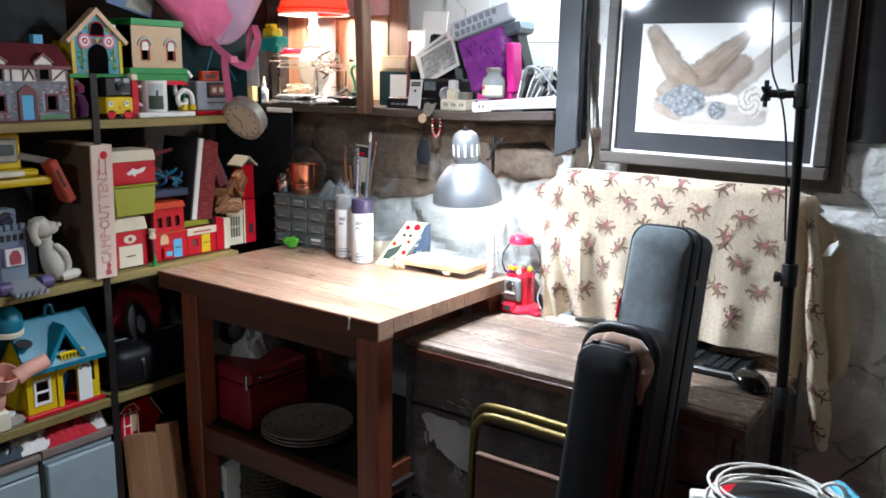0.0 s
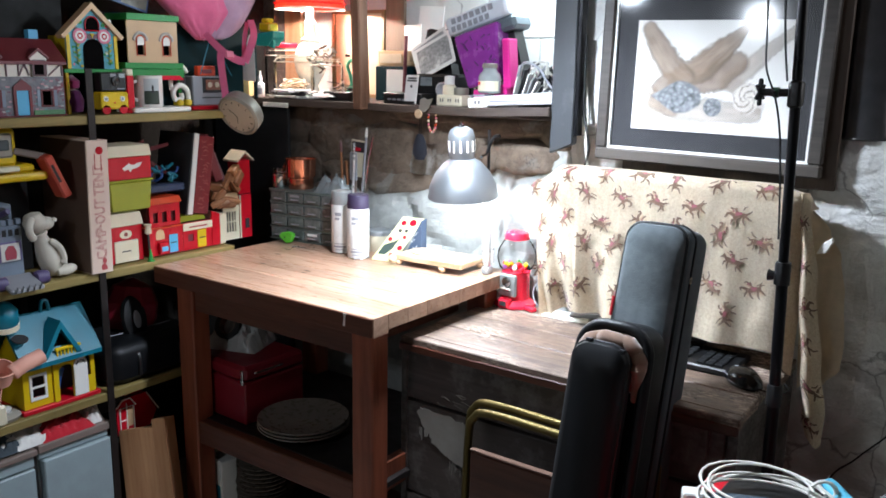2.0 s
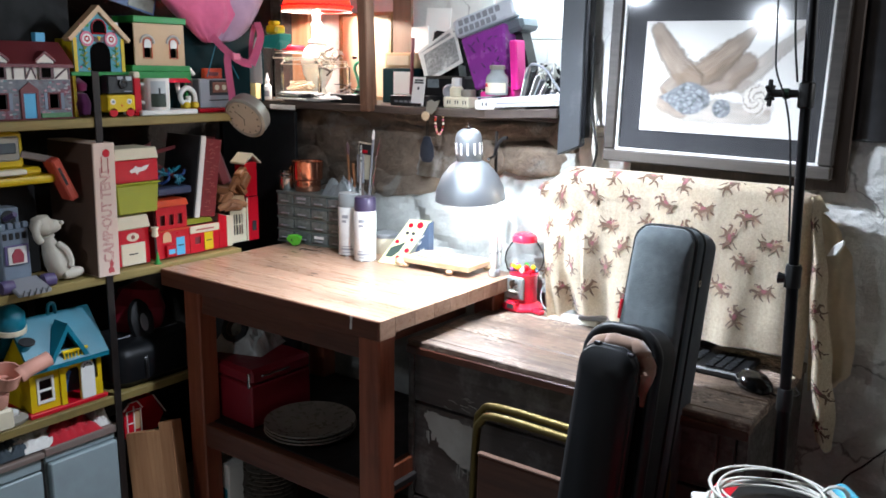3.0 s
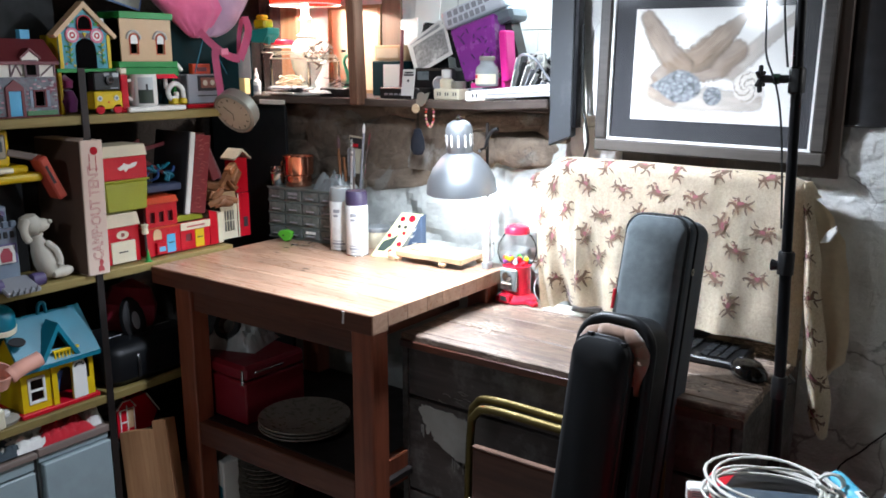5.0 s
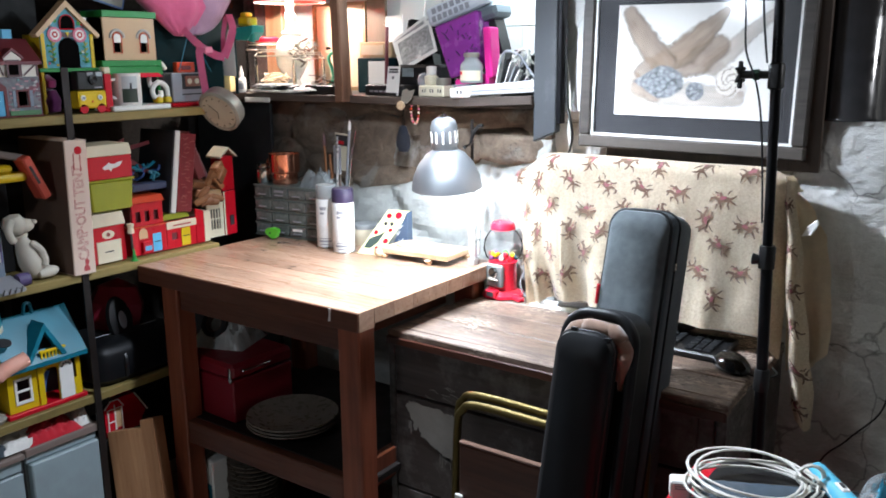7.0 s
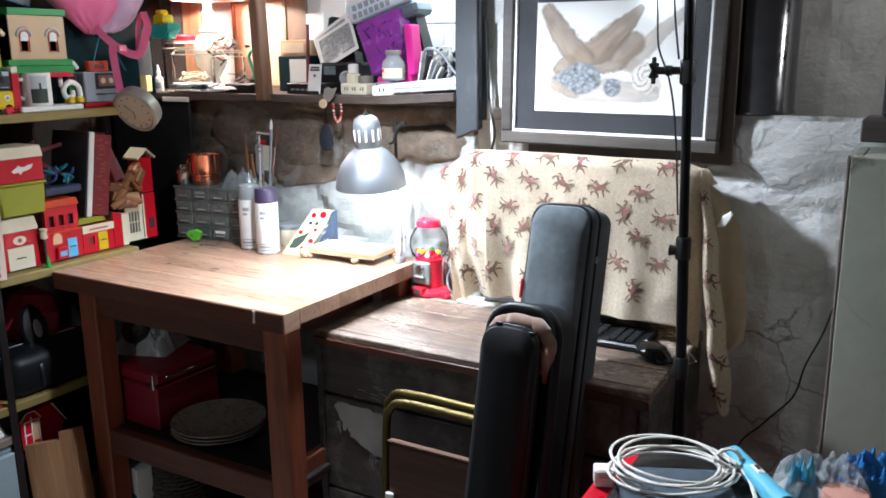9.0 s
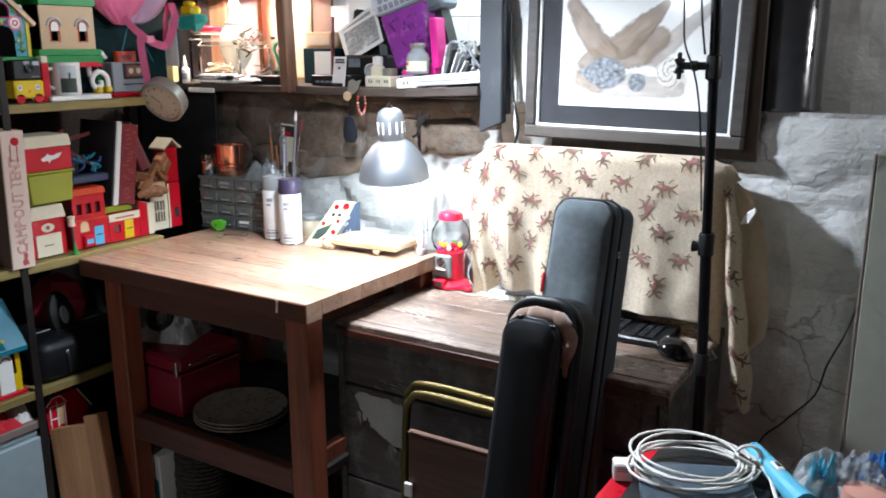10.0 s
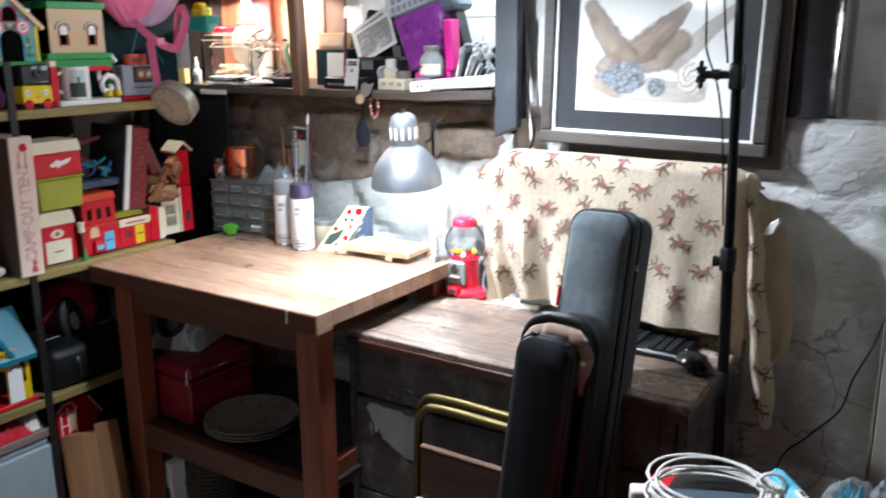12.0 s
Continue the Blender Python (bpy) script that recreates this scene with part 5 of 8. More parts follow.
part("flash", box(0.055, 0.072, -0.001, 0.004, 0.036, 0.047), paint("flash_glass", "#aab2b5", 0.2), q)
part("marking", box(0.048, 0.07, -0.0008, 0, 0.006, 0.009), GREYPLASTIC, q)
q = on_shelf("toy_tower", "red and white toy petrol pump", "toy", 1.335, S1, 0.02)
part("body", box(0, 0.022, 0, 0.022, 0.008, 0.1, 0.002), RED, q)
part("foot", box(-0.005, 0.027, -0.004, 0.026, 0, 0.008, 0.002), RED, q)
part("head", box(0.001, 0.021, 0.0, 0.022, 0.1, 0.118, 0.003), CREAM, q)
q = on_shelf("toy_bear", "dark purple plush toy between the houses", "toy", 1.19, S1, 0.05)
part("body", lathe([(0, 0), (0.026, 0.006), (0.03, 0.035), (0.02, 0.06), (0, 0.066)], 16, m=pose(0.02, 0.03, 0)), fabric("purple_plush", "#5a2350", 0.9), q, smooth=True)
part("head", lathe([(0, 0), (0.018, 0.008), (0.02, 0.025), (0, 0.042)], 16, m=pose(0.02, 0.026, 0.06)), fabric("magenta_plush", "#8a2f5c", 0.9), q, smooth=True)

# mug with a photograph, on a white base
single("white_tray", box(0, 0.185, 0, 0.09, 0, 0.014, 0.003), WHITEPAINT, "low white plastic tray on the shelf edge", "tray", (SX - 0.004, 1.345, S1), 90)
q = on_shelf("photo_mug", "white mug with a printed landscape photograph", "mug", 1.418, S1 + 0.0142, 0.045, "")
part("cup", lathe([(0.036, 0), (0.038, 0.003), (0.038, 0.086), (0.0355, 0.086), (0.035, 0.006), (0, 0.005)], 32), WHITEPAINT, q, smooth=True)
part("handle", tube(smooth_path([(-0.036, 0, 0.07), (-0.056, 0, 0.066), (-0.06, 0, 0.045), (-0.05, 0, 0.025), (-0.036, 0, 0.018)]), 0.005, 8), WHITEPAINT, q, smooth=True)


def wrap(r, a0, a1, z0, z1, n=10):
    b = bmesh.new()
    lo, hi = [], []
    for k in range(n + 1):
        a = radians(a0 + (a1 - a0) * k / n)
        lo.append(b.verts.new((r * math.cos(a), r * math.sin(a), z0)))
        hi.append(b.verts.new((r * math.cos(a), r * math.sin(a), z1)))
    for k in range(n):
        b.faces.new((lo[k], lo[k + 1], hi[k + 1], hi[k]))
    return b


part("photo_sky", wrap(0.0386, -143, -80, 0.045, 0.078), paint("photo_sky_grey", "#b9bfc0", 0.5), q)
part("photo_ground", wrap(0.0386, -143, -80, 0.008, 0.045), paint("photo_ground_green", "#2f3b30", 0.5, var=0.4, scale=120), q)
part("photo_dark", wrap(0.0388, -112, -104, 0.04, 0.06), INK, q)
# curled white candle stand with a dark doll coat
q = on_shelf("curled_ornament", "white curled ornament with yellow feet", "ornament", 1.5, S1 + 0.0142, 0.05, "")
part("coil", tube(smooth_path([(0.055, 0, 0.012), (0.05, 0, 0.045), (0.025, 0, 0.058), (0.004, 0, 0.04), (0.01, 0, 0.018), (0.03, 0, 0.02), (0.03, 0, 0.035)], 8), 0.0075, 10), WHITEPAINT, q, smooth=True)
part("arm", tube(smooth_path([(0.004, 0.008, 0.045), (0.004, 0.01, 0.075), (0.02, 0.012, 0.105), (0.045, 0.012, 0.112), (0.062, 0.012, 0.095)], 8), 0.0065, 10), WHITEPAINT, q, smooth=True)
part("coat", lathe([(0.0, 0.04), (0.022, 0.05), (0.024, 0.08), (0.012, 0.1), (0, 0.104)], 14, m=pose(0.042, 0.03, 0)), fabric("dark_doll_coat", "#2d2226", 0.9), q, smooth=True)
for x in (0.02, 0.05):
    part("foot", soft_block(0.02, 0.03, 0.018, 0.008, m=pose(x, 0.0, 0.0)), YELLOW, q, smooth=True)
q = on_shelf("toy_cassette_player", "grey toy cassette player on a red base", "toy", 1.572, S1, 0.05)
part("base", box(-0.012, 0.12, -0.012, 0.075, 0, 0.012, 0.003), RED, q)
part("body", box(0, 0.112, 0, 0.06, 0.0125, 0.098, 0.003), GREYPLASTIC, q)
part("deck", box(0.036, 0.104, -0.003, 0.0005, 0.05, 0.094, 0.001), INK, q)
part("tape", box(0.044, 0.098, -0.0055, -0.003, 0.058, 0.088, 0.001), paint("brown_label", "#8a5a48", 0.5, var=0.4, scale=120), q)
for x in (0.058, 0.084):
    part("reel", lathe([(0, 0), (0.008, 0), (0.008, 0.002), (0, 0.002)], 14, m=pose(x, -0.0055, 0.073, 90)), CREAM, q)
part("groove", box(0.034, 0.104, -0.002, 0.0, 0.034, 0.037), INK, q)
part("cassette", box(0.03, 0.095, 0.012, 0.03, 0.0985, 0.128, 0.002), ORANGE, q)
part("window", box(0.045, 0.08, 0.010, 0.0118, 0.106, 0.118, 0.001), MAROON, q)

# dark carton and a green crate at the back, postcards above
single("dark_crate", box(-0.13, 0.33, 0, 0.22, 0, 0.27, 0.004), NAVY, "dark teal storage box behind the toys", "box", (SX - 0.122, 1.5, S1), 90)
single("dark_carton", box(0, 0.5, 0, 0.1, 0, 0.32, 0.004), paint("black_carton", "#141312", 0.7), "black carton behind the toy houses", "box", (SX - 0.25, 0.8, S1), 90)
card = thing("picture_postcard", "printed picture card leaning over the shop roof", "card", (SX - 0.13, 1.345, S1 + 0.268), 90, tilt=(0, 0))
part("card", box(0, 0.145, 0, 0.002, 0, 0.09, m=pose(0, 0, 0.04, 0, 14)), paint("blue_card", "#35507e", 0.4), card)
part("photo", box(0.06, 0.14, -0.0012, -0.0001, 0.005, 0.085, m=pose(0, 0, 0.04, 0, 14)), paint("faded_photo", "#8a8578", 0.4, var=0.5, scale=70), card)
part("spacer", box(0.02, 0.12, 0.02, 0.09, -0.017, 0.0), BLACK, card)

# pink bag that hangs in front of the crate
bag = thing("pink_backpack", "pink and mauve nylon child's backpack with webbing straps", "backpack", (SX - 0.02, 1.425, 1.49), 90)


def crumple(profile, depth, seed, nx=22, nz=14):
    """A sagging stuffed sack: outline by height, wrinkled by noise."""
    b = bmesh.new()
    rings = []
    for j in range(nz + 1):
        x0, x1, z = profile(j / nz)
        ring = []
        for i in range(nx):
            a = 2 * math.pi * i / nx
            w, c = (x1 - x0) / 2, (x0 + x1) / 2
            at = Vector((c + w * math.cos(a), math.sin(a) * 0.5, z))
            n_ = noise.noise(at * 8 + Vector((seed, 0, 0))) + 0.35 * noise.noise(at * 21 + Vector((seed, 3, 0))) + 0.5 * abs(noise.noise(Vector((at.x * 6 + at.z * 9, seed, at.z * 3))))
            ring.append(b.verts.new((c + (w + 0.012 * n_) * math.cos(a), 0.06 + (depth * min(1, w * 9) + 0.017 * n_) * math.sin(a), z + 0.008 * n_)))
        rings.append(ring)
    for a_, c_ in zip(rings, rings[1:]):
        for i in range(nx):
            b.faces.new((a_[i], a_[(i + 1) % nx], c_[(i + 1) % nx], c_[i]))
    b.faces.new(rings[0])
    b.faces.new(rings[-1])
    return b


part("sack", crumple(lambda s: (0.19 - 0.25 * s, 0.225 + 0.16 * s ** 0.6, 0.04 + 0.21 * s), 0.05, 2.0, 64, 40), PINKCLOTH, bag, smooth=True)
part("pocket", crumple(lambda s: (0.225 - 0.02 * s, 0.29 + 0.16 * s ** 0.6, 0.045 + 0.19 * s), 0.056, 6.0, 56, 36), MAUVECLOTH, bag, "mauve front pocket", smooth=True)


def strap(points, w, material, th=0.0022):
    b = bmesh.new()
    pts = smooth_path(points, 6)
    rows = []
    for i, p in enumerate(pts):
        tdir = (pts[min(i + 1, len(pts) - 1)] - pts[max(i - 1, 0)]).normalized()
        side = tdir.cross(Vector((0, -1, 0.15))).normalized() * w / 2
        rows.append((b.verts.new(p - side), b.verts.new(p + side)))
    for a_, c_ in zip(rows, rows[1:]):
        b.faces.new((a_[0], a_[1], c_[1], c_[0]))
    bmesh.ops.solidify(b, geom=list(b.faces), thickness=th)
    part("strap", b, material, bag, smooth=True)


strap([(0.176, 0.0, 0.058), (0.201, -0.012, 0.027), (0.235, -0.018, 0.001), (0.269, -0.02, -0.015), (0.305, -0.02, -0.022)], 0.024, PINKCLOTH)
strap([(0.217, -0.02, 0.006), (0.213, -0.02, -0.015), (0.221, -0.016, -0.064), (0.229, -0.014, -0.109), (0.232, -0.012, -0.131)], 0.027, PINKCLOTH)
strap([(0.348, 0.0, 0.104), (0.35, -0.012, 0.065), (0.333, -0.016, 0.026), (0.305, -0.019, -0.022)], 0.028, PINKCLOTH)
strap([(0.344, 0.01, 0.096), (0.323, 0, 0.048), (0.313, -0.005, -0.014)], 0.016, PINKCLOTH)
part("buckle", box(0.228, 0.258, -0.027, -0.021, -0.012, 0.009, 0.003), PINK, bag)
part("cord", tube([(0.188, 0.0, 0.032), (0.153, 0.0, -0.059)], 0.0016, 5), TEAL, bag)
part("cord", tube([(0.23, -0.01, -0.015), (0.26, -0.01, -0.064)], 0.0016, 5), TEAL, bag)

# old round wall clock leaning on the shelf end
clock = thing("wall_clock", "old grey tin wall clock tilted off the shelf", "clock")
clock.matrix_basis = Matrix.Translation((SX + 0.05, 1.668, 1.322)) @ Vector((0.14, -0.82, -0.51)).to_track_quat("Z", "Y").to_matrix().to_4x4()
part("case", lathe([(0, -0.022), (0.056, -0.022), (0.064, -0.016), (0.066, 0.0), (0.066, 0.012), (0.062, 0.016), (0.058, 0.016)], 40), PEWTER, clock, smooth=True)
part("rim", lathe([(0.055, 0.012), (0.066, 0.012), (0.0675, 0.02), (0.06, 0.025), (0.055, 0.021)], 40), PEWTER, clock, smooth=True)
part("dial", lathe([(0.0555, 0.017), (0.0555, 0.021), (0.03, 0.0235), (0, 0.0245)], 40), paint("aged_dial", "#c2b7a3", 0.6, var=0.12, dirt=0.4), clock)
for k in range(12):
    a = 2 * math.pi * k / 12
    part("hour_mark", box(-0.0009, 0.0009, 0.044, 0.05, 0.0225, 0.0246, m=pose(0, 0, 0, 0, 0, 30 * k)), INK, clock)
part("hand", box(-0.001, 0.001, 0, 0.036, 0.0248, 0.0256, m=pose(0, 0, 0, 0, 0, 40)), INK, clock)
part("hand", box(-0.001, 0.001, 0, 0.024, 0.0248, 0.0256, m=pose(0, 0, 0, 0, 0, 160)), INK, clock)

# ---- second shelf ----
q = on_shelf("toy_vehicle", "yellow toy truck with grey cab window on a carton", "toy", 0.93, 1.165, 0.05)
part("chassis", box(-0.02, 0.185, 0, 0.12, 0.0, 0.022, 0.008, seg=2), YELLOW, q)
part("deck", box(-0.02, 0.155, 0.01, 0.11, 0.0225, 0.042, 0.006), YELLOW, q)
part("cab", box(-0.02, 0.112, 0.012, 0.1, 0.0425, 0.132, 0.006), YELLOW, q)
part("window", box(0.03, 0.1, 0.006, 0.0115, 0.062, 0.122, 0.004), PEWTER, q, "silver grey cab window")
part("screen", box(0.035, 0.09, 0.003, 0.0058, 0.08, 0.106, 0.002), paint("dark_screen", "#4a5256", 0.25), q)
part("bumper", soft_block(0.09, 0.03, 0.014, 0.006, m=pose(0.06, 0.0, 0.028)), CREAM, q, smooth=True)
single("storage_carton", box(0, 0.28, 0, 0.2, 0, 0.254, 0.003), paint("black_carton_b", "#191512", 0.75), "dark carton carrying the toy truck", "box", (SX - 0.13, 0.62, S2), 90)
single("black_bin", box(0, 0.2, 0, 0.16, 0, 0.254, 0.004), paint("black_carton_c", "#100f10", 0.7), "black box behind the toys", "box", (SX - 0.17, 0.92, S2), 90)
q = on_shelf("toy_crane_arm", "orange toy crane arm hanging from the truck", "toy", 1.09, 1.205, 0.03)
part("boom", box(-0.06, 0.03, 0.03, 0.05, -0.006, 0.012, 0.003, m=pose(0, 0, 0.02, 0, 14)), paint("taupe_arm", "#6f625b", 0.5), q)
part("jaw", box(0.01, 0.034, 0, 0.05, -0.105, 0.014, 0.004, m=pose(0, 0, 0, 0, -24)), paint("salmon_plastic", "#bf4a38", 0.4, dirt=0.2), q)
part("slot", box(0.016, 0.023, -0.001, 0.0, -0.06, -0.01, m=pose(0, 0, 0, 0, -24)), BLACK, q)
PLUM = paint("plum_plastic", "#55486f", 0.45)
q = on_shelf("toy_castle", "blue grey toy castle with purple gate and ramp", "toy", 0.93, S2, 0.04)
part("rock", lathe([(0.11, 0), (0.112, 0.08), (0.1, 0.15), (0.07, 0.2), (0.03, 0.225), (0, 0.23)], 14, m=pose(0.02, 0.14, 0)), BLUEGREY, q)
part("tower", box(0.03, 0.1, 0.01, 0.06, 0.02, 0.15, 0.003), BLUEGREY, q)
for k in range(4):
    part("merlon", box(0.03 + 0.019 * k, 0.043 + 0.019 * k, 0.008, 0.02, 0.15, 0.165, 0.001), BLUEGREY, q)
part("upper_tower", box(0.035, 0.09, 0.03, 0.08, 0.151, 0.2, 0.003), BLUEGREY, q)
part("dark_gate", prism(arch(0.045, 0.08, 0.16, 0.195), 0.027, 0.0299), INK, q)
part("portcullis", box(0.035, 0.095, 0.005, 0.0098, 0.06, 0.11, 0.002), paint("dusty_purple", "#6f6390", 0.5), q)
part("sticker", box(0.042, 0.088, 0.003, 0.0049, 0.062, 0.106), PAPER, q, "white printed sticker")
part("crest", prism([(0.052, 0.066), (0.078, 0.066), (0.08, 0.085), (0.072, 0.1), (0.06, 0.101), (0.05, 0.086)], 0.001, 0.0028), paint("dusty_red", "#b04a58", 0.5), q)
part("ramp", box(0.02, 0.105, -0.075, 0.0, 0.0, 0.012, 0.003, m=pose(0, -0.0, 0.018, 18)), GREYPLASTIC, q)
part("ramp_panel", prism(disc(0.06, 0.5, 0.02, 14), 0, 0.003, m=pose(0, -0.035, -0.475, 0) @ pose(0, 0, 0) @ pose(0, 0.5, 0.49, 108)), INK, q)
for x in (0.0, 0.105):
    part("drum", lathe([(0, 0), (0.016, 0), (0.018, 0.01), (0.016, 0.03), (0, 0.03)], 16, m=pose(x, -0.03, 0.0165, 0, 90)), PLUM, q, smooth=True)
for k in range(5):
    part("tooth", prism([(0.028 + 0.015 * k, 0), (0.038 + 0.015 * k, 0), (0.033 + 0.015 * k, 0.014)], -0.082, -0.076), GREYPLASTIC, q)
for k in range(4):
    part("port", box(0.035 + 0.016 * k, 0.044 + 0.016 * k, 0.0075, 0.0098, 0.124, 0.14), INK, q)
part("cannon", tube([(0.05, 0.02, 0.175), (0.06, -0.012, 0.19)], 0.007, 10), PLUM, q)
b = bmesh.new()
lathe([(0, 0), (0.02, 0.002), (0.029, 0.02), (0.031, 0.045), (0.026, 0.075), (0.018, 0.1), (0.015, 0.115), (0, 0.118)], 22, b, pose(0.043, 0.03, 0.006, 0, -19))
lathe([(0, -0.029), (0.016, -0.025), (0.027, -0.01), (0.029, 0.004), (0.02, 0.022), (0, 0.029)], 22, b, pose(-0.005, 0.028, 0.147, 0, -14))
lathe([(0.018, -0.012), (0.017, 0.008), (0.0175, 0.022), (0.013, 0.034), (0.006, 0.039), (0, 0.04)], 18, b, pose(0.002, 0.022, 0.141, 0, 84))
lathe([(0, -0.007), (0.006, -0.004), (0.0075, 0), (0.006, 0.004), (0, 0.007)], 12, b, pose(0.038, 0.012, 0.151))
lathe([(0.0165, -0.005), (0.0195, -0.004), (0.0195, 0.003), (0.0165, 0.004)], 18, b, pose(0.006, 0.029, 0.117, 0, -19))
tube(smooth_path([(-0.022, 0.006, 0.164), (-0.034, 0.0, 0.146), (-0.034, -0.002, 0.126), (-0.024, -0.002, 0.108)]), [0.005] + [0.0095] * 17 + [0.005], 10, b)
tube(smooth_path([(0.022, 0.01, 0.1), (0.042, 0.002, 0.078), (0.05, 0.0, 0.05), (0.046, 0.0, 0.036)]), [0.006] + [0.009] * 17 + [0.007], 8, b)
for yy in (0.008, 0.046):
    lathe([(0, -0.026), (0.011, -0.02), (0.015, 0.004), (0.013, 0.022), (0.007, 0.032), (0, 0.034)], 14, b, pose(0.053, yy, 0.0155, 0, 84))
single("toy_figure", b, paint("aged_white_rubber", "#cbc4b6", 0.6, var=0.08, dirt=0.3), "white plastic seated animal figure", "toy figure", (SX - 0.02, 1.069, S2 + 0.002), 90, "toys on the shelves", True)

# tall game box
camp = on_shelf("tent_box", "tall pale pink toy tent carton on edge", "box", 1.2, S2, 0.012, "")
camp.matrix_basis = pose(SX + 0.014, 1.184, S2 + 0.0005, 0, 0, 90) @ pose(0, 0, 0, 0, 1.2)
part("carton", box(-0.009, 0.0525, 0, 0.22, 0, 0.353, 0.0015), CARDBOARD, camp)
part("side_panel", box(-0.0102, -0.0091, 0.004, 0.218, 0.003, 0.35), BROWNCARD, camp, "dark printed side")
part("title", merge(None, lettering("CAMP\u00b7OUT TENT", 0.041, outline=0.0007), pose(0.0225, -0.0002, 0.163, 0, -90) @ Matrix.Diagonal((0.78, 0.4, 1, 1))), paint("faded_red_ink", "#b8525e", 0.6, var=0.15, dirt=0.0), camp, "outlined red title running up the spine")
part("badge", prism(disc(0.027, 0.326, 0.0105, 18), -0.0009, -0.0001), RED, camp, "round red maker's mark")
for k, (z, w) in enumerate(((0.318, 0.02), (0.314, 0.012), (0.296, 0.018), (0.292, 0.016))):
    part("small_print", box(0.012 + 0.018 * (k % 2), 0.0145 + 0.018 * (k % 2), -0.0008, 0, z - 0.02, z), REDINK, camp)
part("figure_print", prism([(0.02, 0.008), (0.036, 0.01), (0.034, 0.02), (0.03, 0.024), (0.035, 0.034), (0.028, 0.043), (0.022, 0.036), (0.024, 0.026), (0.018, 0.018)], -0.0008, -0.0001), REDINK, camp)

# stacked boxes and farm toys
q = on_shelf("toy_box", "red toy box with white lid and white bird print", "toy", 1.265, S2 + 0.235, 0.03)
part("body", box(0, 0.137, 0, 0.1, 0, 0.062, 0.002), RED, q)
part("lid", prism([(-0.002, 0.0625), (0.139, 0.0625), (0.132, 0.094), (0.004, 0.094)], -0.003, 0.1, bevel=0.002), CREAM, q, "white plastic lid")
part("bird_print", prism([(0.045, 0.032), (0.06, 0.04), (0.066, 0.046), (0.072, 0.041), (0.084, 0.04), (0.092, 0.044), (0.108, 0.046), (0.1, 0.034), (0.088, 0.03), (0.076, 0.028), (0.07, 0.02), (0.064, 0.028), (0.052, 0.025)], -0.001, -0.0001), PAPER, q)
q = on_shelf("lime_tub", "lime green plastic tub", "tub", 1.268, S2 + 0.148, 0.03, "")
part("tub", prism([(0.006, 0), (0.126, 0), (0.134, 0.08), (0, 0.08)], 0, 0.1, bevel=0.003), LIME, q)
part("rim", box(-0.004, 0.138, -0.004, 0.104, 0.08, 0.0865, 0.002), LIME, q)
q = on_shelf("toy_barn", "red and white toy barn with a cream roof", "toy", 1.262, S2, 0.035)
part("wall", plate(0, 0.102, 0.004, 0.106, 0, 0.004, [(0.012, 0.088, 0.004, 0.066)]), RED, q)
part("body", box(0.001, 0.101, 0.0045, 0.1, 0.004, 0.106), MAROON, q)
part("door", box(0.0125, 0.0875, -0.002, 0.003, 0.005, 0.0655, 0.001), CREAM, q, "cream sliding door")
part("latch", box(0.035, 0.062, -0.0035, -0.002, 0.034, 0.037), INK, q)
part("sign", prism(disc(0.05, 0.083, 0.012, 16, 1.6), -0.001, -0.0001), CREAM, q)
part("sign_dot", prism(disc(0.05, 0.083, 0.006, 12), -0.0018, -0.001), paint("olive_red", "#8a4038", 0.5), q)
part("roof", prism([(-0.004, 0.106), (0.106, 0.106), (0.098, 0.143), (0.006, 0.143)], -0.004, 0.1, bevel=0.002), CREAM, q)
q = on_shelf("toy_firehouse", "red toy firehouse with arched windows and blue door", "toy", 1.39, S2, 0.04)
part("lower_wall", box(0, 0.115, 0, 0.09, 0.003, 0.085, 0.001), RED, q)
part("upper_wall", plate(0.008, 0.112, 0.0855, 0.152, 0.006, 0.01, [(0.02, 0.037, 0.098, 0.128), (0.05, 0.067, 0.098, 0.128), (0.08, 0.097, 0.098, 0.128)]), RED, q)
part("upper_body", box(0.01, 0.11, 0.02, 0.09, 0.0855, 0.15), MAROON, q)
part("cornice", box(-0.002, 0.117, -0.003, 0.09, 0.081, 0.0853, 0.001), ORANGE, q)
part("roof", prism([(0.004, 0.1525), (0.116, 0.1525), (0.108, 0.172), (0.012, 0.172)], 0.0, 0.09, bevel=0.001), ORANGE, q)
part("door", box(0.066, 0.096, -0.002, 0, 0.006, 0.06, 0.001), SKY, q, "sky blue door")
part("slot", box(0.071, 0.09, -0.003, -0.002, 0.034, 0.037), INK, q)
part("mailbox", box(0.026, 0.058, -0.012, 0, 0.008, 0.042, 0.002), RED, q)
part("mail_label", box(0.032, 0.053, -0.013, -0.012, 0.016, 0.03, m=pose(0, 0, 0.0, 0, -0)), SKY, q)
part("round_sign", prism(arch(0.022, 0.05, 0.05, 0.08), -0.0015, -0.0001), TAN, q)
q = on_shelf("traffic_cone", "small green toy cone with a white figure", "toy", 1.372, S2, 0.012)
part("cone", lathe([(0.011, 0), (0.011, 0.003), (0.007, 0.004), (0.002, 0.034), (0, 0.035)], 14), GREEN, q, smooth=True)
part("stick", tube([(0, 0.004, 0.03), (0, 0.006, 0.085)], 0.0035, 8), INK, q)
part("knob", lathe([(0, 0), (0.01, 0.004), (0.008, 0.02), (0.011, 0.03), (0, 0.032)], 10, m=pose(0, 0.006, 0.075)), CREAM, q)
q = on_shelf("toy_shop", "red toy shop with yellow door and cream side wall", "toy", 1.506, S2, 0.04)
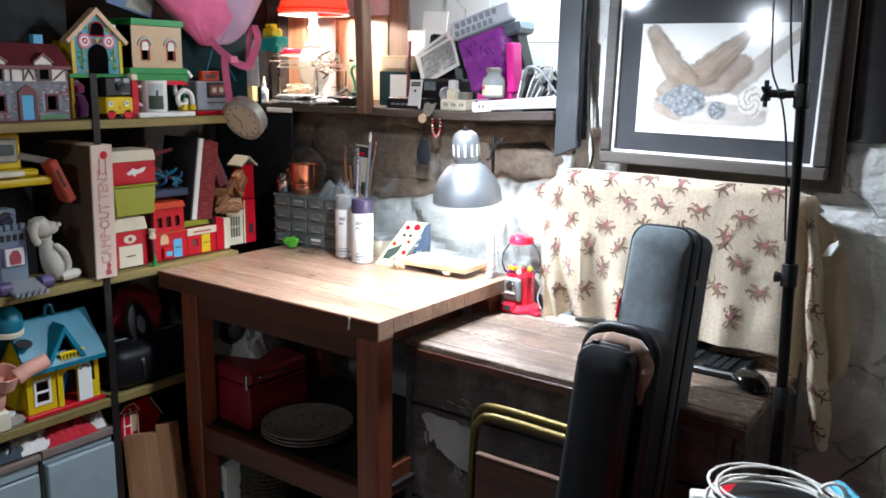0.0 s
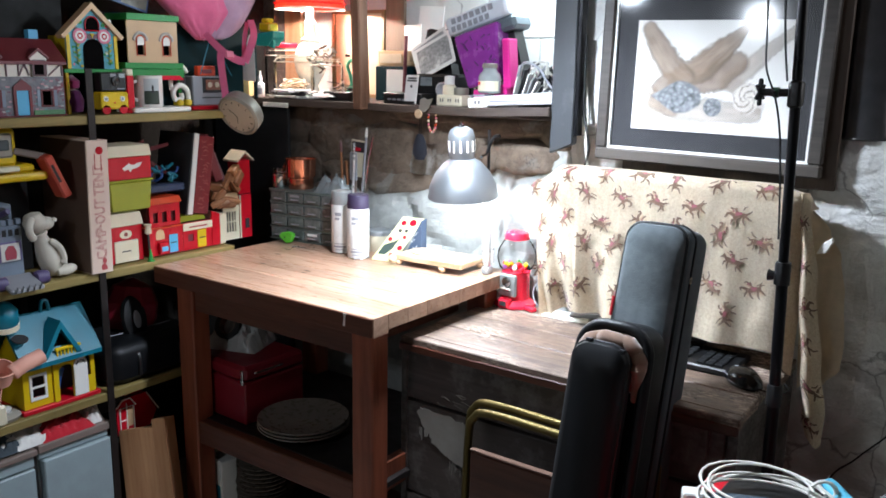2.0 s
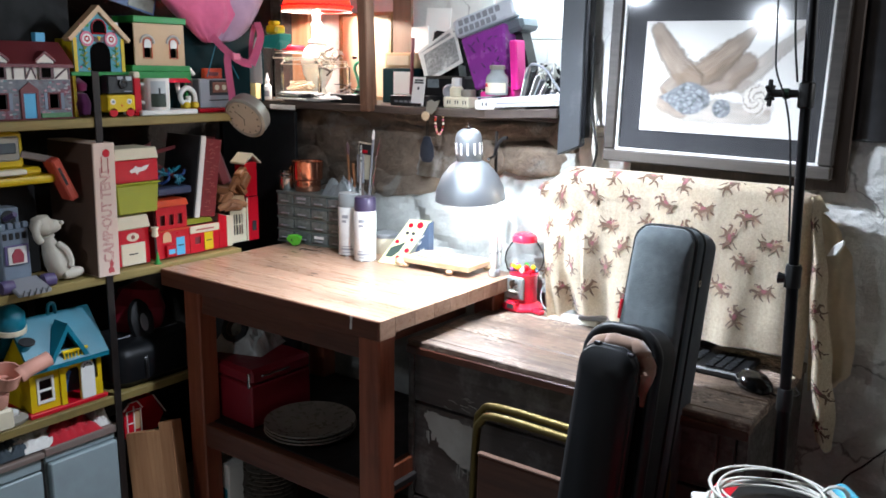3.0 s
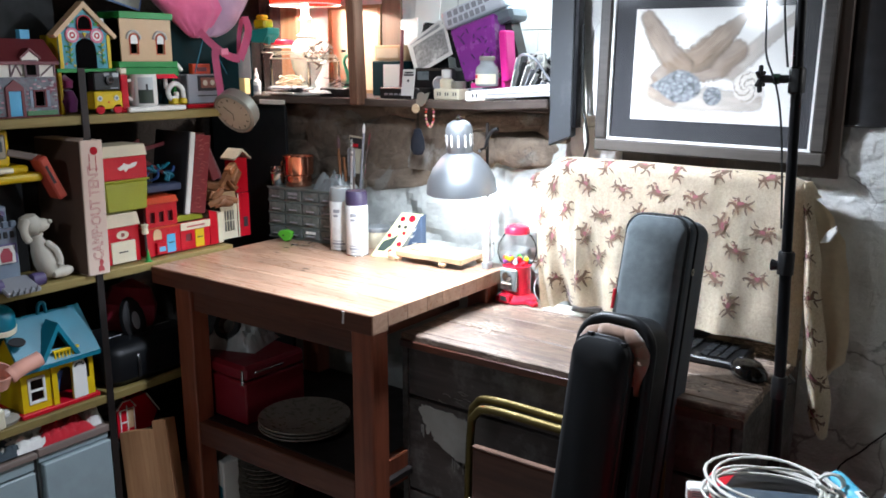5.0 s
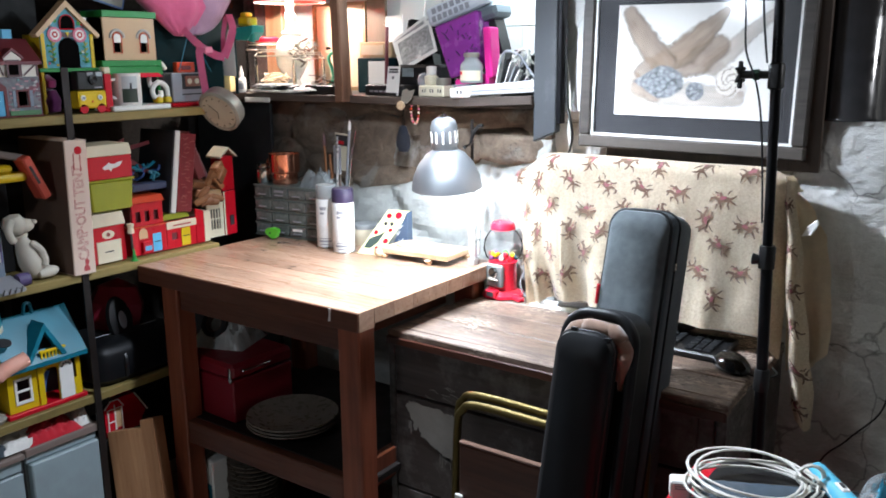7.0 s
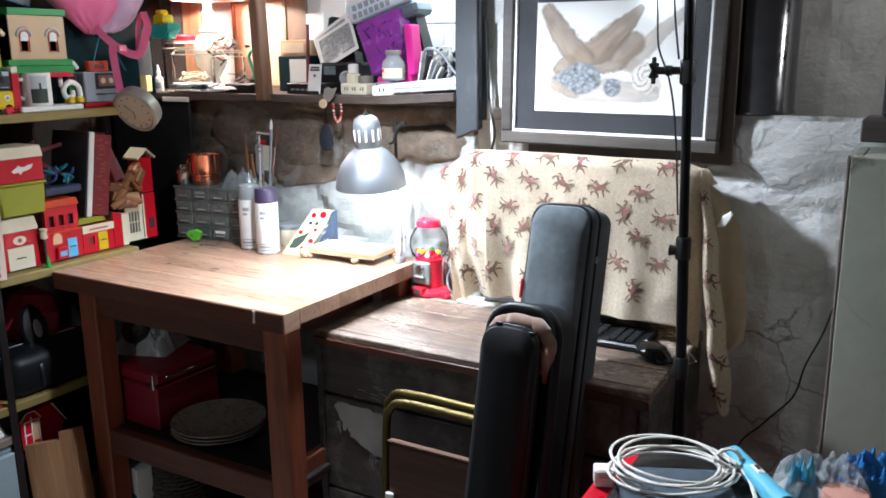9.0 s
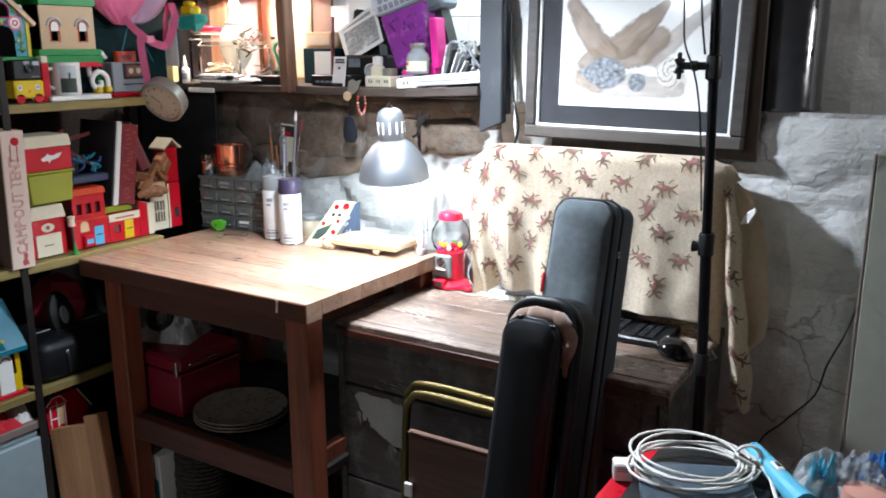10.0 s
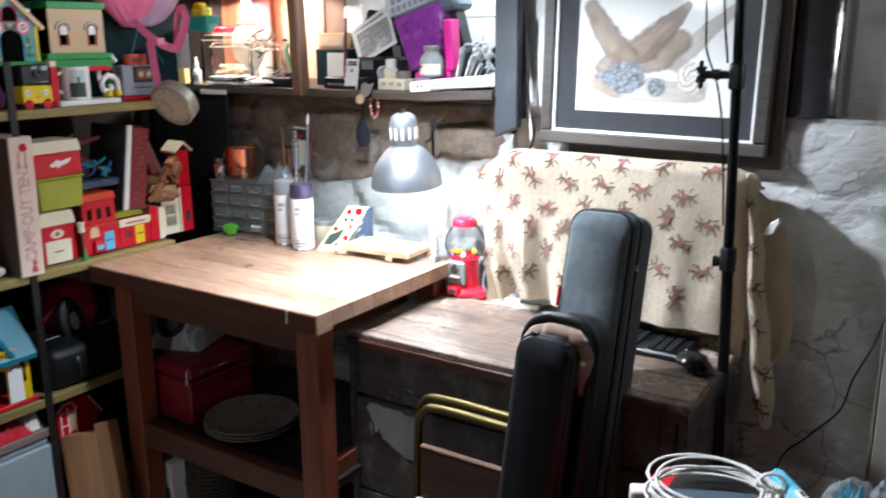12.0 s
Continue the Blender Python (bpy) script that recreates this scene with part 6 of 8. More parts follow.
part("wall", plate(0, 0.105, 0.003, 0.085, 0, 0.004, [(0.017, 0.038, 0.028, 0.05)]), RED, q)
part("body", box(0.001, 0.13, 0.0045, 0.08, 0.003, 0.082), MAROON, q)
part("sign_band", box(-0.001, 0.106, -0.004, 0.0, 0.062, 0.084, 0.001), CREAM, q)
part("sign_text", box(0.02, 0.085, -0.0048, -0.004, 0.07, 0.074), REDINK, q)
part("door", box(0.05, 0.082, -0.003, 0, 0.006, 0.06, 0.001), YELLOW, q, "yellow door")
part("slot", box(0.056, 0.077, -0.004, -0.003, 0.034, 0.037), INK, q)
part("side", prism([(0.106, 0.003), (0.135, 0.003), (0.135, 0.1), (0.106, 0.11)], -0.002, 0.004), RED, q)
part("cream_wall", box(0.136, 0.156, -0.003, 0.08, 0.003, 0.098, 0.001), CREAM, q)
part("lime_roof", prism([(0, 0.086), (0.1, 0.086), (0.09, 0.104), (0.01, 0.104)], 0.02, 0.08), LIME, q)

# leaning album and odd toys behind
q = on_shelf("photo_album", "dark red embossed album leaning with a white edge", "book", 1.545, 1.03, 0.05, "")
q.matrix_basis = pose(SX - 0.05, 1.534, 1.022, 0, 0, 90) @ pose(0, 0, 0, 0, 9)
part("cover", box(0.018, 0.075, 0, 0.008, 0, 0.235, 0.002), paint("oxblood_leather", "#7a2026", 0.5, var=0.3, scale=90, bump=0.5, fine=120), q)
part("page_block", box(0.0, 0.0175, -0.002, 0.16, -0.004, 0.24, 0.002), PAPER, q, "white page edge")
part("back_cover", box(-0.006, -0.0005, 0, 0.16, -0.004, 0.24, 0.001), INK, q)
random.seed(29)
GILT = paint("dull_gold_red", "#a05a50", 0.5)
for k in range(20):
    x, z = random.uniform(0.03, 0.062), 0.02 + 0.0105 * k
    part("embossing", tube(smooth_path([(x - 0.008, -0.0004, z), (x, -0.0006, z + random.uniform(-0.008, 0.008)), (x + 0.009, -0.0004, z + random.uniform(-0.004, 0.004))], 3), 0.0011, 4), GILT, q)
q = on_shelf("toy_soldiers", "tangle of small blue toy figures", "toy", 1.425, S2 + 0.206, 0.07)
random.seed(13)
for k in range(11):
    x, z = random.uniform(0, 0.1), random.uniform(0, 0.05)
    part("figure", tube(smooth_path([(x, random.uniform(0, 0.03), z), (x + random.uniform(-0.02, 0.02), 0.01, z * 0.6 + 0.014), (x + random.uniform(-0.02, 0.02), 0.015, z * 0.6 + 0.026)], 3), 0.0042, 6), random.choice([TEAL, TEAL, paint("deep_blue", "#27477f", 0.4)]), q)
part("tray", box(-0.005, 0.115, -0.005, 0.04, -0.0255, -0.003, 0.004), paint("dim_blue_tray", "#3a4560", 0.5), q)
single("toy_carton", box(0, 0.13, 0, 0.14, 0, 0.18, 0.003), paint("dim_carton", "#3a2f2b", 0.7), "dim brown carton behind the toy firehouse", "box", (SX - 0.15, 1.41, S2), 90)
q = on_shelf("toy_airplane", "dark red toy plane on its side", "toy", 1.42, S2 + 0.181, 0.15)
part("wing", prism([(0, 0.1), (0.13, 0.125), (0.13, 0.135), (0.02, 0.118)], 0.0, 0.005), MAROON, q)
part("wing", prism([(0.01, 0.1), (0.13, 0.03), (0.135, 0.037), (0.03, 0.105)], -0.008, -0.003), MAROON, q)
part("tail", prism([(-0.01, 0.085), (0.03, 0.105), (0.035, 0.15), (0.01, 0.14)], -0.016, -0.011), MAROON, q)
part("body", tube([(0.01, 0.01, 0.0), (0.09, 0.01, 0.06), (0.16, 0.01, 0.02)], 0.008, 6), MAROON, q)
q = on_shelf("wooden_blocks", "heap of brown wooden toy blocks and roofs", "toy", 1.645, S2 + 0.1, 0.055)
random.seed(17)
WB = wood("toy_block_wood", "#6b3f24", "#94603c", "#ad7a50", 0, 0.5)
for k in range(9):
    w = random.uniform(0.036, 0.058)
    part("block", box(-w / 2, w / 2, -0.013, 0.013, -0.013, 0.013, 0.003, m=pose(0.02 + random.uniform(-0.012, 0.08), 0.015 + random.uniform(-0.006, 0.03), 0.03 + 0.011 * k, random.uniform(-20, 20), random.uniform(-50, 50), random.uniform(-40, 40))), WB, q)
for k, (x, z, a) in enumerate(((0.0, 0.03, 60), (0.022, 0.022, 75), (0.042, 0.02, 95), (0.062, 0.03, 110), (0.012, 0.052, 40))):
    part("peg", lathe([(0, -0.024), (0.009, -0.022), (0.0105, -0.01), (0.0105, 0.014), (0.008, 0.021), (0, 0.022)], 12, m=pose(x, -0.006, z, 20, a)), WB, q, smooth=True)
part("roof", box(0, 0.03, 0, 0.05, 0, 0.15, 0.002, m=pose(0.012, 0.012, 0.09, 0, -20)), MAROON, q)
part("roof", box(0, 0.014, -0.004, 0.05, 0, 0.16, 0.002, m=pose(0.044, 0.02, 0.085, 0, -24)), TIMBER, q)
part("gable_board", prism([(0.03, 0.075), (0.06, 0.115), (0.1, 0.062), (0.088, 0.052), (0.058, 0.092), (0.04, 0.066)], 0.0, 0.02), WB, q)
q = on_shelf("toy_stable", "red and cream toy stable with barred door", "toy", 1.685, S2, 0.075)
part("front", plate(0, 0.065, 0, 0.12, 0, 0.004, [(0.014, 0.052, 0.025, 0.09)]), CREAM, q)
# black block gives the shade behind the barred door
part("body", box(0.001, 0.064, 0.006, 0.09, 0, 0.12), INK, q)
for k in range(3):
    part("bar", box(0.021 + 0.011 * k, 0.024 + 0.011 * k, 0.0, 0.004, 0.025, 0.09), CREAM, q)
part("crossbar", box(0.014, 0.052, -0.001, 0.003, 0.056, 0.06), CREAM, q)
part("side", prism([(0.066, 0), (0.115, 0), (0.115, 0.14), (0.066, 0.14)], -0.002, 0.003), RED, q)
part("corner", box(0.0655, 0.071, -0.004, -0.002, 0, 0.14), CREAM, q)
part("poster", box(0.088, 0.105, -0.0035, -0.0022, 0.03, 0.062), INK, q)
part("roof", prism([(-0.006, 0.121), (0.062, 0.121), (0.056, 0.15), (0.0, 0.15)], -0.004, 0.09), TAN, q)
part("cupola", box(0.075, 0.125, 0.01, 0.06, 0.14, 0.25, 0.002), RED, q)
part("cupola_roof", prism([(0.066, 0.245), (0.1, 0.272), (0.134, 0.245), (0.134, 0.251), (0.1, 0.28), (0.066, 0.251)], 0.0, 0.07), CREAM, q)

# ---- third shelf ----
q = on_shelf("toy_playhouse", "yellow toy house with teal roof and red base", "toy", 0.985, S3, 0.025)
q.scale = (0.92, 1.0, 1.0)
part("base", box(-0.01, 0.225, -0.012, 0.13, 0, 0.012, 0.002), RED, q)
part("left_wall", plate(0, 0.085, 0.0125, 0.13, 0, 0.004, [(0.024, 0.062, 0.038, 0.096)]), YELLOW, q)
part("right_wall", plate(0.086, 0.213, 0.0125, 0.135, -0.006, 0.0, [(0.102, 0.145, 0.0125, 0.108), (0.186, 0.2, 0.06, 0.12)]), YELLOW, q)
part("side_wall", prism([(0, 0.0125), (0.12, 0.0125), (0.12, 0.13), (0.06, 0.2), (0, 0.13)], -0.004, 0, m=pose(0.0, 0.004, 0, 0, 0, 90) @ Matrix.Diagonal((1, 1, 1, 1))), YELLOW, q)
# dark block painted as the shade behind the windows
part("inside", box(0.006, 0.21, 0.07, 0.12, 0.0125, 0.13), INK, q)
part("window_frame", plate(0.018, 0.068, 0.032, 0.102, -0.003, 0.0, [(0.025, 0.061, 0.04, 0.064), (0.025, 0.061, 0.07, 0.095)]), PAPER, q)
part("door", prism(arch(0.146, 0.188, 0.014, 0.118), -0.0105, -0.0065), PAPER, q, "white arched door with fanlight")
for k in range(5):
    a = math.pi * (k + 0.5) / 5
    part("fan_hole", prism(disc(0.167 + 0.013 * math.cos(a), 0.1 + 0.011 * math.sin(a), 0.0032, 6), -0.0113, -0.0106), INK, q)
part("arch_trim", prism([(0.1, 0.109), (0.147, 0.109), (0.147, 0.095), (0.143, 0.1), (0.135, 0.1075), (0.1235, 0.1085), (0.112, 0.1075), (0.104, 0.1), (0.1, 0.095)], -0.008, -0.0061), YELLOW, q)
for k in range(7):
    part("baluster", box(0.09 + 0.0105 * k, 0.094 + 0.0105 * k, -0.026, -0.022, 0.137, 0.158), YELLOW, q)
part("balcony_rail", box(0.086, 0.162, -0.028, -0.02, 0.158, 0.165, 0.001), YELLOW, q)
part("balcony_floor", box(0.086, 0.162, -0.028, -0.0065, 0.13, 0.1365, 0.001), YELLOW, q)
part("roof", prism([(-0.03, 0.125), (0.06, 0.235), (0.15, 0.125), (0.15, 0.137), (0.06, 0.25), (-0.03, 0.137)], -0.012, 0.225, m=pose(0, 0, 0, 0, 0, 90) @ Matrix.Diagonal((1, -1, 1, 1))), TEAL, q)
part("dormer", prism([(0.046, 0.142), (0.105, 0.238), (0.164, 0.142), (0.15, 0.142), (0.105, 0.216), (0.06, 0.142)], -0.03, 0.03), TEAL, q)
part("dormer_dark", prism([(0.062, 0.143), (0.105, 0.214), (0.148, 0.143)], -0.008, 0.0), INSIDE_SHADE, q)
part("roof_knob", tube(smooth_path([(0.1, 0.058, 0.245), (0.105, 0.058, 0.272), (0.12, 0.058, 0.272), (0.125, 0.058, 0.245)]), 0.005, 8), TEAL, q, smooth=True)
part("blue_doll", tube(smooth_path([(0.11, 0.03, 0.02), (0.118, 0.03, 0.06), (0.13, 0.03, 0.09)]), 0.01, 8), paint("doll_blue", "#2f5fa8", 0.5), q, smooth=True)
q = on_shelf("clay_cups", "pink clay cups heaped beside the toy house", "cups", 0.902, S3 + 0.11, 0.0, "")
q.scale = (0.9, 0.9, 0.9)
CLAY = paint("pink_clay", "#cf9583", 0.7, var=0.12, dirt=0.15)
part("cup", lathe([(0.02, 0), (0.035, 0.01), (0.04, 0.055), (0.036, 0.055), (0.03, 0.014), (0, 0.012)], 20, m=pose(0.02, 0.02, 0.0, 25)), CLAY, q, smooth=True)
part("cup", lathe([(0.018, 0), (0.026, 0.01), (0.03, 0.05), (0.026, 0.05), (0.02, 0.014), (0, 0.012)], 20, m=pose(0.0, 0.03, -0.06, 10)), CLAY, q, smooth=True)
part("roll", tube(smooth_path([(0.045, -0.012, 0.03), (0.08, -0.014, 0.045), (0.115, -0.012, 0.052), (0.138, -0.012, 0.058)]), [0.022, 0.024] + [0.022] * 16 + [0.012], 10), CLAY, q, smooth=True)
part("stand", box(-0.02, 0.03, 0.0, 0.06, -0.122, -0.062, 0.006), CREAM, q)
q = on_shelf("cloth_hat", "teal cloth hat with a cream band", "hat", 0.948, S3 + 0.262, 0.02, "")
part("crown", lathe([(0.05, 0), (0.056, 0.01), (0.05, 0.045), (0.03, 0.062), (0, 0.066)], 22, m=pose(0.02, 0.05, -0.022, 14) @ Matrix.Diagonal((0.72, 0.72, 0.9, 1))), TEAL, q, smooth=True)
part("band", lathe([(0.05, -0.012), (0.059, -0.008), (0.058, 0.006), (0.05, 0.008)], 22, m=pose(0.02, 0.05, -0.022, 14) @ Matrix.Diagonal((0.72, 0.72, 0.9, 1))), CREAM, q, smooth=True)
q = on_shelf("ride_helmet", "pink and red toy helmet with dark visor", "helmet", 1.38, S3 + 0.125, 0.17, "")
part("shell", lathe([(0.02, -0.035), (0.062, -0.03), (0.078, 0.01), (0.08, 0.06), (0.058, 0.11), (0, 0.135)], 9, m=pose(0.015, 0, 0, 0, 12, 18)), paint("faded_red_shell", "#a82f46", 0.4), q)
part("visor", lathe([(0, 0), (0.05, 0.0), (0.045, 0.012), (0, 0.02)], 20, m=pose(-0.018, -0.07, 0.03, 75) @ Matrix.Diagonal((0.8, 1.4, 1, 1))), BLACK, q, smooth=True)
part("decal", lathe([(0, 0), (0.018, 0), (0.016, 0.003), (0, 0.004)], 12, m=pose(-0.02, -0.092, 0.035, 75) @ Matrix.Diagonal((0.7, 1.5, 1, 1))), GREYPLASTIC, q)
q = thing("black_duffel", "black duffel bag slumped on the shelf", "bag", (SX - 0.125, 1.38, S3), 90)
part("bag", soft_block(0.32, 0.24, 0.12, 0.05), BLACKCLOTH, q, smooth=True)
part("zip", tube(smooth_path([(-0.11, -0.02, 0.119), (0.0, -0.024, 0.1215), (0.11, -0.02, 0.119)]), 0.0025, 5), GREYPLASTIC, q, "grey zip along the top")
for x in (-0.07, 0.07):
    part("strap", tube(smooth_path([(x, -0.121, 0.02), (x, -0.1215, 0.07), (x * 0.9, -0.095, 0.11)]), 0.006, 6), BLACK, q, smooth=True)
q = on_shelf("clear_lid", "clear plastic lid with a white cap on the shelf", "lid", 0.93, S3, 0.01, "")
part("disc", lathe([(0, 0), (0.06, 0), (0.065, 0.01), (0.05, 0.016), (0, 0.018)], 24, m=pose(0.0, 0.06, 0.0)), paint("clear_grey_plastic", "#9a958c", 0.25), q, smooth=True)
part("cap", lathe([(0.02, 0.0), (0.022, 0.008), (0, 0.012)], 14, m=pose(0.01, 0.04, 0.019)), WHITEPAINT, q, smooth=True)

# ---- painted cabinet under the shelves ----
cab = thing("painted_cabinet", "worn blue grey painted cabinet with doors", "cabinet", (SX - 0.005, 0.3, 0), 90)
part("body", box(0, 0.905, 0.02, 0.34, 0, 0.462, 0.002), CABBLUE, cab)
part("top", box(-0.005, 0.695, -0.006, 0.34, 0.4625, 0.478, 0.002), CABEDGE, cab)
part("raised_top", box(0.698, 0.91, -0.004, 0.34, 0.4625, 0.484, 0.002), CABEDGE, cab)
part("door", box(0.02, 0.688, 0.0, 0.0195, 0.03, 0.425, 0.003), CABBLUE, cab)
part("rail", box(0.02, 0.688, 0.004, 0.0195, 0.43, 0.462, 0.002), CABBLUE, cab)
part("door", box(0.708, 0.9, -0.008, 0.0195, 0.03, 0.44, 0.003), CABBLUE, cab)
part("rail", box(0.7, 0.9, 0.004, 0.0195, 0.443, 0.462, 0.002), CABBLUE, cab)
part("gap", box(0.692, 0.699, 0.012, 0.0195, 0.03, 0.462), BLACK, cab)
q = on_shelf("folded_cloths", "crumpled red and white cloths on the cabinet", "cloth", 0.93, 0.4845, 0.01, "")


def rag(x, y, z, w, d, h, seed):
    b = bmesh.new()
    n = 40

    def lift(u, v):
        edge = max(0, 1 - (2 * u - 1) ** 4) * max(0, 1 - (2 * v - 1) ** 4)
        at = Vector((u * 6.3 + seed, v * 7.0, seed))
        return h * edge * (0.6 + 0.5 * noise.noise(at) + 0.35 * (0.5 - abs(noise.noise(at * 1.9))) + 0.12 * noise.noise(at * 4.3))

    rows_ = [[b.verts.new((x + w * (i / n - 0.5), y + d * (j / n - 0.5), z + lift(i / n, j / n))) for i in range(n + 1)] for j in range(n + 1)]
    for a_, c_ in zip(rows_, rows_[1:]):
        for i in range(n):
            b.faces.new((a_[i], a_[i + 1], c_[i + 1], c_[i]))
    return b


part("white_rag", rag(0.06, 0.06, 0.0, 0.16, 0.12, 0.045, 1.0), WHITECLOTH, q, smooth=True)
part("red_rag", rag(0.16, 0.06, 0.001, 0.15, 0.13, 0.05, 5.0), REDCLOTH, q, smooth=True)
part("white_rag", rag(0.245, 0.05, 0.0, 0.05, 0.08, 0.055, 8.0), WHITECLOTH, q, smooth=True)
part("dark_rag", rag(0.0, 0.05, 0.0, 0.09, 0.1, 0.04, 11.0), DARKCLOTH, q, smooth=True)
q = on_shelf("toy_red_barn", "red toy barn with white trim", "toy", 1.262, 0.40, 0.06)
part("front", prism([(0, 0), (0.062, 0.0), (0.062, 0.08), (0.045, 0.105), (0.02, 0.105), (0, 0.085)], 0, 0.004), RED, q)
for pts in ([(0.0, 0.085), (0.02, 0.105), (0.045, 0.105), (0.062, 0.08)], [(0.01, 0.01), (0.01, 0.08)], [(0.032, 0.0), (0.032, 0.092)], [(0.01, 0.042), (0.032, 0.042)], [(0.055, 0.0), (0.055, 0.08), (0.01, 0.08)]):
    part("trim", tube([(x, -0.001, z) for x, z in pts], 0.0022, 4), PAPER, q)
part("picture", box(0.035, 0.053, -0.001, 0, 0.02, 0.075), TAN, q)
part("body", prism([(0.0625, 0), (0.11, 0), (0.135, 0.04), (0.1, 0.105), (0.046, 0.105), (0.0625, 0.08)], 0.004, 0.05), RED, q)
part("roof_edge", tube([(0.1, 0.0, 0.107), (0.14, 0.0, 0.042)], 0.0025, 4), PAPER, q)
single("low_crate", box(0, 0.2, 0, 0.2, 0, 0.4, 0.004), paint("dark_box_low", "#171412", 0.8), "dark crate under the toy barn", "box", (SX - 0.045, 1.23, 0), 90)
plank = thing("leaning_plank", "pale laminated plank leaning at the cabinet", "plank", (-1.9, 1.27, 0))
plank.matrix_basis = pose(-1.755, 1.265, 0.0) @ pose(0, 0, 0, 0, -14, 0) @ pose(0, 0, 0, -8, 0, 22)
part("stave", box(-0.19, -0.0787, 0, 0.05, 0.0, 0.49, 0.001), PLANKWOOD, plank)
part("stave", box(-0.0785, -0.036, 0.0, 0.05, 0.0, 0.512, 0.001), PLANKWOOD, plank)

# ---- on the workbench ----
BT = 0.9003


# parts cabinet
dr = thing("parts_cabinet", "grey steel parts cabinet with clear plastic drawers", "drawer cabinet", (-2.055, 1.845, BT), 6)
STEEL = paint("grey_green_steel", "#68736f", 0.5, 0.3, dirt=0.3)
DRAWER = paint("smoky_clear_plastic", "#5d6462", 0.15, 0.0, var=0.8, scale=75, dirt=0.6, dirt_colour="#1f211f")
part("case", box(0, 0.285, 0.006, 0.13, 0, 0.165, 0.002), STEEL, dr)
for r in range(4):
    part("divider", box(0, 0.285, 0, 0.0058, 0.002 + 0.04 * r, 0.0065 + 0.04 * r), STEEL, dr)
    for c in range(4):
        x0 = 0.007 + 0.069 * c
        cell = part("drawer", box(x0, x0 + 0.064, -0.002, 0.0056, 0.0085 + 0.04 * r, 0.040 + 0.04 * r, 0.0015), DRAWER, dr)
        part("pull", box(x0 + 0.016, x0 + 0.048, -0.007, -0.002, 0.016 + 0.04 * r, 0.02 + 0.04 * r, 0.001), GREYPLASTIC, cell)
        if (r * 4 + c) in (2, 13):
            part("label", box(x0 + 0.012, x0 + 0.05, -0.003, -0.0021, 0.026 + 0.04 * r, 0.034 + 0.04 * r), random.choice([PAPER, CREAM, GREYPLASTIC]), cell)
part("top_lip", box(0, 0.285, 0, 0.0058, 0.162, 0.168), STEEL, dr)
PT = BT + 0.1655
pot = thing("copper_pot", "polished copper mug with a rolled rim", "pot", (-1.99, 1.925, PT))
pot.scale = (1.12, 1.12, 1.15)
part("cup", lathe([(0.036, 0), (0.038, 0.004), (0.037, 0.03), (0.043, 0.034), (0.045, 0.082), (0.047, 0.085), (0.043, 0.083), (0.035, 0.006), (0, 0.005)], 32), COPPER, pot, smooth=True)
part("handle", tube(smooth_path([(-0.04, 0, 0.07), (-0.066, 0, 0.064), (-0.068, 0, 0.035), (-0.038, 0, 0.02)]), 0.004, 8), COPPER, pot, smooth=True)
pot = thing("steel_jar", "small chrome and glass jar", "jar", (-2.062, 1.9, PT))
part("jar", lathe([(0.024, 0), (0.026, 0.004), (0.026, 0.045), (0.02, 0.052), (0.0, 0.052)], 24), CHROME, pot, smooth=True)
part("clasp", tube([(0.027 * math.cos(a), 0.027 * math.sin(a), 0.04) for a in [2 * math.pi * k / 20 for k in range(20)]], 0.002, 5, closed=True), CHROME, pot)
part("lid", lathe([(0.022, 0.0525), (0.025, 0.056), (0.02, 0.064), (0, 0.066)], 24), CHROME, pot, smooth=True)
scoop = thing("plastic_wrap", "crumpled grey plastic wrap on the cabinet", "plastic", (-1.845, 1.91, PT))
part("sheet", rag(0.015, 0.02, 0.0, 0.13, 0.09, 0.06, 4.4), paint("grey_film", "#7c8283", 0.2, var=0.2), scoop, smooth=True)
tag_ = thing("green_tag", "green folded plastic bag with a dark dot", "bag", (-1.985, 1.815, BT), 6)
part("bag", prism([(0, 0.02), (0.01, 0.034), (0.04, 0.04), (0.062, 0.033), (0.05, 0.006), (0.03, 0.0)], 0, 0.014, bevel=0.003), paint("bright_green", "#5fc43a", 0.3), tag_)
part("dot", prism(disc(0.026, 0.02, 0.003, 8), -0.001, -0.0001), INK, tag_)
random.seed(19)
for k in range(7):
    a = random.uniform(0, 180)
    x, y = -1.86 + random.uniform(-0.05, 0.06), 1.80 + random.uniform(-0.02, 0.035)
    s_ = thing("loose_screw", "loose bright steel screw on the bench", "screw", (x, y, BT + 0.003), a, "loose screws")
    part("shank", tube([(0, 0, 0), (0.018, 0, 0)], 0.0015, 6), CHROME, s_)
    part("head", tube([(-0.002, 0, 0), (0.0, 0, 0)], 0.003, 8), CHROME, s_)


def spray_can(x, y, cap, label, turn):
    c_ = thing("spray_can", label, "spray can", (x, y, BT), turn, "spray cans")
    part("body", lathe([(0.031, 0), (0.033, 0.003), (0.033, 0.145), (0.031, 0.152), (0.0, 0.152)], 32), paint("can_white", "#d9d9d6", 0.3, var=0.05, dirt=0.08), c_, smooth=True)
    part("cap", lathe([(0.0315, 0.1505), (0.0325, 0.153), (0.0315, 0.188), (0.029, 0.192), (0.0, 0.192)], 32), cap, c_, smooth=True)
    part("rim", lathe([(0.0335, 0.0), (0.0345, 0.002), (0.0335, 0.005)], 32), CHROME, c_, smooth=True)
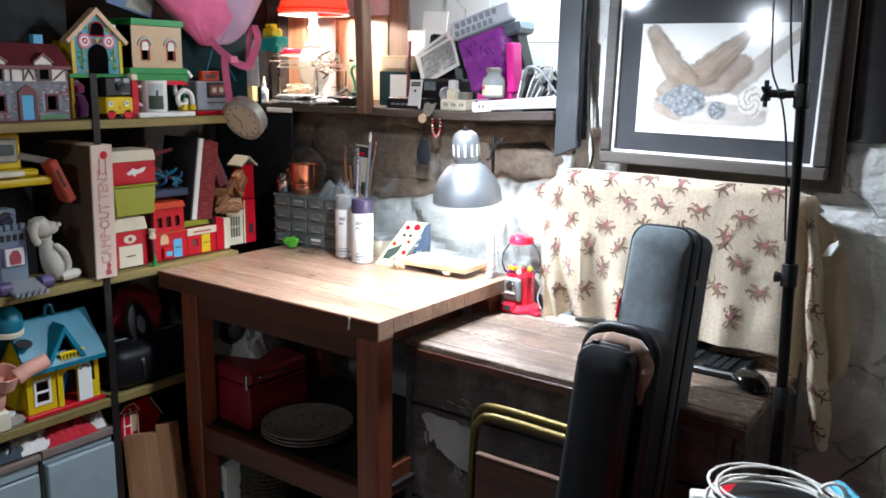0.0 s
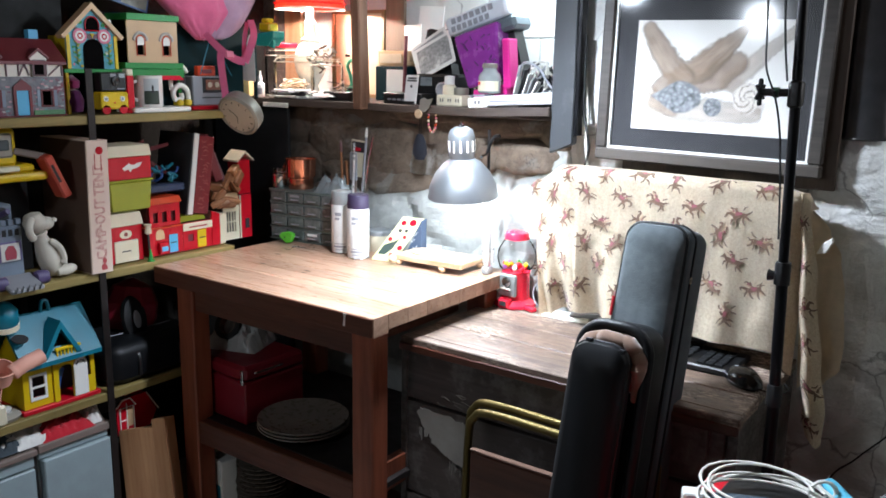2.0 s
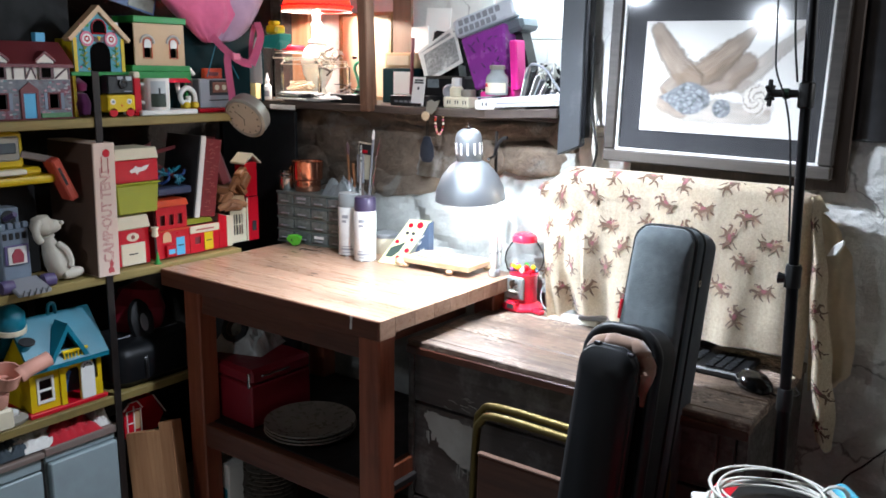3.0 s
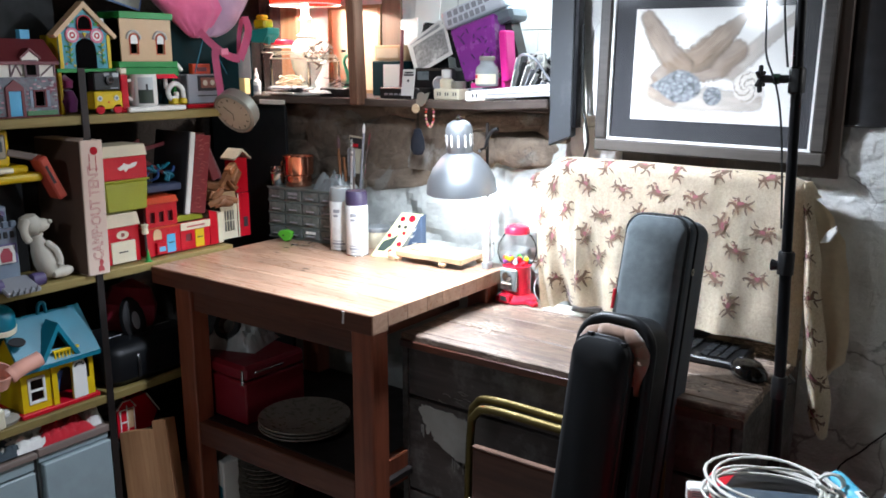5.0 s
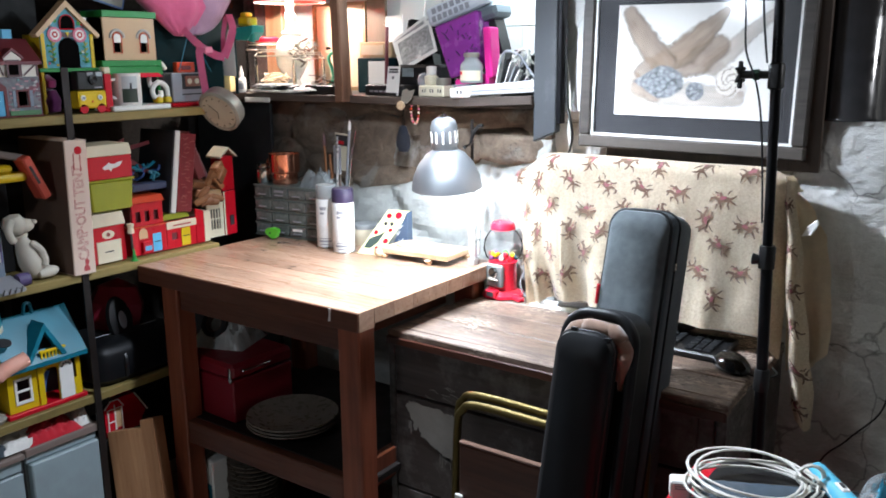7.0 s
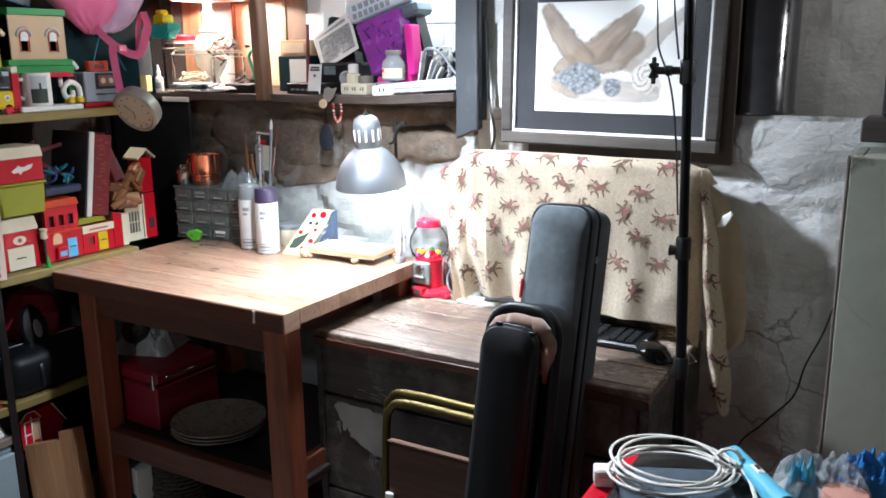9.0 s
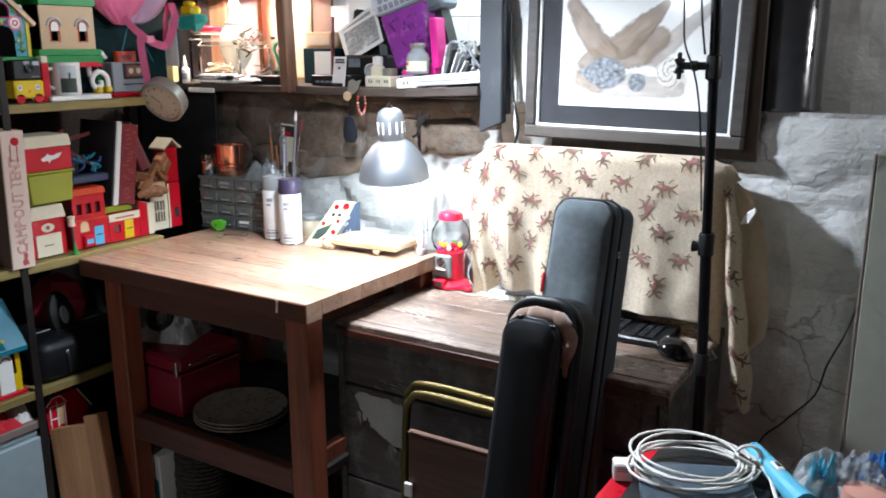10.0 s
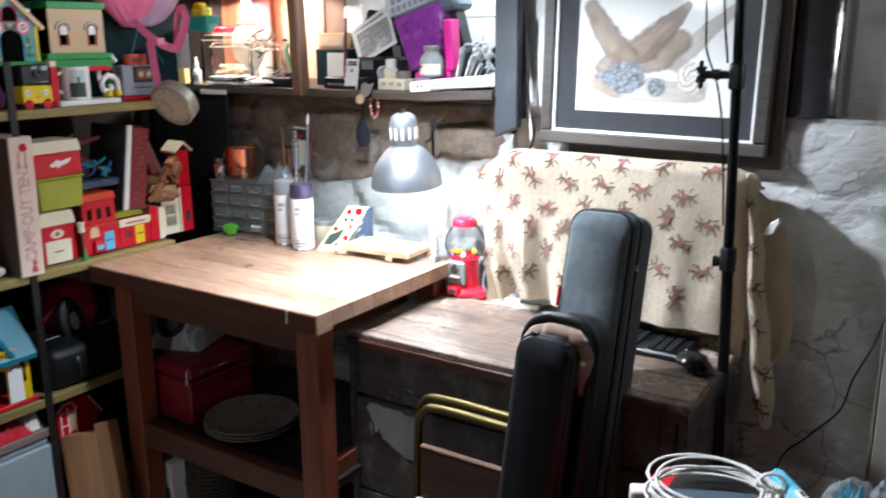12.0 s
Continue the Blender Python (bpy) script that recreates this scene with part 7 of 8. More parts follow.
    for z0, z1, a0, a1 in ((0.118, 0.128, -120, -85), (0.105, 0.112, -120, -95), (0.02, 0.026, -130, -60), (0.03, 0.033, -125, -65), (0.012, 0.015, -120, -70)):
        part("print_band", wrap(0.0334, a0, a1, z0, z1), GREYPLASTIC, c_)
    return c_


spray_can(-1.734, 1.845, paint("grey_cap", "#8c9090", 0.3), "white spray paint can with grey cap", 32)
spray_can(-1.646, 1.82, paint("plum_cap", "#39304a", 0.4), "white spray paint can with plum cap", 38)

# brush jar
jar = thing("brush_jar", "glass jar of paint brushes and tools", "jar", (-1.765, 1.93, BT))
g_ = part("glass", lathe([(0.038, 0), (0.04, 0.004), (0.04, 0.12), (0.0375, 0.12), (0.037, 0.006), (0, 0.005)], 28), GLASS, jar, smooth=True)
g_.visible_shadow = False
random.seed(3)
for x, y, h, a, c, mm in ((-0.025, -0.01, 0.30, -3, 0.004, WB), (-0.01, 0.01, 0.27, -6, 0.0045, WB), (0.005, -0.012, 0.33, 2, 0.0035, STEELROD), (0.015, 0.005, 0.35, 6, 0.004, GREYPLASTIC), (0.0, 0.015, 0.29, -1, 0.005, CABEDGE), (0.022, -0.004, 0.30, 9, 0.003, CHROME), (0.012, 0.0, 0.36, 11, 0.002, CHROME)):
    part("brush", tube([(x, y, 0.008), (x + h * math.sin(radians(a)), y, h * math.cos(radians(a)))], c, 8), mm, jar, smooth=True)
part("brush_head", lathe([(0.003, 0), (0.006, 0.01), (0.005, 0.03), (0, 0.045)], 10, m=pose(-0.04, -0.01, 0.295, 0, -3)), TIMBER, jar, smooth=True)
part("brush_head", lathe([(0.003, 0), (0.005, 0.008), (0.004, 0.026), (0, 0.036)], 10, m=pose(0.05, 0.005, 0.345, 0, 6)), PAPER, jar, smooth=True)
part("packet", box(-0.045, 0.012, 0.02, 0.023, 0.22, 0.335, m=pose(0, 0, 0, 0, 4)), CREAM, jar, "blister card of a small tool")
part("packet_print", box(-0.042, 0.008, 0.0185, 0.0198, 0.298, 0.33, m=pose(0, 0, 0, 0, 4)), INK, jar)
part("packet_mark", box(-0.036, -0.006, 0.017, 0.0184, 0.302, 0.312, m=pose(0, 0, 0, 0, 4)), RED, jar)
part("grey_handle", box(-0.012, 0.016, -0.004, 0.006, 0.21, 0.30, 0.003), GREYPLASTIC, jar)
jar = thing("lidded_jar", "glass jar with white paint and a tin lid", "jar", (-1.665, 1.94, BT))
part("jar", lathe([(0.034, 0), (0.036, 0.004), (0.036, 0.05), (0, 0.05)], 26), CREAM, jar, smooth=True)
part("lid", lathe([(0.0375, 0.0505), (0.038, 0.053), (0.038, 0.062), (0.035, 0.065), (0, 0.065)], 26), SILVER, jar, smooth=True)

# painted wedge card
wedge = thing("painted_card", "cream folded card painted with red spots", "card", (-1.598, 1.822, BT), 12)
part("front", prism([(0, 0), (0.075, 0), (0.135, 0.145), (0.066, 0.145)], 0.0, 0.0035, m=pose(0, 0, 0.001, -33)), paint("pale_lime_card", "#cfcf96", 0.5, var=0.06, dirt=0.08), wedge)
for x, z, r in ((0.075, 0.125, 0.008), (0.105, 0.128, 0.011), (0.045, 0.07, 0.007), (0.09, 0.08, 0.006), (0.083, 0.045, 0.008), (0.06, 0.02, 0.007)):
    part("red_spot", prism(disc(x, z, r, 10), -0.0012, -0.0002, m=pose(0, 0, 0.001, -33)), RED, wedge)
for x, z in ((0.07, 0.1), (0.09, 0.1)):
    part("dark_spot", prism(disc(x, z, 0.006, 10), -0.0012, -0.0002, m=pose(0, 0, 0.001, -33)), INK, wedge)
part("dark_shape", prism([(0.018, 0.02), (0.04, 0.02), (0.06, 0.04), (0.075, 0.075), (0.062, 0.065), (0.03, 0.05)], -0.0012, -0.0002, m=pose(0, 0, 0.001, -33)), paint("dark_green_paint", "#33403a", 0.5), wedge)
part("side", prism([(0.078, 0.0), (0.137, 0.122), (0.137, 0.002)], 0.055, 0.09, m=pose(0.002, 0.0, 0, 0, 0, 0)), paint("navy_board", "#36455a", 0.6), wedge, "dark blue side with white marks")
for k in range(4):
    part("white_mark", tube([(0.104 + 0.008 * (k % 2), 0.0535, 0.02 + k * 0.02), (0.11 + 0.008 * (k % 2), 0.0535, 0.014 + k * 0.02), (0.117 + 0.008 * (k % 2), 0.0535, 0.024 + k * 0.02)], 0.001, 4), PAPER, wedge)

# cutting board on ball feet
cut = thing("cutting_board", "pale wooden board on round ball feet", "board", (-1.5, 1.815, BT), 3)
PALEWOOD = wood("pale_beech", "#b08e6b", "#d1b593", "#e2cba9", 0, 0.5, wear=0.08)
part("slab", box(0, 0.225, 0.0, 0.125, 0.016, 0.034, 0.003, m=pose(0, 0, 0)), PALEWOOD, cut)
for x, y in ((0.006, 0.01), (0.16, 0.006), (0.02, 0.115), (0.215, 0.115)):
    part("ball_foot", lathe([(0, 0), (0.008, 0.002), (0.0125, 0.011), (0.009, 0.0158), (0, 0.0158)], 16, m=pose(x, y, 0)), PALEWOOD, cut, smooth=True)
part("corner_ball", lathe([(0, -0.014), (0.01, -0.01), (0.014, 0.0), (0.01, 0.01), (0, 0.014)], 16, m=pose(-0.006, -0.004, 0.018)), PALEWOOD, cut, smooth=True)
single("round_coaster", lathe([(0, 0), (0.038, 0), (0.04, 0.003), (0.038, 0.006), (0, 0.006)], 32), PALEWOOD, "round pale wooden coaster on the board", "coaster", (-1.445, 1.88, BT + 0.0343), smooth=True)

# adjustable desk lamp
lamp = thing("desk_lamp", "silver adjustable desk lamp with dome shade, lit", "lamp", (-1.238, 1.9, BT))
part("clamp_base", soft_block(0.024, 0.03, 0.02, 0.006), SILVER, lamp, smooth=True)
part("post", box(-0.008, 0.008, -0.006, 0.006, 0.02, 0.2, 0.002), STEELROD, lamp)
for x in (-0.02, 0.017):
    part("arm_rod", tube([(x * 0.8, 0.006, 0.03), (x, 0.004, 0.20)], 0.0032, 8), STEELROD, lamp, smooth=True)
part("bracket", box(-0.026, 0.024, -0.004, 0.008, 0.178, 0.186, 0.002), STEELROD, lamp)
part("upper_arm", tube([(-0.005, 0.004, 0.195), (-0.008, 0.004, 0.40)], 0.0045, 8), DARKMETAL, lamp)
part("elbow", tube(smooth_path([(-0.01, 0.0, 0.33), (0.0, -0.004, 0.36), (0.012, 0.0, 0.38), (0.028, 0.002, 0.385)]), 0.005, 8), BLACK, lamp, smooth=True)
part("neck", tube([(0.004, -0.05, 0.33), (-0.006, 0.0, 0.335)], 0.004, 8), CHROME, lamp)
shade_m = pose(0.0, -0.125, 0.232, 5, 0, 0) @ Matrix.Diagonal((0.97, 0.97, 0.97, 1))
dome = [(0.0, 0.19), (0.018, 0.188), (0.03, 0.18), (0.0355, 0.165), (0.036, 0.118), (0.0335, 0.114), (0.0335, 0.104), (0.052, 0.092), (0.075, 0.064), (0.09, 0.032), (0.095, 0.0)]
inner = [(r - 0.0018, z - 0.001) for r, z in dome[::-1] if r > 0.03]
b = lathe(dome + inner + [(0.0, 0.184)], 48, None, shade_m, cap=False)
part("shade", b, paint("spun_silver", "#a2a6a9", 0.42, 0.85, var=0.08, bump=0.04, dirt=0.05), lamp, "brushed silver dome shade", smooth=True)
# emissive strips imitate the bulb's light coming through the vent slots
VENT_GLOW = glow("vent_glow", (1.0, 0.98, 0.95), 1.0)
for k in range(12):
    a = 2 * math.pi * k / 12
    part("glowing_slot", box(-0.0019, 0.0019, -0.0004, 0.0012, 0.0, 0.03, 0.0003, m=shade_m @ pose(0.0359 * math.cos(a), 0.0359 * math.sin(a), 0.124, 0, 0, math.degrees(a) + 90)), VENT_GLOW, lamp)
part("top_knob", lathe([(0.008, 0.188), (0.008, 0.195), (0.003, 0.197), (0.003, 0.203), (0, 0.204)], 12, m=shade_m), CHROME, lamp, smooth=True)
part("bulb", lathe([(0, -0.03), (0.018, -0.024), (0.026, -0.005), (0.02, 0.02), (0.012, 0.04), (0, 0.042)], 18, m=shade_m @ pose(0, 0, 0.068)), glow("white_bulb", (0.95, 0.98, 1.0), 18.0), lamp, smooth=True)

# ---- below the bench ----
plates = thing("dinner_plates", "short stack of speckled grey stoneware dinner plates", "plates", (-1.6, 1.535, 0.459))
STONEWARE = paint("speckled_stoneware", "#7c746a", 0.3, var=0.3, scale=60, dirt=0.5, dirt_colour="#3b342d")
for k in range(3):
    part("plate", lathe([(0.07, 0.0), (0.075, 0.003), (0.12, 0.016), (0.128, 0.022), (0.127, 0.0245), (0.118, 0.0215), (0.072, 0.0075), (0, 0.007)], 40, m=pose(0.002 * (k % 2), 0, 0.0095 * k)), STONEWARE, plates, smooth=True)
tb = thing("tool_box", "dark red metal tool box with chrome latch and end handle", "tool box", (-1.955, 1.46, 0.459), -2)
TB = paint("dark_red_enamel", "#7d1222", 0.4, var=0.1, dirt=0.2)
part("body", box(0, 0.21, 0, 0.22, 0, 0.125, 0.004), TB, tb)
part("lid", box(-0.002, 0.212, -0.003, 0.223, 0.127, 0.172, 0.01), TB, tb)
part("latch", box(0.198, 0.208, -0.007, -0.0035, 0.12, 0.165, 0.002), CHROME, tb)
part("handle", tube(smooth_path([(0.212, 0.03, 0.15), (0.226, 0.036, 0.155), (0.226, 0.12, 0.155), (0.212, 0.126, 0.15)]), 0.0035, 8), CHROME, tb, smooth=True)
sack = thing("plastic_sack", "crumpled white plastic bag on the tool box", "bag", (-1.905, 1.6, 0.632), 20)
part("film", rag(-0.02, 0.0, 0.0, 0.18, 0.16, 0.1, 6.2), paint("white_film", "#b9bab6", 0.3, var=0.15, dirt=0.35), sack, smooth=True)
tape = thing("tape_roll", "roll of black tape on the plastic bag", "tape", (-1.915, 1.545, 0.70))
part("roll", merge(None, lathe([(0.027, -0.012), (0.042, -0.012), (0.042, 0.012), (0.027, 0.012), (0.027, -0.012)], 28, cap=False), pose(0, 0, 0, 62, 0, 15)), BLACK, tape, smooth=True)
part("core", merge(None, lathe([(0.024, -0.0115), (0.0268, -0.0115), (0.0268, 0.0115), (0.024, 0.0115), (0.024, -0.0115)], 28, cap=False), pose(0, 0, 0, 62, 0, 15)), BROWNCARD, tape, smooth=True)
stack = thing("plate_stack", "tall stack of small grey plates under the bench", "plates", (-1.745, 1.51, 0.1105))
for k in range(18):
    part("plate", lathe([(0.045, 0), (0.05, 0.002), (0.075, 0.01), (0.078, 0.0135), (0.07, 0.0115), (0.046, 0.005), (0, 0.005)], 28, m=pose(random.uniform(-0.002, 0.002), random.uniform(-0.002, 0.002), 0.0125 * k)), STONEWARE, stack, smooth=True)
single("black_pot", lathe([(0.09, 0), (0.1, 0.01), (0.1, 0.11), (0.095, 0.12), (0, 0.122)], 32), BLACKMETAL, "black cooking pot under the bench", "pot", (-1.56, 1.535, 0.1105), smooth=True)
pc = thing("paint_carton", "small white carton with teal print under the bench", "box", (-1.955, 1.47, 0.1105), -12)
part("carton", box(0, 0.1, 0, 0.08, 0, 0.2, 0.003), PAPER, pc)
part("print", box(0.012, 0.088, -0.0012, -0.0002, 0.05, 0.12), TEAL, pc, "teal printed panel")
part("print", box(0.02, 0.07, -0.0024, -0.0013, 0.07, 0.1), INK, pc, "dark printed panel")

# ---- on the desk ----
DT = 0.8105
gum = thing("gumball_machine", "red gumball machine with a clear glass globe", "gumball machine", (-1.174, 1.953, DT), -3)
gum.scale = (0.95, 0.95, 0.96)
part("foot", lathe([(0.061, 0), (0.064, 0.003), (0.062, 0.01), (0.052, 0.016), (0.045, 0.022)], 36), BRIGHTRED, gum, smooth=True)
part("body", lathe([(0.044, 0.0225), (0.042, 0.03), (0.041, 0.098), (0.043, 0.104), (0, 0.104)], 36), BRIGHTRED, gum, smooth=True)
part("face_plate", box(-0.03, 0.03, -0.049, -0.036, 0.034, 0.1, 0.004), paint("cast_pewter", "#8d9190", 0.45, 0.5, var=0.35, scale=70, bump=0.5, fine=120, dirt=0.5), gum, "silver coin plate")
part("coin_dial", lathe([(0, 0), (0.015, 0), (0.015, 0.004), (0.012, 0.006), (0, 0.006)], 20, m=pose(0, -0.049, 0.078, 90)), CHROME, gum, smooth=True)
part("coin_slot", box(-0.012, 0.012, -0.0505, -0.049, 0.05, 0.056), INK, gum)
part("handle", box(-0.018, 0.018, -0.058, -0.0495, 0.053, 0.061, 0.003), PEWTER, gum)
part("chute", box(-0.018, 0.018, -0.066, -0.042, 0.004, 0.028, 0.003), BRIGHTRED, gum)
part("chute_dark", box(-0.011, 0.011, -0.0672, -0.0662, 0.01, 0.023), INK, gum)
gg = part("globe", lathe([(0.036, 0.1045), (0.05, 0.115), (0.058, 0.14), (0.055, 0.165), (0.041, 0.19), (0.034, 0.196)], 36, cap=False), pane_glass("globe_glass", 1.07), gum, "clear glass globe", smooth=True)
gg.visible_shadow = False
part("lid", lathe([(0.034, 0.1965), (0.037, 0.198), (0.037, 0.208), (0.033, 0.217), (0.02, 0.222), (0, 0.224)], 32), BRIGHTRED, gum, smooth=True)
random.seed(23)
BALLS = [RED, GREEN, YELLOW, PINK, PAPER, TEAL, PURPLE]
for k in range(24):
    a, r = random.uniform(0, 2 * math.pi), random.uniform(0, 0.036)
    part("gumball", lathe([(0, -0.0075), (0.0053, -0.0053), (0.0075, 0), (0.0053, 0.0053), (0, 0.0075)], 10, m=pose(r * math.cos(a), r * math.sin(a), 0.1125 + random.choice([0, 0, 0.009]))), random.choice(BALLS), gum, smooth=True)
single("lamp_cord", tube(smooth_path([(-1.122, 1.992, 0.94), (-1.106, 1.988, 0.92), (-1.105, 1.975, 0.9), (-1.12, 1.962, 0.865), (-1.112, 1.95, 0.835), (-1.09, 1.95, 0.8125)]), 0.0018, 6), GREYPLASTIC, "thin grey cord behind the gumball machine", "cord", smooth=True)
single("red_ruler", box(0, 0.05, 0, 0.02, 0, 0.012, 0.003), BRIGHTRED, "red plastic base piece beside the gumball machine", "plastic piece", (-1.14, 1.925, DT), -22)
pad = thing("paper_pad", "white paper pad on the desk", "paper", (-1.058, 1.9, DT), 5)
for k in range(3):
    part("sheet", box(0, 0.13, 0, 0.05, 0.0025 * k, 0.0023 + 0.0025 * k, m=pose(0, 0, 0, 0, 0, 2.0 * k)), PAPER, pad)
part("dark_card", box(0.075, 0.15, -0.005, 0.03, 0.0078, 0.012, 0.001, m=pose(0, 0, 0, 0, 0, 12)), GREYPLASTIC, pad)
kb = thing("keyboard", "black computer keyboard partly under the cloth", "keyboard", (-0.8, 1.746, DT), 0)
KEYCAP = paint("black_keys", "#101113", 0.8, spec=0.2, dirt=0.1, dirt_colour="#555555")
part("case", box(0, 0.3, 0, 0.145, 0.0, 0.016, 0.004), BLACK, kb)
for r in range(5):
    for c in range(13):
        if c == 9:
            continue
        x = 0.012 + 0.0205 * c
        part("key", box(x, x + 0.018, 0.012 + 0.022 * r, 0.031 + 0.022 * r, 0.0163, 0.0215, 0.002), KEYCAP, kb)
mouse = thing("computer_mouse", "glossy black computer mouse on the desk", "mouse", (-0.47, 1.735, DT), 50)
part("shell", lathe([(0.03, 0), (0.034, 0.006), (0.032, 0.018), (0.022, 0.03), (0, 0.035)], 28, m=Matrix.Diagonal((0.95, 1.55, 1, 1))), paint("glossy_black", "#0e0e10", 0.15), mouse, smooth=True)
part("wheel", lathe([(0, -0.003), (0.008, -0.003), (0.008, 0.003), (0, 0.003)], 14, m=pose(0, 0.028, 0.024, 0, 90)), GREYPLASTIC, mouse)
part("cord", tube(smooth_path([(0, -0.05, 0.008), (0.02, -0.075, 0.006), (0.06, -0.07, 0.006), (0.08, -0.03, 0.005)]), 0.002, 6), CORDBLACK, mouse, smooth=True)

# ---- on the stone ledge ----
LT = LEDGE_Z + 0.0003
lamp2 = thing("table_lamp", "white turned table lamp with red fabric shade, lit", "lamp", (-2.13, 2.12, LT))
PORC = paint("white_porcelain", "#e5e0d6", 0.25, var=0.04, dirt=0.08)
part("base", lathe([(0.05, 0), (0.052, 0.01), (0.03, 0.02), (0.024, 0.04), (0.05, 0.085), (0.058, 0.13), (0.045, 0.17), (0.03, 0.185), (0.034, 0.195), (0.02, 0.205), (0.016, 0.235), (0.021, 0.25), (0.013, 0.265), (0.013, 0.3), (0, 0.3)], 32), PORC, lamp2, smooth=True)
m_, t_, p_ = shader("red_lamp_shade")
p_.inputs["Base Color"].default_value = (*lin("#d8574a"), 1)
p_.inputs["Roughness"].default_value = 0.9
p_.inputs["Transmission Weight"].default_value = 0.0
bumped(t_, p_, noise_out(t_, coords(t_, (60, 60, 2)), 3.0), 0.3, 0.002)
tl = node(t_, "ShaderNodeBsdfTranslucent", Color=(*lin("#e0604c"), 1))
mx = t_.nodes.new("ShaderNodeMixShader")
mx.inputs[0].default_value = 0.5
t_.links.new(p_.outputs[0], mx.inputs[1])
t_.links.new(tl.outputs[0], mx.inputs[2])
t_.links.new(mx.outputs[0], t_.nodes["Material Output"].inputs[0])
part("shade", lathe([(0.118, 0.295), (0.12, 0.297), (0.085, 0.45), (0.083, 0.45), (0.118, 0.298)], 40, cap=False), m_, lamp2, "pleated red fabric shade", smooth=True)
part("trim", tube([((0.121 + 0.0015 * (k % 2)) * math.cos(2 * math.pi * k / 72), (0.121 + 0.0015 * (k % 2)) * math.sin(2 * math.pi * k / 72), 0.312 + 0.003 * (k % 2)) for k in range(72)], 0.0024, 5, closed=True), RED, lamp2, "dark red zigzag braid")
part("rim", tube([(0.119 * math.cos(2 * math.pi * k / 40), 0.119 * math.sin(2 * math.pi * k / 40), 0.297) for k in range(40)], 0.0025, 5, closed=True), PAPER, lamp2)
part("bulb", lathe([(0, 0.30), (0.014, 0.303), (0.03, 0.34), (0.024, 0.375), (0, 0.385)], 18), glow("warm_bulb", (1.0, 0.8, 0.55), 12.0), lamp2, smooth=True)


JARGLASS = pane_glass("jar_glass", 1.1)
RIMGLASS = paint("thick_glass_edge", "#d8cdbb", 0.15, var=0.2, dirt=0.1)
TEALBRIGHT = paint("mint_plastic", "#4fb58c", 0.4)


def glass_jar(x, y, r, h, lid, label):
    j = thing("glass_jar", label, "jar", (x, y, LT), 0, "glass jars on the ledge")
    g = part("glass", lathe([(r * 0.94, 0.0002), (r, 0.006), (r, h * 0.86), (r * 0.8, h * 0.95), (r * 0.8, h), (r * 0.76, h), (r * 0.76, h * 0.94), (r * 0.95, h * 0.85), (r * 0.95, 0.006), (0, 0.005)], 28), JARGLASS, j, smooth=True)
    g.visible_shadow = False
    for rr, zz in ((r * 0.79, h), (r * 0.82, h * 0.955), (r * 0.99, h * 0.85), (r * 0.985, 0.005)):
        part("glass_rim", tube([(rr * math.cos(2 * math.pi * k / 28), rr * math.sin(2 * math.pi * k / 28), zz) for k in range(28)], 0.0017, 5, closed=True), RIMGLASS, j)
    if lid:
        part("lid", lathe([(r * 0.84, h + 0.0005), (r * 0.86, h + 0.003), (r * 0.86, h + 0.014), (r * 0.8, h + 0.018), (0, h + 0.018)], 24), lid, j, smooth=True)
    return j


TWINE = fabric("pale_twine", "#b9a284", 0.9, var=0.4)
jar_a = glass_jar(-2.11, 2.02, 0.068, 0.14, None, "large clear glass jar of twine near the lamp")
random.seed(44)
for k in range(16):
    a_ = random.uniform(0, 6.28)
    r_, z_ = random.uniform(0.022, 0.048), random.uniform(0.012, 0.06)
    part("twine_loop", tube([(r_ * math.cos(a_ + q * 0.55), r_ * math.sin(a_ + q * 0.55), z_ + 0.008 * math.sin(q * 0.9 + k)) for q in range(11)], 0.003, 5), TWINE, jar_a, smooth=True)
glass_jar(-2.235, 2.09, 0.062, 0.165, RED, "tall clear glass jar with a red rimmed lid")
jar_c = glass_jar(-2.035, 2.1, 0.055, 0.13, None, "clear glass jar with dried moss and twigs")
random.seed(31)
for k in range(26):
    a_, r_ = random.uniform(0, 6.28), random.uniform(0, 0.04)
    x_, y_, z_ = r_ * math.cos(a_), r_ * math.sin(a_), random.uniform(0.1, 0.165)
    part("twig", tube(smooth_path([(x_, y_, z_), (x_ + random.uniform(-0.03, 0.03), y_ + random.uniform(-0.02, 0.02), z_ + random.uniform(-0.015, 0.02)), (x_ + random.uniform(-0.04, 0.04), y_, z_ + random.uniform(-0.02, 0.02))], 3), 0.0026, 5), PEWTER if k % 3 else BROWNCARD, jar_c)
single("green_tubing", tube(smooth_path([(-0.02, 0, 0.006), (0.0, 0.01, 0.05), (0.02, 0.0, 0.09), (0.012, 0.0, 0.128), (-0.008, 0.0, 0.11), (0.01, -0.005, 0.075), (0.026, 0.0, 0.008)], 5), 0.0055, 7), TEALBRIGHT, "loop of mint green tubing behind the post", "tubing", (-1.905, 2.07, LT), smooth=True)
for x, y, capm, h in ((-2.29, 1.967, BLACK, 0.052), (-2.345, 1.99, BLACK, 0.045), (-2.228, 1.975, PAPER, 0.055)):
    bo = thing("dropper_bottle", "small white dropper bottle", "bottle", (x, y, LT), 0, "small bottles")
    part("bottle", lathe([(0.013, 0), (0.0145, 0.003), (0.0145, h - 0.012), (0.007, h - 0.004), (0.006, h)], 16), WHITEPAINT, bo, smooth=True)
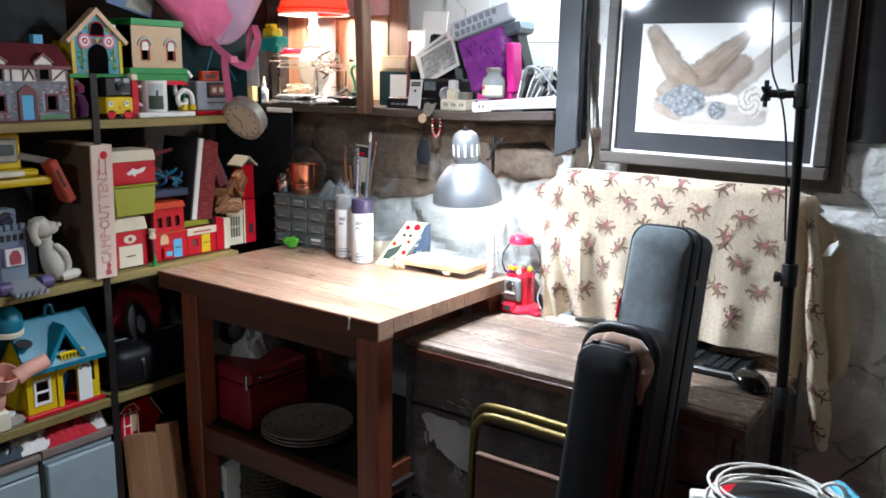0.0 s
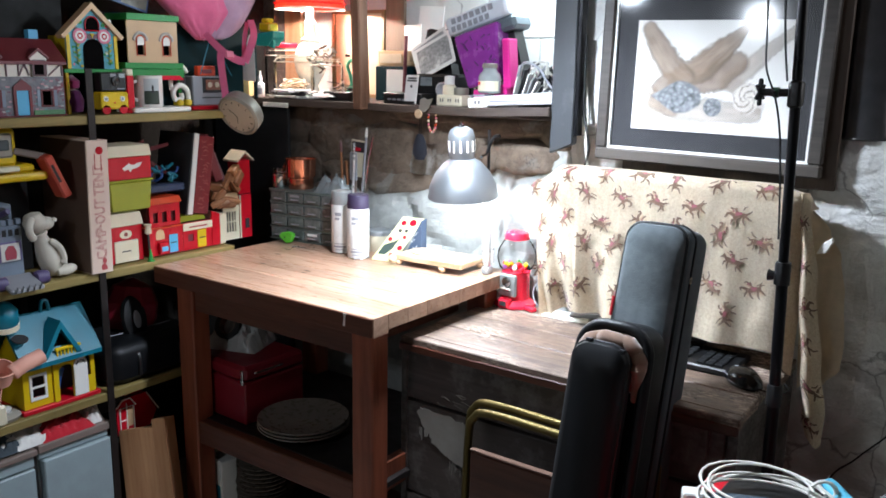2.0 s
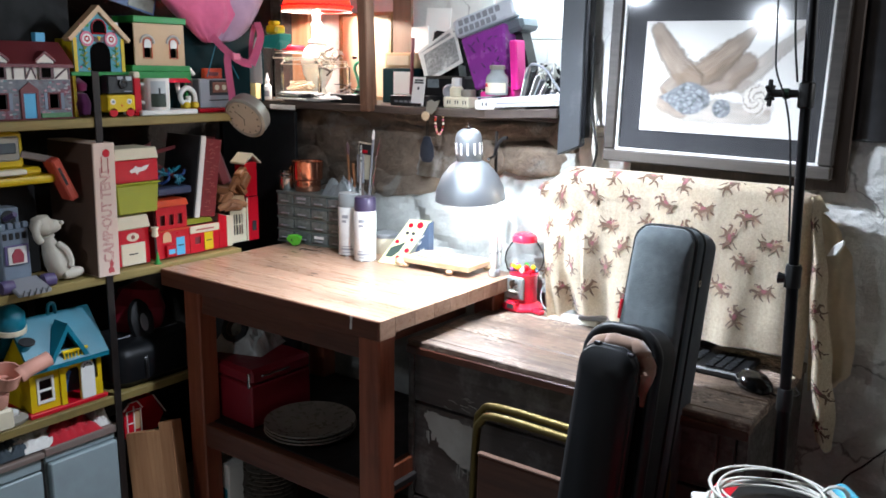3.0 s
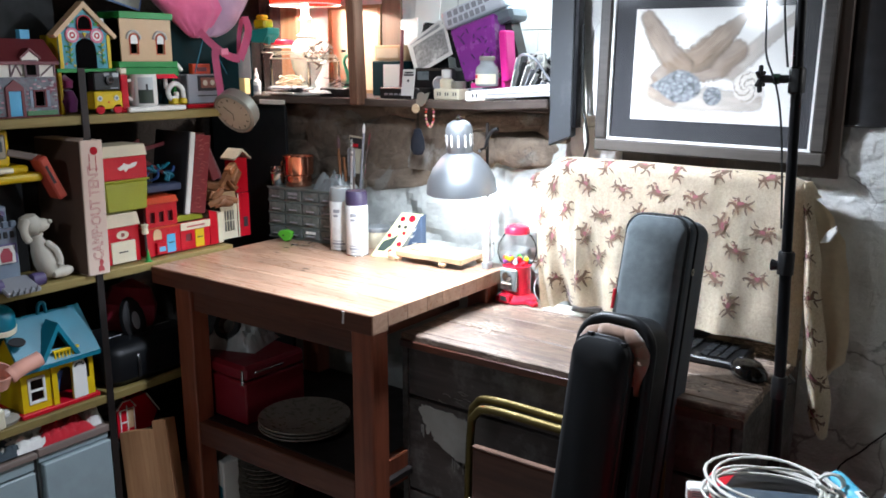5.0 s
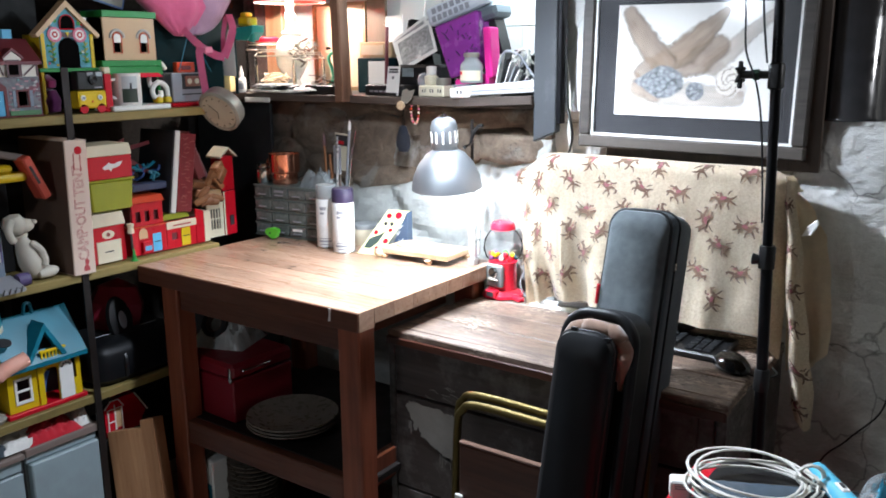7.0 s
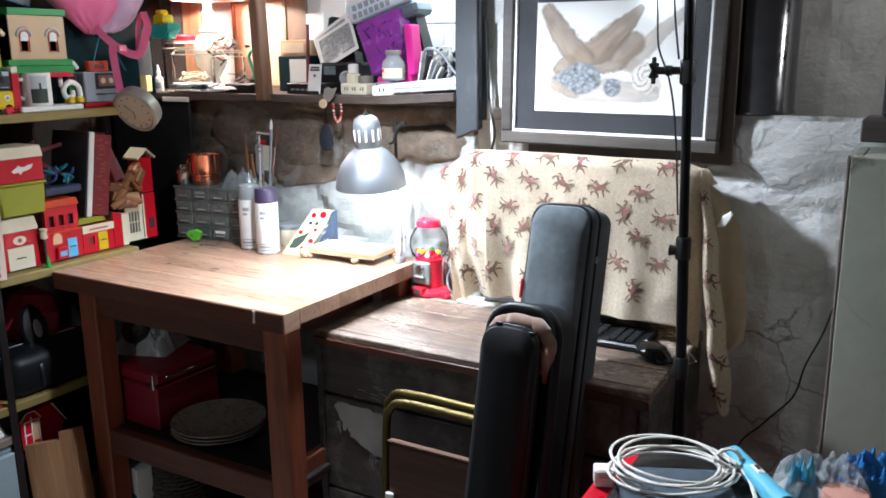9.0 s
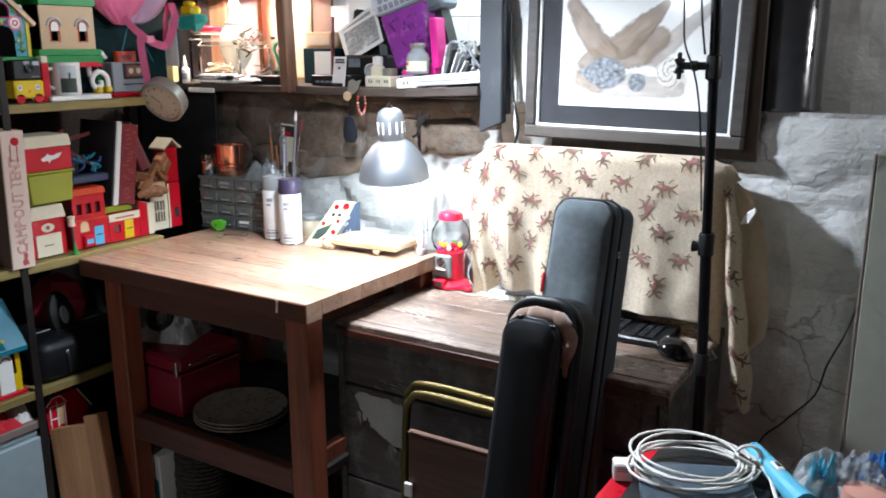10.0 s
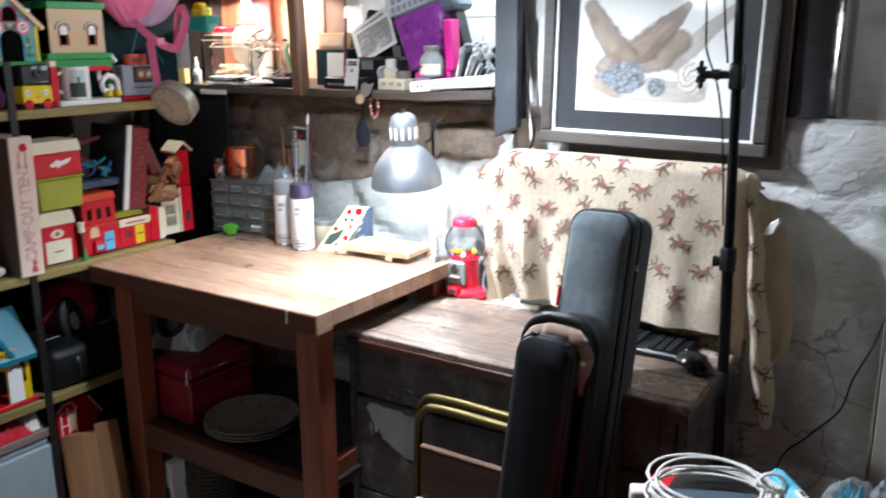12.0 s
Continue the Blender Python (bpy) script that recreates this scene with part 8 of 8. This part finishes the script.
    part("dropper", lathe([(0.007, h), (0.008, h + 0.002), (0.007, h + 0.012), (0.004, h + 0.018), (0.003, h + 0.032), (0, h + 0.033)], 12), capm, bo, smooth=True)
    part("label", wrap(0.0147, -140, -20, 0.01, 0.03, 6), GREYPLASTIC, bo)
mags = thing("booklets", "loose stack of white booklets and papers", "papers", (-2.19, 1.96, LT))
random.seed(12)
for k in range(6):
    part("booklet", box(0, 0.15 - 0.012 * k, 0, 0.09, 0.005 * k, 0.0046 + 0.005 * k, 0.0006, m=pose(0.03 + random.uniform(-0.01, 0.02), random.uniform(-0.005, 0.02), 0, 0, 0, random.uniform(-14, 14))), PAPER if k % 2 else GREYPLASTIC, mags)
fold = thing("folded_papers", "curled white papers on the ledge", "papers", (-2.02, 1.965, LT))
for k in range(4):
    part("paper", rag(0.03 * k, 0.03, 0.002 + 0.003 * k, 0.11, 0.07, 0.02, 3.0 * k), PAPER, fold, smooth=True)
strapc = thing("camera_strap", "black coiled camera strap on the papers", "strap", (-1.97, 1.965, LT + 0.012))
random.seed(71)
for k in range(4):
    part("loop", tube(smooth_path([(random.uniform(-0.09, 0.02), random.uniform(-0.01, 0.02), random.uniform(0.0, 0.012)) for _ in range(5)], 5), 0.0032, 6), CORDBLACK, strapc, smooth=True)
part("clasp", box(-0.05, -0.028, -0.012, 0.004, 0.0, 0.014, 0.003), BLACK, strapc)
wires = thing("thin_wires", "tangle of thin pale wires beside the post", "wires", (-1.87, 2.0, LT + 0.004))
for k in range(6):
    part("wire", tube(smooth_path([(random.uniform(-0.05, 0.05), random.uniform(-0.03, 0.04), random.uniform(0.0, 0.06)) for _ in range(4)], 5), 0.0014, 5), CORDBLACK if k % 2 else CORDWHITE, wires, smooth=True)
part("box", box(-0.06, 0.06, -0.03, 0.03, -0.004, 0.024, 0.003), BLACK, wires)
wp = thing("orange_panel", "orange brown wooden panel behind the lamp", "panel", (-2.436, 2.29, LT))
part("dark_edge", box(-0.06, -0.001, -0.05, 0.02, 0, 0.5, 0.002), DESKBODY, wp, "dark brown edge board")
part("panel", box(0, 0.088, 0, 0.02, 0, 0.5, 0.002), wood("orange_panel_wood", "#ad7550", "#c68f69", "#d8a884", 2, 0.5, wear=0.05), wp)
fr = thing("framed_print", "small gilt framed picture on the ledge", "picture", (-2.17, 2.27, LT))
part("frame", plate(0, 0.245, 0, 0.3, 0, 0.016, [(0.012, 0.233, 0.012, 0.288)]), wood("gilt_frame", "#6b5236", "#7f6544", "#917653", 0, 0.4, wear=0.1), fr)
part("print", box(0.012, 0.233, 0.008, 0.014, 0.012, 0.288), paint("sepia_print", "#b3a287", 0.6, var=0.25, scale=14), fr)
# added sheet that darkens the wall between the print and the papers
single("brown_board", box(0, 0.084, 0, 0.012, 0, 0.55, 0.002), wood("plain_brown_board", "#5d4a3b", "#735d4b", "#87705d", 2, 0.7, wear=0.2), "plain brown sheet added behind the post", "board", (-1.922, 2.274, LT))
# corner bracket with teal and yellow toys at the shelf end
tt = thing("teal_tray", "teal plastic tray with a yellow block", "toy", (-2.1, 1.85, LT))
tt.scale = (0.78, 1.0, 1.0)
TEALBIN = paint("teal_bin", "#20998c", 0.4)
part("leg", box(-0.03, -0.022, 0.006, 0.014, 0, 0.18, 0.001), NAVY, tt, "dark teal back post")
part("tray", prism([(-0.01, 0.178), (0.0, 0.168), (0.062, 0.166), (0.086, 0.185), (0.095, 0.192), (0.096, 0.212), (-0.012, 0.204)], 0.0, 0.05, bevel=0.002), TEALBIN, tt)
part("gusset", prism([(0.064, 0.1655), (0.092, 0.16), (0.094, 0.184), (0.088, 0.184)], 0.002, 0.012), TEALBIN, tt)
part("block", box(0.004, 0.07, 0.005, 0.045, 0.2105, 0.238, 0.006), YELLOW, tt)
part("block_top", box(0.012, 0.05, 0.01, 0.04, 0.2385, 0.252, 0.005), YELLOW, tt)
part("paper_front", prism([(-0.12, 0.06), (-0.012, 0.055), (-0.016, 0.2), (-0.045, 0.2)], -0.002, -0.0005), PAPER, tt)
single("yellow_carton", box(0, 0.06, 0, 0.05, 0, 0.085, 0.002), paint("manila", "#c9b27c", 0.6), "manila paper box by the bottles", "box", (-2.32, 1.93, LT), 30)

# electronics and photographs right of the post
sw = thing("network_switch", "black network box with small lights", "electronics", (-1.69, 1.985, LT), -4)
part("case", box(0, 0.16, 0, 0.09, 0, 0.032, 0.003), BLACK, sw)
for k in range(5):
    part("port", box(0.02 + 0.02 * k, 0.034 + 0.02 * k, -0.001, 0.0, 0.01, 0.016), GREYPLASTIC, sw)
bd = thing("paper_badge", "white card badge with dark print", "card", (-1.595, 1.968, LT + 0.002), -8, tilt=(-8, 0))
part("card", box(0, 0.052, 0, 0.0018, 0, 0.085), PAPER, bd)
for z, x0, x1 in ((0.073, 0.008, 0.044), (0.066, 0.006, 0.046)):
    part("print_bar", box(x0, x1, -0.0008, 0, z, z + 0.005), INK, bd)
part("print_dot", prism(disc(0.026, 0.052, 0.0045, 12), -0.0008, 0.0), INK, bd)
part("holder", box(0.004, 0.048, -0.006, -0.001, 0, 0.008, 0.001), BLACK, bd)
cam2 = thing("black_camera", "black bulky camera body on the ledge", "camera", (-1.60, 2.03, LT), 4)
part("body", box(0, 0.15, 0, 0.08, 0, 0.09, 0.008), BLACK, cam2)
part("panel", box(0.02, 0.06, -0.002, 0.0, 0.055, 0.08), paint("dim_screen", "#7d8688", 0.3), cam2)
part("dial", lathe([(0, 0), (0.022, 0), (0.022, 0.015), (0.017, 0.018), (0, 0.012)], 20, m=pose(0.105, 0, 0.045, 90)), GREYPLASTIC, cam2)
tb2 = thing("teal_box", "dark teal box with white card", "box", (-1.845, 2.13, LT))
part("box", box(0, 0.13, 0, 0.08, 0, 0.11, 0.003), NAVY, tb2)
part("card", box(0.05, 0.12, -0.002, -0.0003, 0.02, 0.1), PAPER, tb2)
bx = thing("glass_box", "pale wooden box with a glass front", "box", (-1.85, 2.15, LT + 0.1105))
part("box", box(0, 0.11, 0, 0.07, 0, 0.05, 0.002), TAN, bx)
part("front", box(0.01, 0.1, -0.003, -0.0003, 0.01, 0.04), paint("bright_glass", "#d9c3a8", 0.15), bx)
for k, (x, z, a, w, h) in enumerate(((-1.605, 0.068, 25, 0.147, 0.1), (-1.62, 0.076, 29, 0.147, 0.1), (-1.63, 0.088, 20, 0.14, 0.095))):
    ph = thing("photo_print", "black and white photograph with a white border", "photograph", (x, 2.06 + 0.012 * k, LT + z), 0, "photographs on the ledge", tilt=(-12, -a))
    part("paper", box(0, w, 0, 0.0012, 0, h), PAPER, ph)
    part("image", box(0.01, w - 0.01, -0.0008, -0.0001, 0.012, h - 0.01), paint("photo_grey", "#8a8a88", 0.45, var=1.2, scale=110, dirt=1.4, dirt_colour="#dededa"), ph)
part("prop", box(0.03, 0.12, 0.012, 0.05, -0.085, 0.0), BLACK, ph)
wpap = thing("white_sheets", "white sheets standing against the wall", "paper", (-1.808, 2.24, LT), tilt=(-4, 0))
part("sheet", box(0.03, 0.13, 0, 0.003, 0, 0.31, m=pose(0, 0, 0, 0, 3)), PAPER, wpap)
part("sheet", box(0.0, 0.07, -0.01, -0.006, 0, 0.245, m=pose(0, 0, 0, 0, -2)), PAPER, wpap)
single("brown_tube", tube([(0, 0, 0), (0.0, 0.01, 0.205)], 0.006, 8), MAROON, "dark red tube standing on the ledge", "tube", (-1.70, 2.10, LT))
cloth2 = thing("dark_bundle", "black crumpled bag behind the photographs", "bag", (-1.66, 2.14, LT))
part("bag", crumple(lambda s: (-0.07 + 0.05 * s, 0.16 - 0.02 * s, 0.225 * s), 0.05, 9.0, 40, 26), BLACKCLOTH, cloth2, smooth=True)
# purple basket lying on its side under a grey case
bk = thing("purple_basket", "purple plastic basket with pierced pattern, tipped over", "basket", (-1.437, 2.03, LT + 0.045), tilt=(0, -10))
bk.scale = (1.0, 1.0, 1.1) 
part("basket", prism([(0.03, 0), (0.14, 0.01), (0.155, 0.155), (0.0, 0.14)], 0, 0.13, bevel=0.006), paint("magenta_purple", "#8c3c93", 0.22, var=0.25, scale=30, coat=0.3), bk)
random.seed(41)
for k in range(22):
    x, z = random.uniform(0.035, 0.145), random.uniform(0.03, 0.13)
    part("pattern", tube([(x, -0.0015, z), (x + random.uniform(-0.015, 0.015), -0.0015, z + random.uniform(-0.015, 0.015))], 0.002, 4), paint("deep_purple", "#5a2166", 0.4) if k == 0 else bpy.data.materials["deep_purple"], bk)
part("pink_rim", box(0.158, 0.182, -0.01, 0.04, 0.0, 0.125, 0.004, m=pose(0, 0, 0, 0, 6)), MAGENTA, bk, "magenta plastic rim")
part("pink_foot", box(0.05, 0.165, -0.004, 0.05, -0.034, -0.006, 0.003), MAGENTA, bk)
gc = thing("grey_case", "grey plastic case with raised lettering bars", "case", (-1.495, 2.05, LT + 0.196), tilt=(0, -17))
GCASE = paint("silver_grey_plastic", "#c6cacf", 0.35, var=0.08, dirt=0.1)
part("shell", box(0, 0.22, 0, 0.1, 0, 0.055, 0.012, seg=2), GCASE, gc)
part("lower_shell", box(0.02, 0.23, 0.004, 0.1, -0.04, -0.0005, 0.01), paint("dark_grey_plastic", "#5d656a", 0.4), gc)
for k in range(7):
    part("raised_bar", box(0.025 + 0.022 * k, 0.04 + 0.022 * k, -0.003, 0.0, 0.03, 0.046, 0.001), GREYPLASTIC, gc)
    part("raised_bar", box(0.02 + 0.02 * k, 0.034 + 0.02 * k, -0.003, 0.0, 0.008, 0.024, 0.001), GREYPLASTIC, gc)
for x in (0.03, 0.17):
    part("prop_block", box(x, x + 0.03, 0.04, 0.09, -0.17, -0.0405), BLACK, gc)
jr = thing("paint_jar", "glass jar with a paper label and tin lid", "jar", (-1.304, 1.99, LT + 0.0415))
jr.scale = (1.08, 1.08, 1.05)
part("jar", lathe([(0.028, 0), (0.03, 0.003), (0.03, 0.042), (0.027, 0.05), (0.019, 0.058), (0.018, 0.066), (0, 0.066)], 24), paint("grey_glass", "#8d9090", 0.12, dirt=0.2), jr, smooth=True)
part("lid", lathe([(0.02, 0.0662), (0.0205, 0.068), (0.0205, 0.076), (0.018, 0.078), (0, 0.078)], 24), PEWTER, jr, smooth=True)
part("label", wrap(0.0303, -150, -10, 0.006, 0.032), CREAM, jr)
part("label_mark", wrap(0.0305, -138, -110, 0.021, 0.03), RED, jr)
jr = thing("pill_bottle", "small bottle with a white cap", "bottle", (-1.458, 2.012, LT + 0.0325))
jr.scale = (1.1, 1.1, 1.1)
part("bottle", lathe([(0.017, 0), (0.018, 0.002), (0.018, 0.022), (0.012, 0.026)], 18), CREAM, jr, smooth=True)
part("cap", lathe([(0.013, 0.0262), (0.0135, 0.028), (0.0135, 0.048), (0, 0.05)], 18), WHITEPAINT, jr, smooth=True)
single("small_tin", lathe([(0.02, 0), (0.021, 0.002), (0.021, 0.02), (0, 0.021)], 20), PEWTER, "small round grey tin beside the jar", "tin", (-1.416, 2.012, LT + 0.0325), smooth=True)
ob = thing("power_outlet_box", "cream multi outlet power block", "power strip", (-1.487, 1.985, LT), -3)
ob.scale = (1.1, 1.0, 1.22)
part("block", box(0, 0.085, 0, 0.05, 0, 0.026, 0.003), CREAM, ob)
for k in range(3):
    for dx in (0.006, 0.014):
        part("socket_slot", box(0.008 + 0.026 * k + dx, 0.011 + 0.026 * k + dx, -0.0008, 0, 0.01, 0.018), INK, ob)
ps = thing("power_strip", "white aluminium light bar with sockets", "power strip", (-1.342, 1.95, LT), 1.5, tilt=(0, -3.6))
part("bar", prism([(0.0, 0.004), (0.0, 0.024), (0.012, 0.030), (0.275, 0.036), (0.275, 0.004)], 0, 0.06, bevel=0.003), paint("white_aluminium", "#d6d7d8", 0.3, 0.2, var=0.05, dirt=0.1), ps)
part("end_cap", box(-0.006, 0.06, -0.006, 0.05, -0.001, 0.028, 0.006, seg=2), WHITEPAINT, ps)
for x in (0.02, 0.032):
    part("socket_slot", box(x, x + 0.004, -0.0072, -0.006, 0.01, 0.02), INK, ps)
part("groove", box(0.065, 0.27, -0.0012, 0, 0.014, 0.017), GREYPLASTIC, ps)
part("grey_clip", box(0.0, 0.05, 0.0, 0.05, 0.0315, 0.036, 0.001), GREYPLASTIC, ps)
bc = thing("brown_strip", "brown wooden strip propped on the ledge edge", "strip", (-1.3, 1.935, LT - 0.022), tilt=(0, -3))
part("strip", box(0, 0.225, -0.012, 0.0, 0, 0.024, 0.002), LEDGEWOOD, bc)
# tangle of cables and books at the end of the ledge
cb = thing("cable_tangle", "tangle of grey cables and wires on the ledge", "cables", (-1.178, 2.06, LT))
cb.scale = (0.8, 1.0, 1.0)
random.seed(77)
for k in range(9):
    pts = [(random.uniform(-0.07, 0.07), random.uniform(-0.04, 0.05), random.uniform(0.03, 0.13)) for _ in range(5)]
    part("cable", tube(smooth_path(pts, 5), random.choice([0.003, 0.0045]), 6), random.choice([CORDWHITE, CORDBLACK, GREYPLASTIC, CORDWHITE]), cb, smooth=True)
part("loop", tube(smooth_path([(-0.06, -0.05, 0.09), (-0.03, -0.06, 0.125), (0.02, -0.055, 0.115), (0.06, -0.045, 0.07), (0.085, -0.04, 0.05)]), 0.004, 8), GREYPLASTIC, cb, smooth=True)
for k in range(8):
    part("booklet", box(-0.0022, 0.0022, -0.05, -0.03, 0.036, 0.122 - 0.008 * k, m=pose(-0.085 + 0.013 * k, 0.0, 0, 0, 14 + 5 * k)), [PAPER, INK, PAPER, GREYPLASTIC, PAPER, INK, GREYPLASTIC, INK][k], cb)
part("dark_mass", rag(0.02, 0.03, 0.0, 0.19, 0.14, 0.11, 2.2), BLACKCLOTH, cb, smooth=True)

# ---- hanging on the stone wall ----
hang = thing("hanging_paddle", "dark cloth pouch on a string with a wooden bead", "pouch", (-1.53, 1.965, 1.345))
part("hook", tube([(0, 0.0, 0.0), (0.0, 0.03, 0.012)], 0.002, 6), DARKMETAL, hang)
part("bead", lathe([(0, -0.004), (0.012, -0.004), (0.0135, 0), (0.012, 0.004), (0, 0.004)], 18, m=pose(0.022, -0.036, -0.016, 90)), PALEWOOD, hang, smooth=True)
part("string", tube([(0.0, 0, -0.01), (-0.006, 0.006, -0.08)], 0.0012, 5), CORDBLACK, hang)
part("string", tube([(0.004, 0, -0.01), (0.0, 0.006, -0.08)], 0.0012, 5), CORDBLACK, hang)
part("pouch", lathe([(0, 0), (0.012, -0.004), (0.024, -0.035), (0.026, -0.06), (0.016, -0.078), (0, -0.08)], 18, m=pose(-0.004, 0.006, -0.076) @ Matrix.Diagonal((1, 0.4, 1, 1))), paint("navy_cloth", "#161b26", 0.9), hang, smooth=True)
beads = thing("bead_bracelet", "string of red and green beads on a nail", "beads", (-1.484, 1.96, 1.343))
for k in range(22):
    a = 2 * math.pi * k / 22
    part("bead", lathe([(0, -0.004), (0.0035, -0.002), (0.0035, 0.002), (0, 0.004)], 8, m=pose(0.014 * math.sin(a) + 0.003, 0, -0.03 + 0.036 * math.cos(a))), [PINK, CREAM, ORANGE, PINK, TAN][k % 5], beads)
part("nail", tube([(0, 0, 0.004), (0, 0.03, 0.006)], 0.002, 6), DARKMETAL, beads)
fork = thing("leaf_hook", "grey rusted leaf shaped hook below the ledge", "hook", (-1.513, 1.935, 1.34))
part("leaf", prism([(0, 0), (0.02, -0.006), (0.036, 0.006), (0.05, 0.035), (0.03, 0.03), (0.02, 0.036), (0.006, 0.03)], 0, 0.004), PEWTER, fork)

# ---- shaded pendant over the desk, above the view ----
hb = thing("pendant_lamp", "white bulb under a dark enamel shade, lit", "lamp", (WALL_BULB[0], WALL_BULB[1], WALL_BULB[2] + 0.035), tilt=(0, -14))
part("bulb", lathe([(0, 0), (0.018, 0.004), (0.029, 0.024), (0.026, 0.045), (0.014, 0.068), (0.013, 0.08), (0, 0.08)], 20), glow("pendant_bulb_glow", (0.9, 0.96, 1.0), 18.0), hb, smooth=True)
part("shade", lathe([(0.11, 0.03), (0.112, 0.03), (0.085, 0.075), (0.03, 0.11), (0.02, 0.125), (0.018, 0.125), (0.028, 0.108), (0.083, 0.073)], 36, cap=False), BLACKMETAL, hb, smooth=True)
part("cord", tube([(0, 0, 0.115), (0.0, 0.0, (CEIL - WALL_BULB[2] - 0.035) / math.cos(radians(14)) + 0.004)], 0.003, 6), CORDBLACK, hb, smooth=True)

# ---- red tub with cables in the foreground ----
RT = 0.79
tub = thing("red_cooler", "red plastic cooler box with flat lid", "cooler", (-0.405, 0.93, 0))
part("body", box(0.012, 0.65, 0.012, 0.40, 0.0, 0.735, 0.01), RED, tub)
part("lid", box(0, 0.66, 0, 0.412, 0.738, RT, 0.012, seg=2), RED, tub)
single("magazine", box(-0.085, 0.085, -0.06, 0.06, 0, 0.012, 0.002), paint("glossy_cover", "#4a5660", 0.12, var=0.8, scale=14), "glossy magazine under the cable coil", "magazine", (-0.27, 1.19, RT + 0.0145), 24)
tray = thing("grey_console", "flat dark device under the cable", "device", (-0.18, 1.165, RT), 0)
part("case", box(-0.18, 0.36, -0.2, 0.168, 0, 0.014, 0.003), BLACK, tray)
part("edge", box(-0.18, 0.36, 0.1685, 0.17, 0.004, 0.011), GREYPLASTIC, tray)
coil = thing("cable_coil", "coiled white power cable with plug", "cable", (-0.288, 1.225, RT + 0.0265), 28)
coil.scale = (0.97, 0.97, 0.75)
random.seed(55)
pts = []
for k in range(24 * 6):
    a = 2 * math.pi * k / 24
    w = k // 24
    r = 0.078 + 0.012 * math.sin(w * 1.9) + 0.006 * math.sin(a * 2 + w)
    pts.append((r * 1.12 * math.cos(a) + 0.006 * math.sin(w * 2.3), r * 0.94 * math.sin(a) + 0.006 * math.cos(w * 1.7), 0.006 + 0.0055 * w + 0.005 * math.sin(a * 1.0 + w * 1.3)))
part("cord", tube(pts, 0.0027, 7), CORDWHITE, coil, smooth=True)
part("tie", tube([(0.094 + 0.02 * math.cos(a), 0.012, 0.026 + 0.024 * math.sin(a)) for a in [2 * math.pi * k / 12 for k in range(12)]], 0.004, 6, closed=True), CORDWHITE, coil)
part("tail", tube(smooth_path([(0.09, 0.03, 0.03), (0.115, -0.02, 0.012), (0.11, -0.08, 0.006), (0.1, -0.14, 0.005)]), 0.0036, 7), CORDWHITE, coil, smooth=True)
adp = thing("charger_box", "white charger block with grey lettering bars", "charger", (-0.392, 1.17, RT), 26)
part("block", box(0, 0.032, 0, 0.03, 0, 0.03, 0.003), WHITEPAINT, adp)
for k in range(3):
    part("print_bar", box(0.006, 0.028, -0.0008, 0, 0.018 + 0.004 * k, 0.0195 + 0.004 * k), GREYPLASTIC, adp)
part("prong", box(0.006, 0.028, 0.002, 0.028, -0.0, 0.001), INK, adp)
clip = thing("blue_torch", "light blue plastic torch with a button", "torch", (-0.205, 1.315, RT + 0.032), -54)
clip.scale = (1.0, 0.8, 0.8)
BLUEP = paint("light_blue_plastic", "#57b3cf", 0.3, var=0.06, dirt=0.05)
part("body", tube([(-0.01, 0, 0.005), (0.05, 0, 0.004), (0.11, 0, 0.004), (0.16, 0, 0.006)], [0.017, 0.019, 0.02, 0.024], 16), BLUEP, clip, smooth=True)
part("button_plate", box(0.052, 0.082, -0.008, 0.008, 0.0205, 0.0255, 0.003), PAPER, clip)
part("button", box(0.06, 0.074, -0.004, 0.004, 0.0258, 0.028, 0.001), INK, clip)
part("cap", lathe([(0.0, 0), (0.017, 0.001), (0.016, 0.006), (0, 0.007)], 16, m=pose(-0.01, 0, 0.005, 0, -90)), BLUEP, clip)
m_, t_, p_ = shader("clear_film")
p_.inputs["Base Color"].default_value = (*lin("#b4b8b8"), 1)
p_.inputs["Roughness"].default_value = 0.12
bumped(t_, p_, noise_out(t_, coords(t_), 45.0, 4.0), 0.8, 0.006)
clear = node(t_, "ShaderNodeBsdfTransparent")
mx = t_.nodes.new("ShaderNodeMixShader")
mx.inputs[0].default_value = 0.42
t_.links.new(clear.outputs[0], mx.inputs[1])
t_.links.new(p_.outputs[0], mx.inputs[2])
t_.links.new(mx.outputs[0], t_.nodes["Material Output"].inputs[0])
FILM = m_
film_ = thing("plastic_bag", "crumpled clear plastic bag with blue print", "bag", (-0.07, 1.27, RT + 0.0145))
part("film", rag(0.0, 0.0, 0.0, 0.16, 0.13, 0.085, 7.7), FILM, film_, smooth=True)
part("blue_print", rag(0.05, 0.02, 0.012, 0.08, 0.07, 0.08, 9.9), paint("blue_print", "#2f7fc4", 0.2), film_, smooth=True)
part("blue_print", rag(-0.03, -0.03, 0.006, 0.05, 0.05, 0.07, 4.1), BLUEP, film_, smooth=True)
part("brown_roll", lathe([(0, 0), (0.03, 0.004), (0.034, 0.02), (0.03, 0.05), (0, 0.054)], 18, m=pose(0.03, -0.05, 0.0)), CLAY, film_, smooth=True)
single("paper_sheets", box(0, 0.2, 0, 0.12, 0, 0.006, 0.001), PAPER, "white papers on the red cooler", "paper", (-0.16, 1.2, RT + 0.0143), -14)
